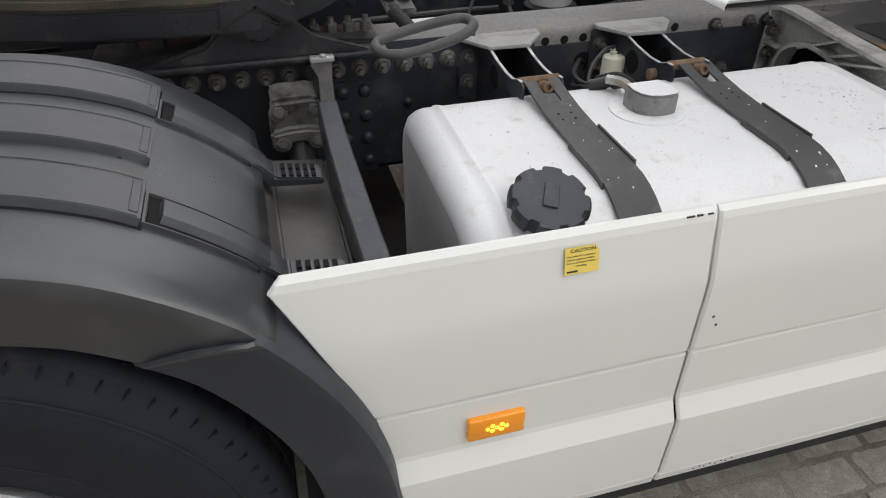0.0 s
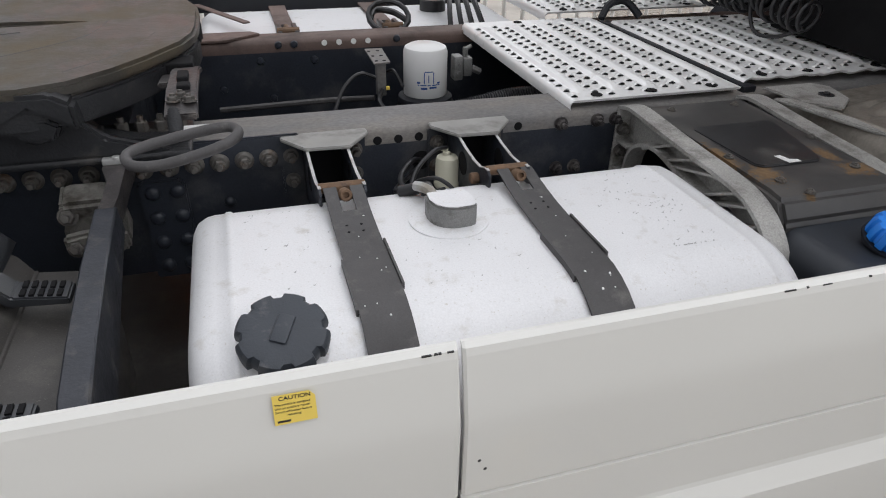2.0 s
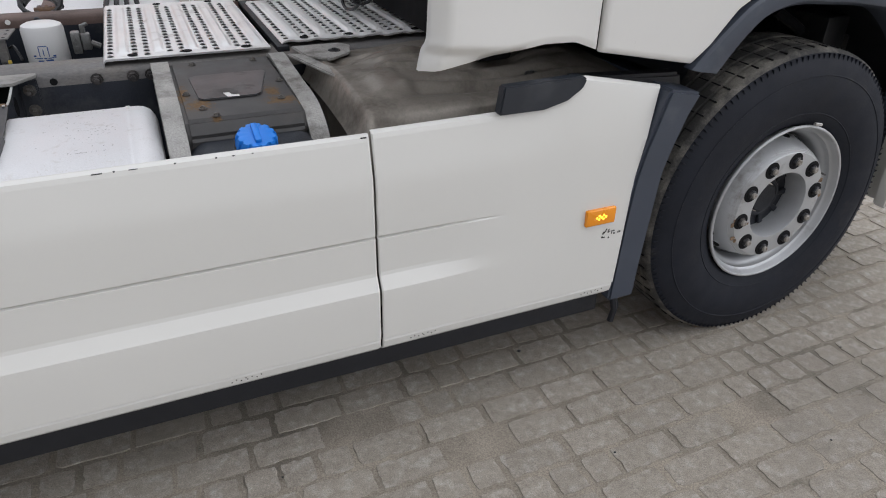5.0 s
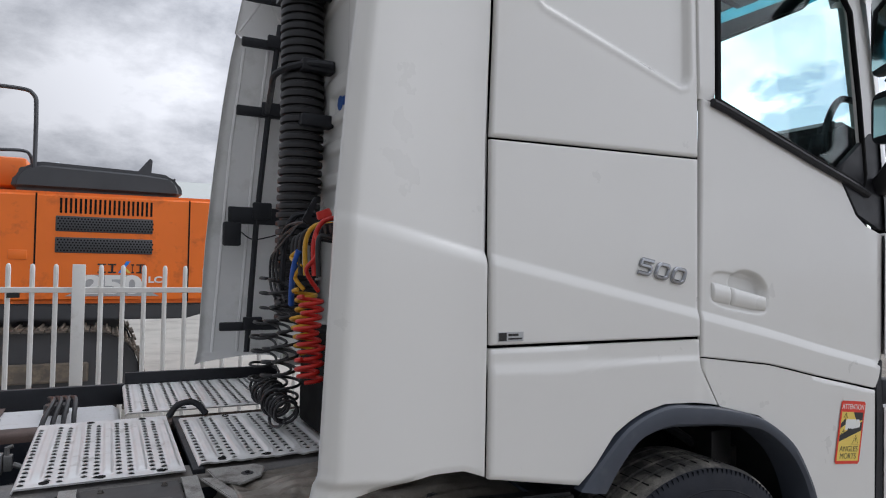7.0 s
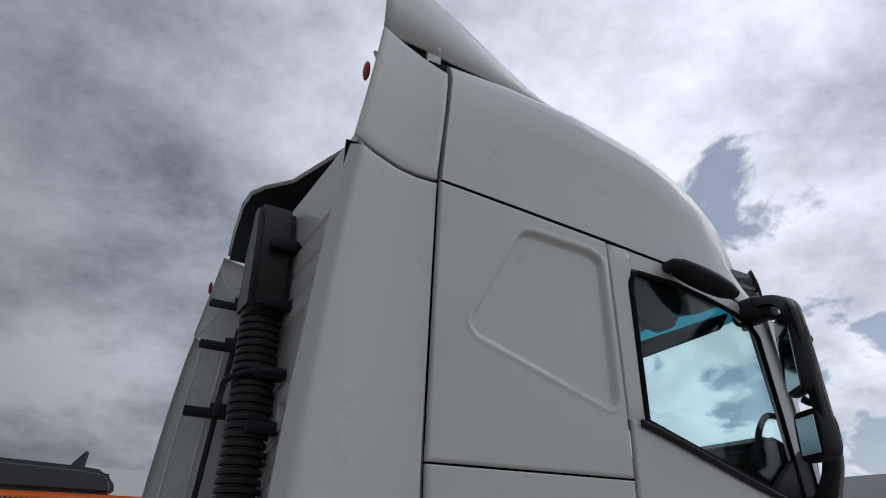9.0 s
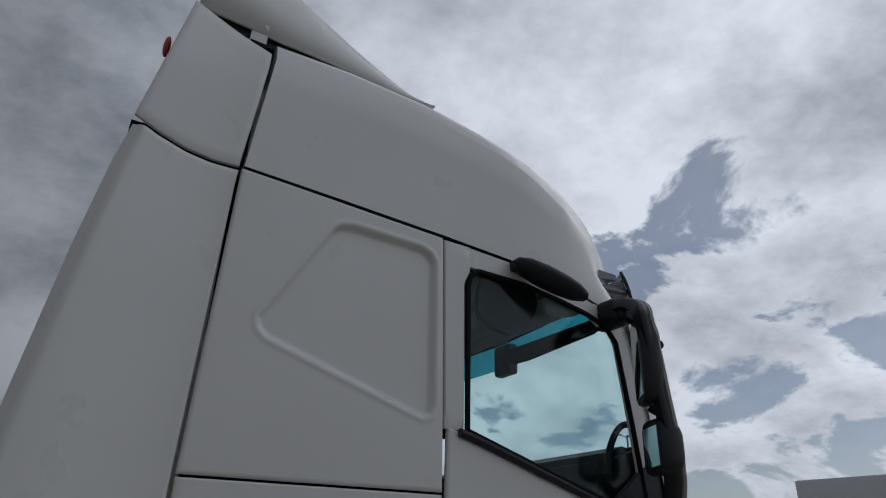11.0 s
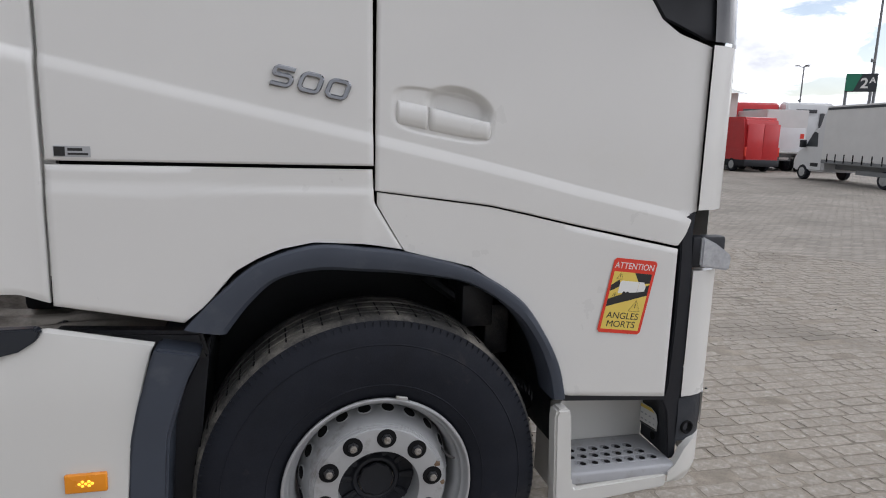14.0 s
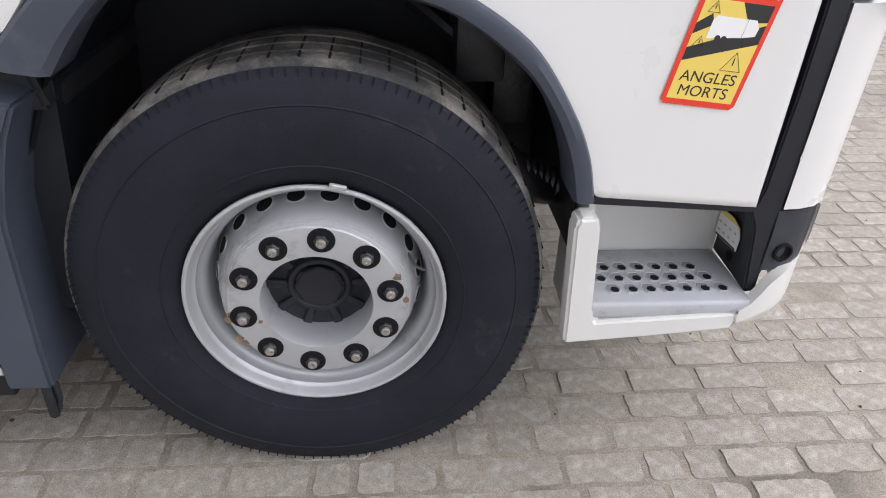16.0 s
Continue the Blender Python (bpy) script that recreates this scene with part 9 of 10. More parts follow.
box(bm, 0.004, 0.108, 0.001, 0.006, 0.001, 0.0015, 0, 1, m)
part("label_bar", bm, "label_k", lw, smooth=False)
bm = bm_new()
lathe(bm, [(0.014, 0), (0.014, 0.0015), (0.0, 0.0015)], (0.9835, 0.115, 0.562), (-1, 0, 0), 16, close=False)
part("cheek_hole", bm, "gap", step, smooth=False)
NOSE["taper"] = True
# ---- air intake pipe and brackets behind the cab
pipe = thing("air_intake", "", "")
pipe.parent = truck
pipe["label"] = "black ribbed air intake pipe behind the cab"
bm = bm_new()
for k in range(38):
    z = 1.45 + 0.041 * k
    lathe(bm, [(0.088, 0.0), (0.104, 0.004), (0.106, 0.016), (0.104, 0.028), (0.088, 0.033), (0.088, 0.041)], (-1.02, 1.58 + 0.02 * math.sin(k * 0.2), z), (0, 0, 1), 26, close=False)
part("ribbed_pipe", bm, "hose", pipe, "ribbed black pipe", angle=35)["kind"] = "stuff"
bm = bm_new()
prism(bm, [(1.45, 2.98), (1.72, 2.98), (1.71, 3.35), (1.63, 3.62), (1.52, 3.62), (1.47, 3.35)], "x", -1.13, -0.92, 0.03, 3)
part("intake_head", bm, "hose", pipe, "black intake head", angle=40)
for pts, r in (([(-0.92, 1.42, 1.95), (-1.02, 1.42, 1.96), (-1.10, 1.45, 1.90), (-1.12, 1.48, 1.6)], 0.014), ([(-0.92, 1.40, 2.66), (-1.05, 1.44, 2.66), (-1.15, 1.56, 2.63), (-1.13, 1.75, 2.6), (-1.02, 2.38, 2.62)], 0.016)):
    bm = bm_new()
    tube(bm, curve_pts(pts, 6), r, 8)
    part("pipe_clamp", bm, "black", pipe, "black pipe clamp")
for z in (1.92, 2.40, 2.66, 3.02, 3.35):
    bm = bm_new()
    box(bm, -1.06, -0.90, 1.42, 1.50, z - 0.03, z + 0.03, 0.012)
    part("clamp_lug", bm, "black", pipe)
bm = bm_new()
tube(bm, [(-1.10, 2.40, 1.2), (-1.06, 2.40, 2.0), (-1.0, 2.40, 2.7), (-0.95, 2.40, 3.16)], 0.017, 8)
part("stay_rod", bm, "black", truck, "thin black stay rod behind the cab")
for z, w in ((1.35, 0.05), (2.0, 0.10), (2.62, 0.06), (3.03, 0.055), (3.30, 0.05)):
    bm = bm_new()
    box(bm, -1.26 + 0.05 * (z - 1.3), -0.88, 2.385, 2.415, z - w / 2, z + w / 2, 0.008)
    stay = part("fairing_stay", bm, "black", truck, "black bracket that holds the far air deflector")
    if w > 0.08:
        bm = bm_new()
        box(bm, -1.25, -1.15, 2.375, 2.43, z - 0.18, z - 0.04, 0.012)
        part("stay_drop", bm, "black", stay)
        bm = bm_new()
        tube(bm, curve_pts([(-1.15, 2.38, z - 0.1), (-1.08, 2.37, z - 0.14), (-0.95, 2.38, z - 0.11)], 6), 0.004, 6)
        part("stay_cable", bm, "black", stay)
    bm = bm_new()
    box(bm, -1.13 + 0.06 * (z - 1.3), -1.02 + 0.06 * (z - 1.3), 2.37, 2.40, z - 0.02, z + w / 2 + 0.03, 0.008)
    part("stay_clip", bm, "black", stay)
for x0 in (-1.29, -1.15):
    bm = bm_new()
    tube(bm, [(x0, 2.440, 1.2), (x0 + 0.03, 2.440, 1.7), (x0 + 0.075, 2.440, 2.4), (x0 + 0.14, 2.440, 3.0)], 0.010, 6)
    part("fairing_rib", bm, "white_in", truck, "stiffening rib inside the far air deflector")

# ---- coiled trailer hoses
lines = thing("trailer_lines", "", "")
lines.parent = truck
lines["label"] = "coiled red, yellow and black trailer air and power lines"
HX = -1.14


def hose(points, r, material, label):
    b = bm_new()
    tube(b, points, r, 7)
    part("coiled_line", b, material, lines, label, angle=80)


hose(coil((HX, 0.92, 1.60), (HX, 0.91, 1.36), 0.040, 8, 0.046), 0.008, "red", "bright red coiled air line")
hose(coil((HX, 0.91, 1.36), (HX, 0.90, 1.27), 0.047, 3, 0.042), 0.0085, "red", "bright red coiled air line")
hose(curve_pts([(HX, 0.84, 1.84), (HX, 0.83, 1.76), (HX - 0.02, 0.90, 1.70), (HX + 0.04, 0.94, 1.62)], 6), 0.009, "red", "red line down from its coupling")
hose(coil((HX + 0.02, 1.08, 1.62), (HX + 0.02, 1.06, 1.36), 0.040, 7), 0.008, "yellow", "yellow coiled air line")
hose(curve_pts([(HX, 1.10, 1.78), (HX - 0.02, 1.14, 1.75), (HX, 1.06, 1.72), (HX - 0.01, 1.11, 1.67), (HX + 0.02, 1.08, 1.62)], 6), 0.009, "yellow", "yellow line down from its coupling")
hose(coil((HX, 1.56, 1.66), (HX - 0.02, 1.70, 1.10), 0.056, 8, 0.066), 0.0065, "hose", "black coiled power line with wide loops")
hose(coil((HX - 0.02, 1.30, 1.66), (HX - 0.04, 1.34, 1.18), 0.050, 8, 0.060), 0.0065, "hose", "black coiled power line")
hose(coil((HX - 0.01, 1.20, 1.56), (HX - 0.02, 1.20, 1.14), 0.052, 7), 0.0065, "hose", "black coiled power line")
hose(coil((HX - 0.03, 1.72, 1.12), (HX - 0.05, 1.30, 1.13), 0.040, 10), 0.0065, "hose", "black coiled power line")
hose(coil((HX - 0.05, 1.34, 1.16), (HX - 0.06, 1.02, 1.13), 0.048, 8), 0.0065, "hose", "black coiled power line")
hose(curve_pts([(HX - 0.04, 1.34, 1.20), (HX - 0.07, 1.25, 1.06), (HX - 0.06, 1.15, 1.05), (HX - 0.05, 1.05, 1.10)], 8), 0.0065, "hose", "black cable loop")
hose(curve_pts([(HX - 0.01, 1.06, 1.78), (HX - 0.02, 1.10, 1.70), (HX - 0.01, 1.16, 1.62), (HX, 1.20, 1.55)], 6), 0.013, "blue", "blue connector sleeve")
for q in range(3):
    hose(curve_pts([(HX + 0.02, 1.10 + 0.03 * q, 1.90), (HX, 1.35 + 0.05 * q, 1.88 - 0.04 * q), (HX, 1.50 + 0.06 * q, 1.74), (HX, 1.45 + 0.08 * q, 1.62), (HX, 1.30 + 0.1 * q, 1.56)], 8), 0.0065, "hose", "black cable loop")
for k, (y0, col) in enumerate(((0.86, "red"), (0.98, "yellow"), (1.06, "hose"), (1.12, "hose"), (1.18, "hose"), (0.80, "hose"))):
    hose(curve_pts([(-0.93, y0, 1.90 - 0.02 * k), (HX + 0.05, y0, 1.90 - 0.015 * k), (HX, y0 + 0.01, 1.82), (HX, y0, 1.68)], 8), 0.010, col, "hose end at the coupling rail")
for k in range(5):
    bm = bm_new()
    cyl(bm, (-0.965, 0.80 + 0.07 * k, 1.88), (-1.10, 0.80 + 0.07 * k, 1.86), 0.022, n=12)
    part("coupling", bm, "black", lines, "black hose coupling")
bm = bm_new()
box(bm, -0.96, -0.92, 0.72, 1.20, 1.80, 1.95, 0.01)
part("coupling_rail", bm, "black", lines, "black coupling rail on the rear wall")
bm = bm_new()
lathe(bm, [(0.028, 0), (0.030, 0.01), (0.026, 0.03)], (-1.12, 0.80, 1.90), (-0.4, 0, 1), 14)
part("red_coupling_cover", bm, "red", lines, "red coupling cover")
bm = bm_new()
for y in (0.88, 1.02):
    cyl(bm, (-1.13, y, 1.80), (-1.13, y, 1.72), 0.016, n=10)
part("hose_ferrule", bm, "galv", lines, "bright hose ferrules")
bm = bm_new()
prism(bm, [(-1.15, 1.9), (-1.11, 1.98), (-1.10, 2.0), (-1.09, 1.98), (-1.12, 1.88)], "y", 1.02, 1.035, 0.003)
part("lever", bm, "black", lines, "dark coupling lever", angle=30)
bm = bm_new()
box(bm, -1.06, -0.93, 0.35, 1.35, 1.03, 1.45, 0.02)
part("cab_rear_mount", bm, "gap", truck, "dark cab mounting below the rear wall")

NOSE["taper"] = False
# ================================================================ surroundings


def ground_z(x, y):
    """The yard is level by the truck and rises a little farther off."""
    r = math.hypot(x, y)
    return 0.004 * max(0.0, min(r, 22.0) - 5.0)


bm = bm_new()
rad = [0, 1, 2, 3, 4, 5, 6, 8, 10, 13, 17, 22, 30, 45, 80, 200, 900, 4000]
prev = None
for r in rad:
    n = 64
    ring = [bm.verts.new((r * math.cos(2 * math.pi * k / n), r * math.sin(2 * math.pi * k / n), ground_z(r, 0) - (0.0030 if r < 9 else 0.004))) for k in range(n)] if r else [bm.verts.new((0, 0, -0.0030))]
    if prev:
        if len(prev) == 1:
            for k in range(n):
                bm.faces.new((prev[0], ring[k], ring[(k + 1) % n]))
        else:
            for k in range(n):
                bm.faces.new((prev[k], ring[k], ring[(k + 1) % n], prev[(k + 1) % n]))
    prev = ring
ground = part("ground", bm, "joint", None, angle=80)
tagged(ground, "sandy earth between and beyond the paving stones", "ground", kind="structure")

pavement = thing("pavement", "worn grey-brown concrete paving stones laid in running courses", "pavement", kind="structure")

# far paving: one sheet with its course pattern in geometry where near, plain farther off
bm = bm_new()
prev = None
for r in [9.2, 11, 13, 17, 22, 30, 45, 80, 200]:
    n = 96
    ring = [bm.verts.new((r * math.cos(2 * math.pi * k / n), r * math.sin(2 * math.pi * k / n), ground_z(r, 0))) for k in range(n)]
    if prev:
        for k in range(n):
            bm.faces.new((prev[k], ring[k], ring[(k + 1) % n], prev[(k + 1) % n]))
    prev = ring
far_pave = part("far_paving", bm, "far_paving", pavement, "distant worn paving", angle=80)

# ---- fence
fence = thing("palisade_fence", "white painted metal picket fence between the yards", "fence")
FY = 4.0
bm = bm_new()
box(bm, -9, 3.0, FY - 0.02, FY + 0.02, 1.475, 1.515, 0.004)
part("rail", bm, "fence", fence, smooth=False)
bm = bm_new()
box(bm, -9, 3.0, FY - 0.02, FY + 0.02, 0.25, 0.29, 0.004)
part("rail", bm, "fence", fence, smooth=False)
pk = bm_new()
lathe(pk, [(0.017, 0.12), (0.017, 1.655), (0.014, 1.675), (0.006, 1.685)], (0, 0, 0), (0, 0, 1), 8)
pk_ob = part("picket", pk, "fence", fence)
pk_ob.location = (-1.883, FY, 0)
for k in range(-50, 34):
    x = -1.883 + 0.1475 * k
    if k == 0 or abs((x + 2.030) % 2.655) < 0.06 or abs((x + 2.030) % 2.655 - 2.655) < 0.06:
        continue
    o = pk_ob.copy()
    o.location = (x, FY, 0)
    scene.collection.objects.link(o)
po = bm_new()
box(po, -0.043, 0.043, -0.03, 0.03, 0.0, 1.685, 0.004)
po_ob = part("fence_post", po, "fence", fence)
po_ob.location = (-2.030, FY, 0)
for k in (-2, -1, 1):
    o = po_ob.copy()
    o.location = (-2.030 + 2.655 * k, FY, 0)
    scene.collection.objects.link(o)
bm = bm_new()
box(bm, -2.477, -2.397, FY - 0.026, FY - 0.022, 1.44, 1.475)
part("fence_tag", bm, "label_k", fence, "small dark tag on the fence", smooth=False)

# ---- excavator behind the fence
exc = thing("excavator", "orange tracked excavator parked behind the fence", "excavator", at=(-0.14, 0, 0.045))
EY = 6.45
bm = bm_new()
prism(bm, [(-4.6, 1.20), (-0.62, 1.20), (-0.50, 1.26), (-0.46, 1.6), (-0.48, 2.30), (-0.56, 2.40), (-4.6, 2.36)], "y", EY, EY + 2.2, 0.05, 3)
body = part("engine_body", bm, "orange", exc, "orange engine housing", angle=30)
for x in (-2.385, -0.885):
    bm = bm_new()
    box(bm, x - 0.008, x + 0.008, EY - 0.004, EY + 0.02, 1.22, 2.36)
    part("body_gap", bm, "gap", body, "dark door gap", smooth=False)
bm = bm_new()
for k in range(20):
    x = -2.17 + 0.046 * k
    box(bm, x, x + 0.022, EY - 0.006, EY + 0.02, 2.16, 2.32, 0.003, 1)
part("vent_slot", bm, "gap", body, "row of narrow vent slots", smooth=False)
for z0 in (1.965, 1.74):
    bm = bm_new()
    box(bm, -2.205, -1.265, EY - 0.012, EY + 0.02, z0, z0 + 0.165, 0.012)
    grille = part("vent_grille", bm, "hood", body, "black perforated vent grille")
    bm = bm_new()
    for i in range(30):
        for j in range(5):
            lathe(bm, [(0.010, 0), (0.010, 0.001)], (-2.18 + 0.031 * i + 0.0155 * (j % 2), EY - 0.0118, z0 + 0.025 + 0.028 * j), (0, -1, 0), 6)
    part("grille_hole", bm, "gap", grille, smooth=False)["kind"] = "stuff"
bm = bm_new()
prism(bm, [(-2.64, 2.38), (-0.955, 2.38), (-0.965, 2.48), (-1.00, 2.58), (-1.08, 2.645), (-1.35, 2.67), (-2.35, 2.70), (-2.50, 2.67), (-2.60, 2.57)], "y", EY + 0.05, EY + 1.6, 0.06, 3)
part("engine_hood", bm, "hood", exc, "dark grey rounded engine hood", angle=30)
bm = bm_new()
prism(bm, [(-1.45, 2.68), (-1.27, 2.68), (-1.255, 2.87), (-1.285, 2.895)], "y", EY + 0.6, EY + 0.68, 0.005)
part("exhaust_stack", bm, "hood", exc, "dark exhaust end", angle=30)
bm = bm_new()
prism(bm, [(-4.6, 1.02), (-0.9, 1.02), (-0.62, 1.10), (-0.55, 1.20), (-4.6, 1.20)], "y", EY + 0.05, EY + 2.1, 0.02)
part("lower_frame", bm, "hood", exc, "dark lower frame under the body", angle=30)
bm = bm_new()
tube(bm, curve_pts([(-2.80, EY + 0.1, 2.36), (-2.80, EY + 0.1, 3.0), (-2.83, EY + 0.1, 3.15), (-2.95, EY + 0.1, 3.2), (-3.4, EY + 0.1, 3.2)], 6), 0.022, 8)
tube(bm, curve_pts([(-2.80, EY + 0.2, 2.8), (-2.56, EY + 0.25, 2.82), (-2.48, EY + 0.3, 2.78), (-2.45, EY + 0.35, 2.62)], 6), 0.018, 8)
tube(bm, curve_pts([(-2.46, EY + 0.4, 2.72), (-2.30, EY + 0.4, 2.72), (-2.22, EY + 0.4, 2.66)], 5), 0.008, 6)
tube(bm, curve_pts([(-3.2, EY + 0.1, 3.44), (-2.62, EY + 0.1, 3.45), (-2.45, EY + 0.1, 3.40), (-2.42, EY + 0.1, 3.2), (-2.42, EY + 0.1, 2.5)], 6), 0.022, 8)
part("hand_rail", bm, "hood", exc, "black hand rails")
bm = bm_new()
bmesh.ops.create_uvsphere(bm, u_segments=12, v_segments=8, radius=1, matrix=Matrix.Translation((-2.23, EY + 0.4, 2.66)) @ Matrix.Diagonal((0.05, 0.02, 0.08, 1)))
part("machine_mirror", bm, "mirror", exc, "small round mirror")
bm = bm_new()
box(bm, -3.2, -2.52, EY + 0.5, EY + 1.4, 2.45, 2.78, 0.05)
part("side_box", bm, "orange", exc, "orange side box")
bm = bm_new()
box(bm, -2.62, -2.45, EY - 0.01, EY + 0.02, 1.66, 1.76, 0.01)
part("door_latch", bm, "orange", exc, "orange door latch")
# decals: the series name, the number and its grey stripe
m = Matrix.Translation((-1.80, EY - 0.004, 1.48)) @ Euler((radians(90), 0, 0)).to_matrix().to_4x4()
bm = bm_new()
prism(bm, [(-0.30, -0.20), (0.62, -0.20), (0.42, -0.10), (0.35, 0.03), (-0.12, 0.03), (-0.16, -0.13)], "z", 0.0, 0.002, 0, 1, m)
part("stripe_decal", bm, "label_g", body, "grey swoosh under the number", smooth=False)
text("number_decal", "250", 0.265, m @ Matrix.Translation((-0.14, -0.165, 0.003)), "label_w", body, 0.002, bold=0.011, squash=1.45, label="white 250 number")
text("number_decal", "LC", 0.095, m @ Matrix.Translation((0.50, -0.05, 0.003)), "label_w", body, 0.002, bold=0.003, squash=1.3, label="white LC letters")
for x0, w in ((0.0, 0.08), (0.10, 0.08), (0.33, 0.025), (0.38, 0.08)):
    bm = bm_new()
    prism(bm, [(x0, 0.05), (x0 + w, 0.05), (x0 + w, 0.065), (x0 + w * 0.65, 0.065), (x0 + w * 0.65, 0.135), (x0 + w, 0.135), (x0 + w, 0.15), (x0, 0.15), (x0, 0.135), (x0 + w * 0.4, 0.135), (x0 + w * 0.4, 0.065), (x0, 0.065)], "z", 0.0, 0.003, 0, 1, m)
    part("name_decal", bm, "label_k", body, "black letter shape of the series name", smooth=False)
bm = bm_new()
prism(bm, [(0.20, 0.05), (0.23, 0.05), (0.32, 0.18), (0.28, 0.18)], "z", 0, 0.003, 0, 1, m)
part("name_accent", bm, "blue_cap", body, "blue stroke of the series name", smooth=False)
bm = bm_new()
prism(bm, [(0.30, 0.05), (0.33, 0.05), (0.25, 0.14), (0.23, 0.12)], "z", 0.003, 0.005, 0, 1, m)
part("name_accent", bm, "label_y", body, "yellow stroke of the series name", smooth=False)
# tracks
for y0 in (EY - 0.35, EY + 1.9):
    bm = bm_new()
    loop = []
    tx0, tx1, tz, tr = -4.6, -1.80, 0.50, 0.42
    for k in range(13):
        a = radians(-90 + 180 * k / 12)
        loop.append((tx1 + tr * math.cos(a), tz + tr * math.sin(a)))
    loop += [(tx0, tz + tr)] + [(tx0, tz - tr)]
    prism(bm, loop, "y", y0 + 0.08, y0 + 0.52)
    tr_ob = part("track_frame", bm, "hood", exc, "dark track frame", smooth=False)
    bm = bm_new()
    box(bm, tx0, tx1 - 0.05, y0 + 0.03, y0 + 0.085, tz - 0.08, tz + 0.12, 0.02)
    part("track_beam", bm, "track", tr_ob, "muddy side beam of the track", smooth=False)
    for k in range(7):
        bm = bm_new()
        lathe(bm, [(0.10, 0.0), (0.10, 0.03), (0.05, 0.04), (0.0, 0.04)], (tx1 - 0.1 - 0.42 * k, y0 + 0.08, tz - 0.27), (0, -1, 0), 18)
        part("track_roller", bm, "track", tr_ob, angle=30)
    peri = [(tx0 + 0.1 * k, tz + tr + 0.02, 90) for k in range(29)] + [(tx1 + (tr + 0.02) * math.cos(radians(90 - 13 * k)), tz + (tr + 0.02) * math.sin(radians(90 - 13 * k)), 90 - 13 * k) for k in range(1, 14)] + [(tx1 - 0.1 * k, tz - tr - 0.02, -90) for k in range(1, 29)]
    sh = bm_new()
    box(sh, -0.045, 0.045, -0.30, 0.30, -0.012, 0.012, 0.003, 1)
    box(sh, -0.010, 0.010, -0.30, 0.30, 0.012, 0.042, 0.003, 1)
    first = None
    for px_, pz_, a in peri:
        mm = Matrix.Translation((px_, y0 + 0.30, pz_)) @ Euler((0, radians(90 - a), 0)).to_matrix().to_4x4()
        if first is None:
            first = part("track_shoe", sh, "track", tr_ob)
            first.matrix_local = mm
        else:
            o = first.copy()
            scene.collection.objects.link(o)
            o.matrix_local = mm
bm = bm_new()
nxs, nys = 28, 50
gs = [[bm.verts.new((-14 + 15.2 * i / nxs, 4.7 + 26.0 * j / nys, ground_z(-14 + 15.2 * i / nxs, 4.7 + 26.0 * j / nys) + (0.035 if 0 < i < nxs and 0 < j < nys else -0.03))) for j in range(nys + 1)] for i in range(nxs + 1)]
for i in range(nxs):
    for j in range(nys):
        bm.faces.new((gs[i][j], gs[i + 1][j], gs[i + 1][j + 1], gs[i][j + 1]))
slab = part("concrete_slab", bm, "concrete", None)
tagged(slab, "pale concrete slab behind the fence beside the excavator", "slab")

# ---- parked vehicles across the yard


def road_wheel(b_t, b_r, x, y, r=0.34, w=0.22, side=-1):
    lathe(b_t, [(r * 0.6, 0), (r * 0.9, -0.01), (r, 0.03), (r, w - 0.03), (r * 0.9, w)], (x, y, r), (0, -side, 0), 28)
    lathe(b_r, [(0.0, -0.015), (r * 0.25, -0.02), (r * 0.35, -0.005), (r * 0.55, -0.012), (r * 0.62, -0.004)], (x, y, r), (0, -side, 0), 20, close=False)


def place_all(t, at, yaw, flip=1.0):
    t.location = at
    t.scale = (1, flip, abs(flip))
    t.rotation_euler = (0, 0, radians(yaw))
    return t


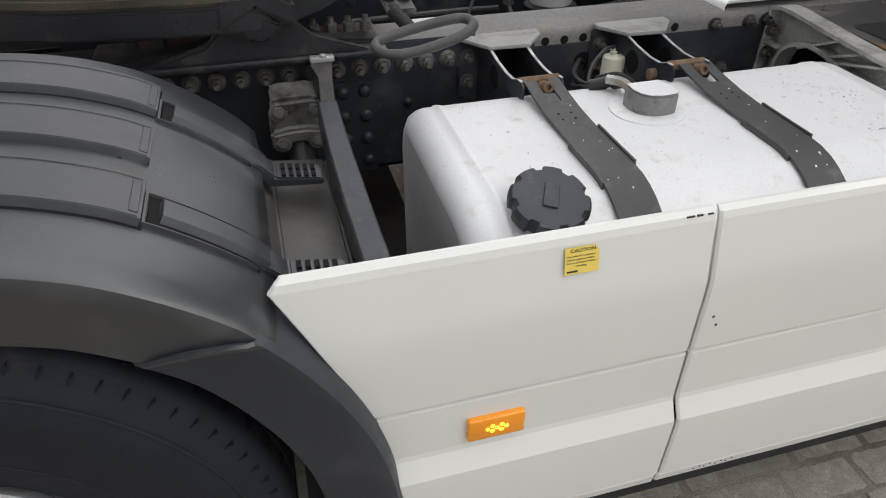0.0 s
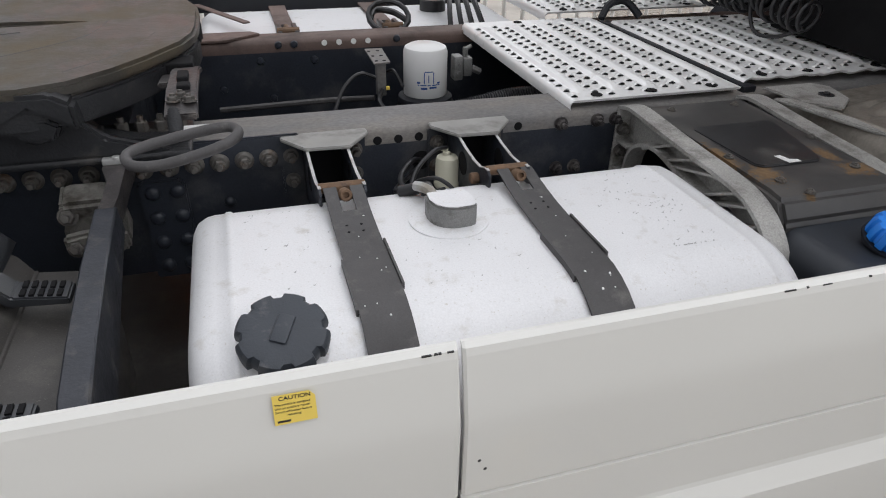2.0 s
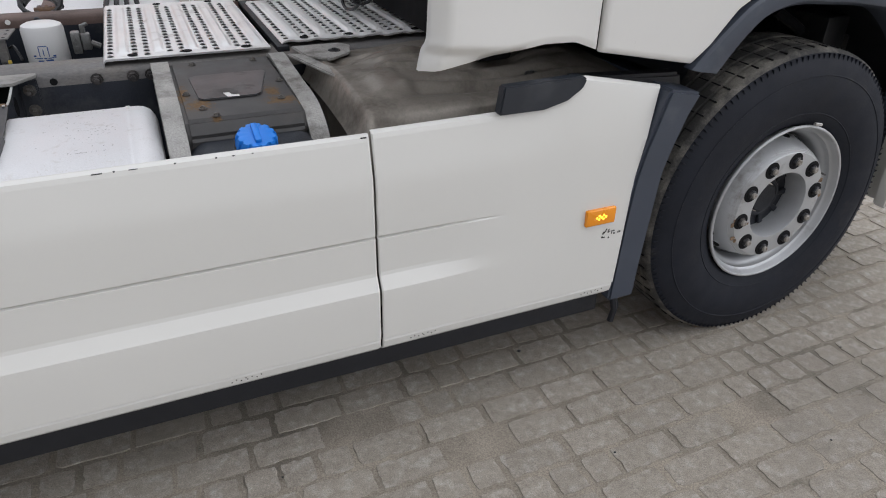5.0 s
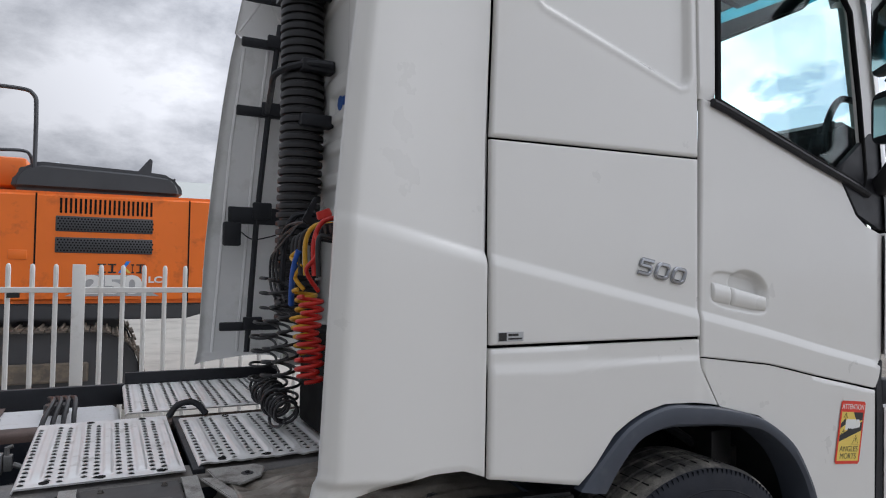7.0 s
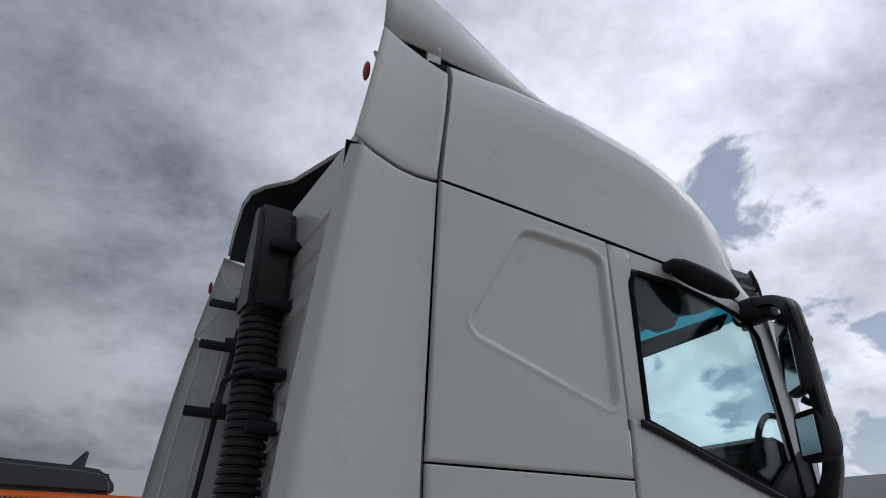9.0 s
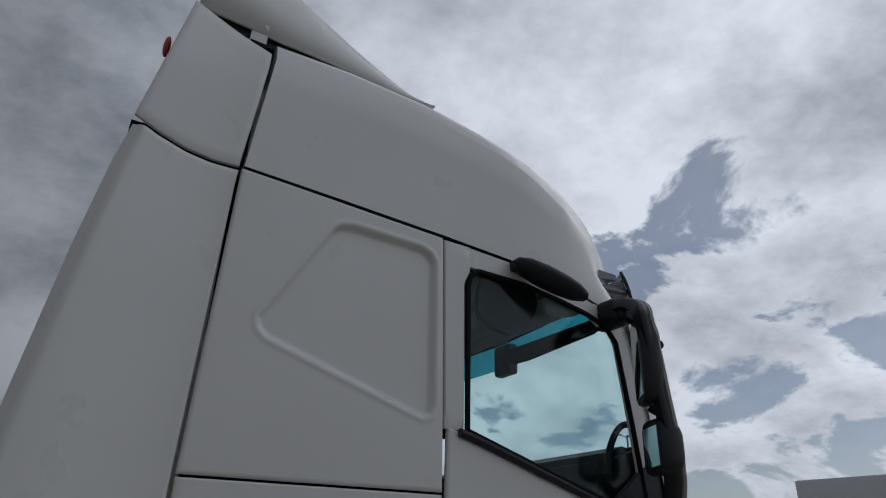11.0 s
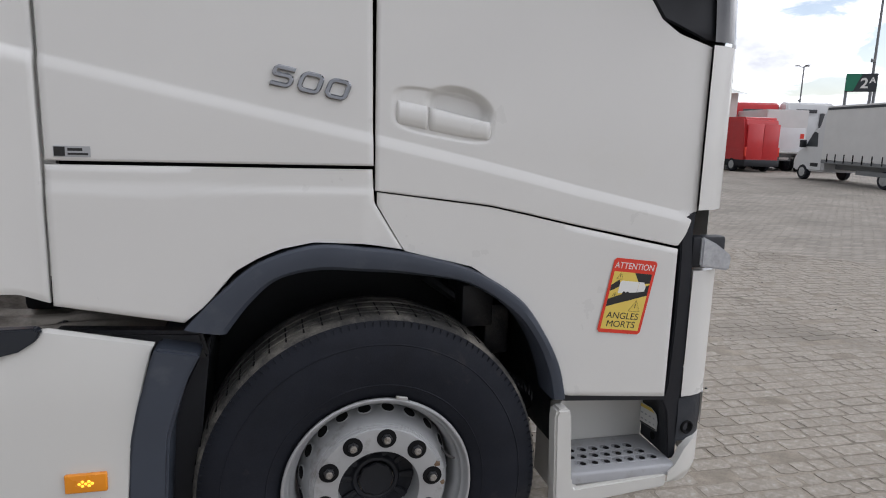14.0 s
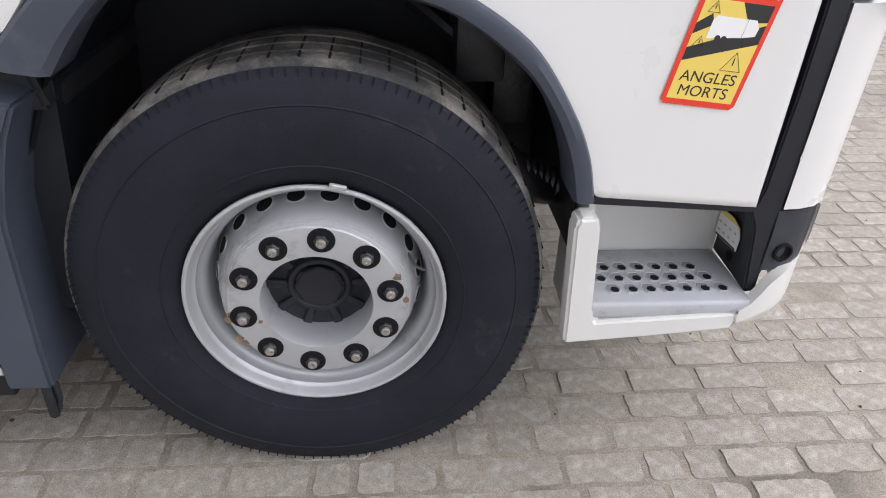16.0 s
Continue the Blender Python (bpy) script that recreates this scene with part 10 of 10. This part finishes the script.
def panel_van(name, label, paint, L, H, W, wheels, at, yaw, flip=1.0):
    """A high-roofed panel van; its front points along +x, its near side is y = 0."""
    t = thing(name, label, "van")
    b = bm_new()
    prism(b, [(0, 0.42), (0, 1.0), (0.10, 2.2), (0.22, H - 0.06), (0.40, H), (L - 2.1, H), (L - 1.7, H - 0.12), (L - 0.95, 1.55), (L - 0.25, 1.25), (L - 0.02, 0.95), (L, 0.42)], "y", 0.0, W, 0.10, 4)
    bd = part("van_body", b, paint, t, angle=35)
    b = bm_new()
    box(b, -0.06, L + 0.03, -0.012, W + 0.012, 0.28, 0.62, 0.04)
    part("lower_cladding", b, "black", t, "black lower cladding and bumper")
    b = bm_new()
    for z in (1.08, 1.15, H - 0.42):
        box(b, 0.12, L - 1.6, -0.006, 0.01, z - 0.008, z + 0.008, 0.003, 1)
    for x in (0.10, 1.6, 2.9):
        box(b, x - 0.006, x + 0.006, -0.004, 0.01, 0.62, H - 0.2)
    part("body_line", b, paint if paint == "van_red" else "pole", bd, "pressed body lines", smooth=False)
    b = bm_new()
    box(b, -0.012, 0.02, 0.08, W / 2 - 0.01, 0.66, H - 0.35, 0.02)
    box(b, -0.012, 0.02, W / 2 + 0.01, W - 0.08, 0.66, H - 0.35, 0.02)
    part("rear_door", b, paint, t, "rear doors")
    b = bm_new()
    for y0 in (-0.008, W - 0.10):
        box(b, -0.012, 0.05, y0, y0 + 0.108, 0.78, 1.25, 0.02)
    part("tail_lamp", b, "label_r", t, "red tail lamp")
    b = bm_new()
    prism(b, [(L - 1.72, 1.6), (L - 1.78, 2.1), (L - 1.6, 2.25), (L - 1.0, 1.62)], "y", -0.006, 0.01)
    part("cab_window", b, "sign", t, "dark cab side window", smooth=False)
    for x in wheels:
        for y, s in ((-0.01, -1), (W + 0.01, 1)):
            bt, br = bm_new(), bm_new()
            road_wheel(bt, br, x, y, side=s)
            wt = part("tyre", bt, "rubber", t)
            part("hub", br, "rim", wt)
    return place_all(t, at, yaw, flip)


def yard(bearing, dist):
    """A place at a bearing (degrees from +x) and distance from the late part of the walk."""
    x, y = -0.40 + dist * math.cos(radians(bearing)), -1.87 + dist * math.sin(radians(bearing))
    return (x, y, ground_z(x, y))


panel_van("red_van", "bright red high-roofed delivery van seen from behind", "van_red", 6.6, 2.75, 2.0, (0.95, 5.2), yard(51.7, 37.0), 88.5, -1.0)


def box_lorry(name, label, at, yaw, flip=1.0):
    """A small lorry with a curtain-sided body; front along +x, near side y = 0."""
    t = thing(name, label, "lorry")
    b = bm_new()
    prism(b, [(0, 0.95), (0, 3.25), (4.7, 3.25), (4.7, 0.95)], "y", 0.0, 2.2, 0.03)
    bd = part("curtain_body", b, "curtain", t, "white curtain-sided load body", angle=30)
    b = bm_new()
    box(b, 0.4, 4.6, -0.012, 0.01, 3.08, 3.18)
    part("top_band", b, "sign", bd, "dark band along the top", smooth=False)
    for k in range(9):
        b = bm_new()
        box(b, 0.3 + 0.5 * k, 0.34 + 0.5 * k, -0.02, 0.01, 0.86, 1.22)
        part("curtain_strap", b, "gap", bd, "dark curtain straps", smooth=False)
    b = bm_new()
    box(b, 0.0, 4.7, 0.0, 2.2, 0.80, 0.95, 0.02)
    box(b, 0.7, 2.6, 0.02, 0.06, 0.45, 0.62)
    box(b, 0.0, 5.0, 0.7, 1.5, 0.55, 0.80)
    part("chassis", b, "pole", t, "grey chassis and side guard", smooth=False)
    b = bm_new()
    box(b, -0.03, 0.02, 0.1, 2.1, 1.0, 2.3, 0.02)
    part("tail_lift", b, "van_white", t, "white tail lift")
    b = bm_new()
    box(b, -0.45, 0.0, 0.1, 2.1, 0.95, 1.05, 0.02)
    part("lift_platform", b, "galv", t, "metal lift platform")
    for y in (0.15, 1.85):
        b = bm_new()
        box(b, -0.05, -0.02, y, y + 0.2, 1.75, 2.0)
        part("warning_plate", b, "label_r", t, "red and white warning plate", smooth=False)
    b = bm_new()
    box(b, -0.08, -0.03, 0.85, 1.35, 0.62, 0.74)
    part("number_plate", b, "label_w", t, "blank number plate", smooth=False)
    b = bm_new()
    prism(b, [(4.72, 0.40), (4.72, 3.1), (5.0, 2.95), (5.2, 2.35), (5.45, 2.30), (6.0, 1.55), (6.55, 1.25), (6.75, 0.9), (6.75, 0.40)], "y", 0.1, 2.1, 0.08, 3)
    cb = part("cab", b, "van_white", t, "white lorry cab with roof deflector", angle=35)
    b = bm_new()
    prism(b, [(5.15, 1.5), (5.2, 2.1), (5.45, 2.18), (5.95, 1.5)], "y", 0.088, 0.11)
    part("cab_window", b, "sign", cb, "dark cab side window", smooth=False)
    b = bm_new()
    box(b, 5.0, 5.5, 0.085, 0.11, 0.62, 0.78, 0.01)
    box(b, 5.85, 6.05, -0.15, 0.08, 1.45, 1.8, 0.04)
    part("cab_trim", b, "black", cb, "black mirror and door moulding")
    for x, y, s in ((1.2, 0.05, -1), (1.2, 2.15, 1), (6.0, 0.08, -1), (6.0, 2.12, 1)):
        bt, br = bm_new(), bm_new()
        road_wheel(bt, br, x, y, 0.34, 0.3 if x < 2 else 0.22, s)
        wt = part("tyre", bt, "rubber", t)
        part("hub", br, "rim", wt)
    return place_all(t, at, yaw, flip)


box_lorry("curtain_lorry", "small white lorry with a curtain-sided body", (19.92, 15.69, 0.07), 75.1, -0.93).scale.x = 1.17


def far_tractor(name, label, paint, at, yaw):
    """A distant parked tractor seen from behind."""
    t = thing(name, label, "truck")
    b = bm_new()
    prism(b, [(0, 1.0), (0.05, 3.3), (0.2, 3.75), (1.2, 3.85), (2.0, 3.3), (2.3, 2.0), (2.3, 0.6), (0.8, 0.6)], "y", 0.0, 2.5, 0.08, 3)
    cb = part("cab", b, paint, t, angle=35)
    b = bm_new()
    box(b, -0.02, 0.05, 0.3, 2.2, 1.6, 3.0, 0.02)
    box(b, -0.45, 0.1, 0.0, 0.06, 1.2, 3.4, 0.02)
    box(b, -0.45, 0.1, 2.44, 2.5, 1.2, 3.4, 0.02)
    part("rear_panel", b, paint, cb, "rear panel and side deflectors")
    b = bm_new()
    box(b, -0.12, 0.0, 0.5, 0.75, 1.4, 3.2, 0.05)
    box(b, -0.05, 0.0, 0.9, 2.0, 3.2, 3.4, 0.02)
    part("intake", b, "hood", cb, "dark intake pipe")
    b = bm_new()
    box(b, -3.5, 2.0, 0.7, 1.8, 0.7, 1.0)
    part("chassis", b, "frame", t, smooth=False)
    for x in (-2.6, 1.2):
        for y, s in ((0.02, -1), (2.48, 1)):
            bt, br = bm_new(), bm_new()
            road_wheel(bt, br, x, y, 0.5, 0.3, s)
            wt = part("tyre", bt, "rubber", t)
            part("hub", br, "rim", wt)
    return place_all(t, at, yaw)


far_tractor("red_tractor", "red tractor cab parked beyond the vans", "van_red", yard(49.6, 44.0), 65)
far_tractor("white_tractor", "white tractor cab parked beyond the vans", "van_white", yard(46.0, 44.0), 65)
far_tractor("white_tractor", "white tractor cab parked beyond the vans", "van_white", yard(54.5, 46.0), 65)
box_lorry("box_lorry", "white box lorry parked beside the sign", yard(47.6, 41.0), 75)
t = thing("reefer_trailer", "pale box trailer at the edge of the yard", "trailer")
bm = bm_new()
box(bm, 0, 13, 0, 2.5, 1.1, 4.26, 0.05)
part("trailer_box", bm, "van_white", t)
bm = bm_new()
box(bm, 0.2, 12.8, 0.6, 1.9, 0.5, 1.1)
part("trailer_chassis", bm, "hood", t, smooth=False)
for x in (1.5, 2.8, 4.1):
    for y, sd in ((0.05, -1), (2.45, 1)):
        bt, br = bm_new(), bm_new()
        road_wheel(bt, br, x, y, 0.5, 0.3, sd)
        wt = part("tyre", bt, "rubber", t)
        part("hub", br, "rim", wt)
place_all(t, (17.3, 9.53, 0.06), -85)

# sign and lamp posts
sgn = thing("bay_sign", "dark bay sign with a green field reading 2A", "sign")
sx, sy = 32.3, 30.36
sz = 4.60
m0 = Matrix.Translation((sx, sy, 0)) @ Matrix.Rotation(radians(-44), 4, "Z")
bm = bm_new()
box(bm, -0.78, 0.78, -0.15, 0.15, sz, sz + 1.0, 0.02, 1, m0)
sb = part("sign_board", bm, "sign", sgn, "anthracite sign board", smooth=False)
bm = bm_new()
prism(bm, [(-0.76, sz + 0.03), (-0.35, sz + 0.03), (-0.18, sz + 0.5), (0.02, sz + 0.97), (-0.76, sz + 0.97)], "y", -0.156, -0.15, 0, 1, m0)
part("green_field", bm, "green", sb, "green field of the sign", smooth=False)
text("sign_figure", "2", 0.78, m0 @ Matrix.Translation((-0.04, -0.16, sz + 0.2)) @ Euler((radians(90), 0, 0)).to_matrix().to_4x4(), "label_w", sb, 0.004, bold=0.02, label="white figure 2")
text("sign_figure", "A", 0.45, m0 @ Matrix.Translation((0.40, -0.16, sz + 0.48)) @ Euler((radians(90), 0, 0)).to_matrix().to_4x4(), "label_w", sb, 0.004, bold=0.012, label="white letter A")
bm = bm_new()
for x in (-0.7, 0.7):
    cyl(bm, m0 @ Vector((x, 0, 0.0)), m0 @ Vector((x, 0, sz)), 0.08)
part("sign_leg", bm, "pole", sgn)


def lamp_post(at, h, label):
    t = thing("lamp_post", label, "lamp post")
    x, y, z = at
    b = bm_new()
    cyl(b, (x, y, 0), (x, y, h), 0.11, 0.06)
    part("pole", b, "pole", t)
    b = bm_new()
    for k in range(3):
        a = radians(20 + 120 * k)
        tube(b, [(x, y, h - 0.15), (x + 0.55 * math.cos(a), y + 0.55 * math.sin(a), h + 0.05)], 0.03, 6)
        box(b, -0.22, 0.22, -0.16, 0.16, -0.04, 0.04, 0.02, 2, Matrix.Translation((x + 0.6 * math.cos(a), y + 0.6 * math.sin(a), h + 0.05)) @ Matrix.Rotation(a, 4, "Z"))
    part("lamp_head", b, "pole", t, "dark floodlight heads")
    b = bm_new()
    box(b, x - 0.25, x + 0.05, y - 0.05, y + 0.05, h * 0.62, h * 0.64, 0.01)
    part("camera_arm", b, "pole", t)


lamp_post(yard(43.95, 48.0), 10.36, "tall grey floodlight mast beside the sign")
lamp_post(yard(48.35, 80.0), 9.4, "tall grey floodlight mast farther off")

# shed behind the excavator
shed = thing("shed", "pale sheet-metal shed behind the yard", "building")
bm = bm_new()
box(bm, -6, 24, 30, 48, 0, 4.2)
part("shed_wall", bm, "roofing", shed, smooth=False)
bm = bm_new()
prism(bm, [(30 - 0.4, 4.1), (39, 6.2), (48.4, 4.1), (39, 5.9)], "x", -6.4, 24.4)
part("shed_roof", bm, "roofing", shed, "pale sheet roof", smooth=False)

# ---- paving stones, in courses along the truck
stone_w, stone_h = 0.2155, 0.1065
pitch_x, pitch_y = 0.2215, 0.1095


def stone_mesh(seed, length, nu, nv):
    """A worn paver: ragged outline, top edge broken away by different amounts."""
    rnd = random.Random(seed)
    b = bmesh.new()
    hx, hy = length / 2, stone_h / 2
    n = [(-hx + 2 * hx * k / nu, -hy) for k in range(nu)] + [(hx, -hy + 2 * hy * k / nv) for k in range(nv)] + [(hx - 2 * hx * k / nu, hy) for k in range(nu)] + [(-hx, hy - 2 * hy * k / nv) for k in range(nv)]
    out = []
    for k, (x, y) in enumerate(n):
        e = 0.0035 * rnd.random() + 0.006 * rnd.random() ** 3
        corner = 0.0022 if k in (0, nu, nu + nv, 2 * nu + nv) else 0.0
        sx, sy = (1 if x > 0 else -1), (1 if y > 0 else -1)
        out.append((x - sx * ((e if abs(abs(x) - hx) < 1e-6 else 0) + corner), y - sy * ((e if abs(abs(y) - hy) < 1e-6 else 0) + corner)))
    low = [b.verts.new((x, y, -0.012)) for x, y in out]
    top = []
    for x, y in out:
        c = 0.0025 + 0.003 * rnd.random()
        top.append(b.verts.new((x - math.copysign(min(c, abs(x)), x), y - math.copysign(min(c, abs(y)), y), -0.0006 * rnd.random())))
    k = len(n)
    for i in range(k):
        b.faces.new((low[i], low[(i + 1) % k], top[(i + 1) % k], top[i]))
    b.faces.new(top)
    me = bpy.data.meshes.new("paving_stone")
    b.to_mesh(me)
    b.free()
    me.materials.append(M["paver"])
    return me


variants = [stone_mesh(s, stone_w, 9, 5) for s in range(12)]
halves = [stone_mesh(40 + s, stone_w * 0.485, 5, 5) for s in range(12)]


def mesh_data(me):
    co = np.empty(len(me.vertices) * 3)
    me.vertices.foreach_get("co", co)
    return co.reshape(-1, 3), [list(p_.vertices) for p_ in me.polygons]


whole_data, half_data = [mesh_data(me) for me in variants], [mesh_data(me) for me in halves]
rnd = random.Random(5)
verts, faces, count = [], [], 0
single = 0
for j in range(-84, 85):
    y = 0.055 + pitch_y * j
    off = rnd.random() * pitch_x
    for i in range(-43, 44):
        x = pitch_x * i + off + 0.004 * (rnd.random() - 0.5)
        if math.hypot(x, y) > 9.4:
            continue
        v = rnd.randrange(12)
        # halves show in some places
        s = 1.0 if rnd.random() > 0.30 else 0.47
        turn = math.pi * rnd.randrange(2) + 0.025 * (rnd.random() - 0.5)
        z = ground_z(x, y) + 0.004 * (rnd.random() - 0.5) - 0.002 * (rnd.random() < 0.2)
        parts_ = [(x, 1.0)] if s == 1.0 else [(x - pitch_x * 0.255, 0.47), (x + pitch_x * 0.255, 0.47)]
        for xx, ss in parts_:
            if single < 300 and 0.45 < xx < 2.45 and -0.9 < y < 0.9:
                o = bpy.data.objects.new("paving_stone", (variants if ss == 1.0 else halves)[v])
                o.parent = pavement
                o.location, o.rotation_euler = (xx, y, z), (0, 0, turn)
                scene.collection.objects.link(o)
                single += 1
                continue
            co, fs = (whole_data if ss == 1.0 else half_data)[v]
            c, s_ = math.cos(turn), math.sin(turn)
            base = count
            pts = np.empty_like(co)
            pts[:, 0] = xx + co[:, 0] * c - co[:, 1] * s_
            pts[:, 1] = y + co[:, 0] * s_ + co[:, 1] * c
            pts[:, 2] = z + co[:, 2]
            verts.append(pts)
            faces.extend([[q + base for q in f] for f in fs])
            count += len(co)
me = bpy.data.meshes.new("paving_rest")
me.from_pydata(np.concatenate(verts).tolist(), [], faces)
me.materials.append(M["paver"])
rest = new("paving_rest", me)
rest.parent = pavement
rest["label"] = "worn paving stones farther off"
rest["kind"] = "stuff"
# small black stones and crumbs on the paving
bm = bm_new()
rnd = random.Random(9)
for k in range(260):
    x, y = rnd.uniform(-3, 6), rnd.uniform(-2.2, 5)
    r = 0.004 + 0.009 * rnd.random() ** 3
    bmesh.ops.create_icosphere(bm, subdivisions=1, radius=r, matrix=Matrix.Translation((x, y, ground_z(x, y) + r * 0.4)) @ Matrix.Diagonal((1, 0.7 + 0.5 * rnd.random(), 0.6, 1)))
crumbs = part("crumbs", bm, "iron", None, angle=60)
tagged(crumbs, "scattered small dark stones and crumbs on the paving", "stones", kind="stuff")
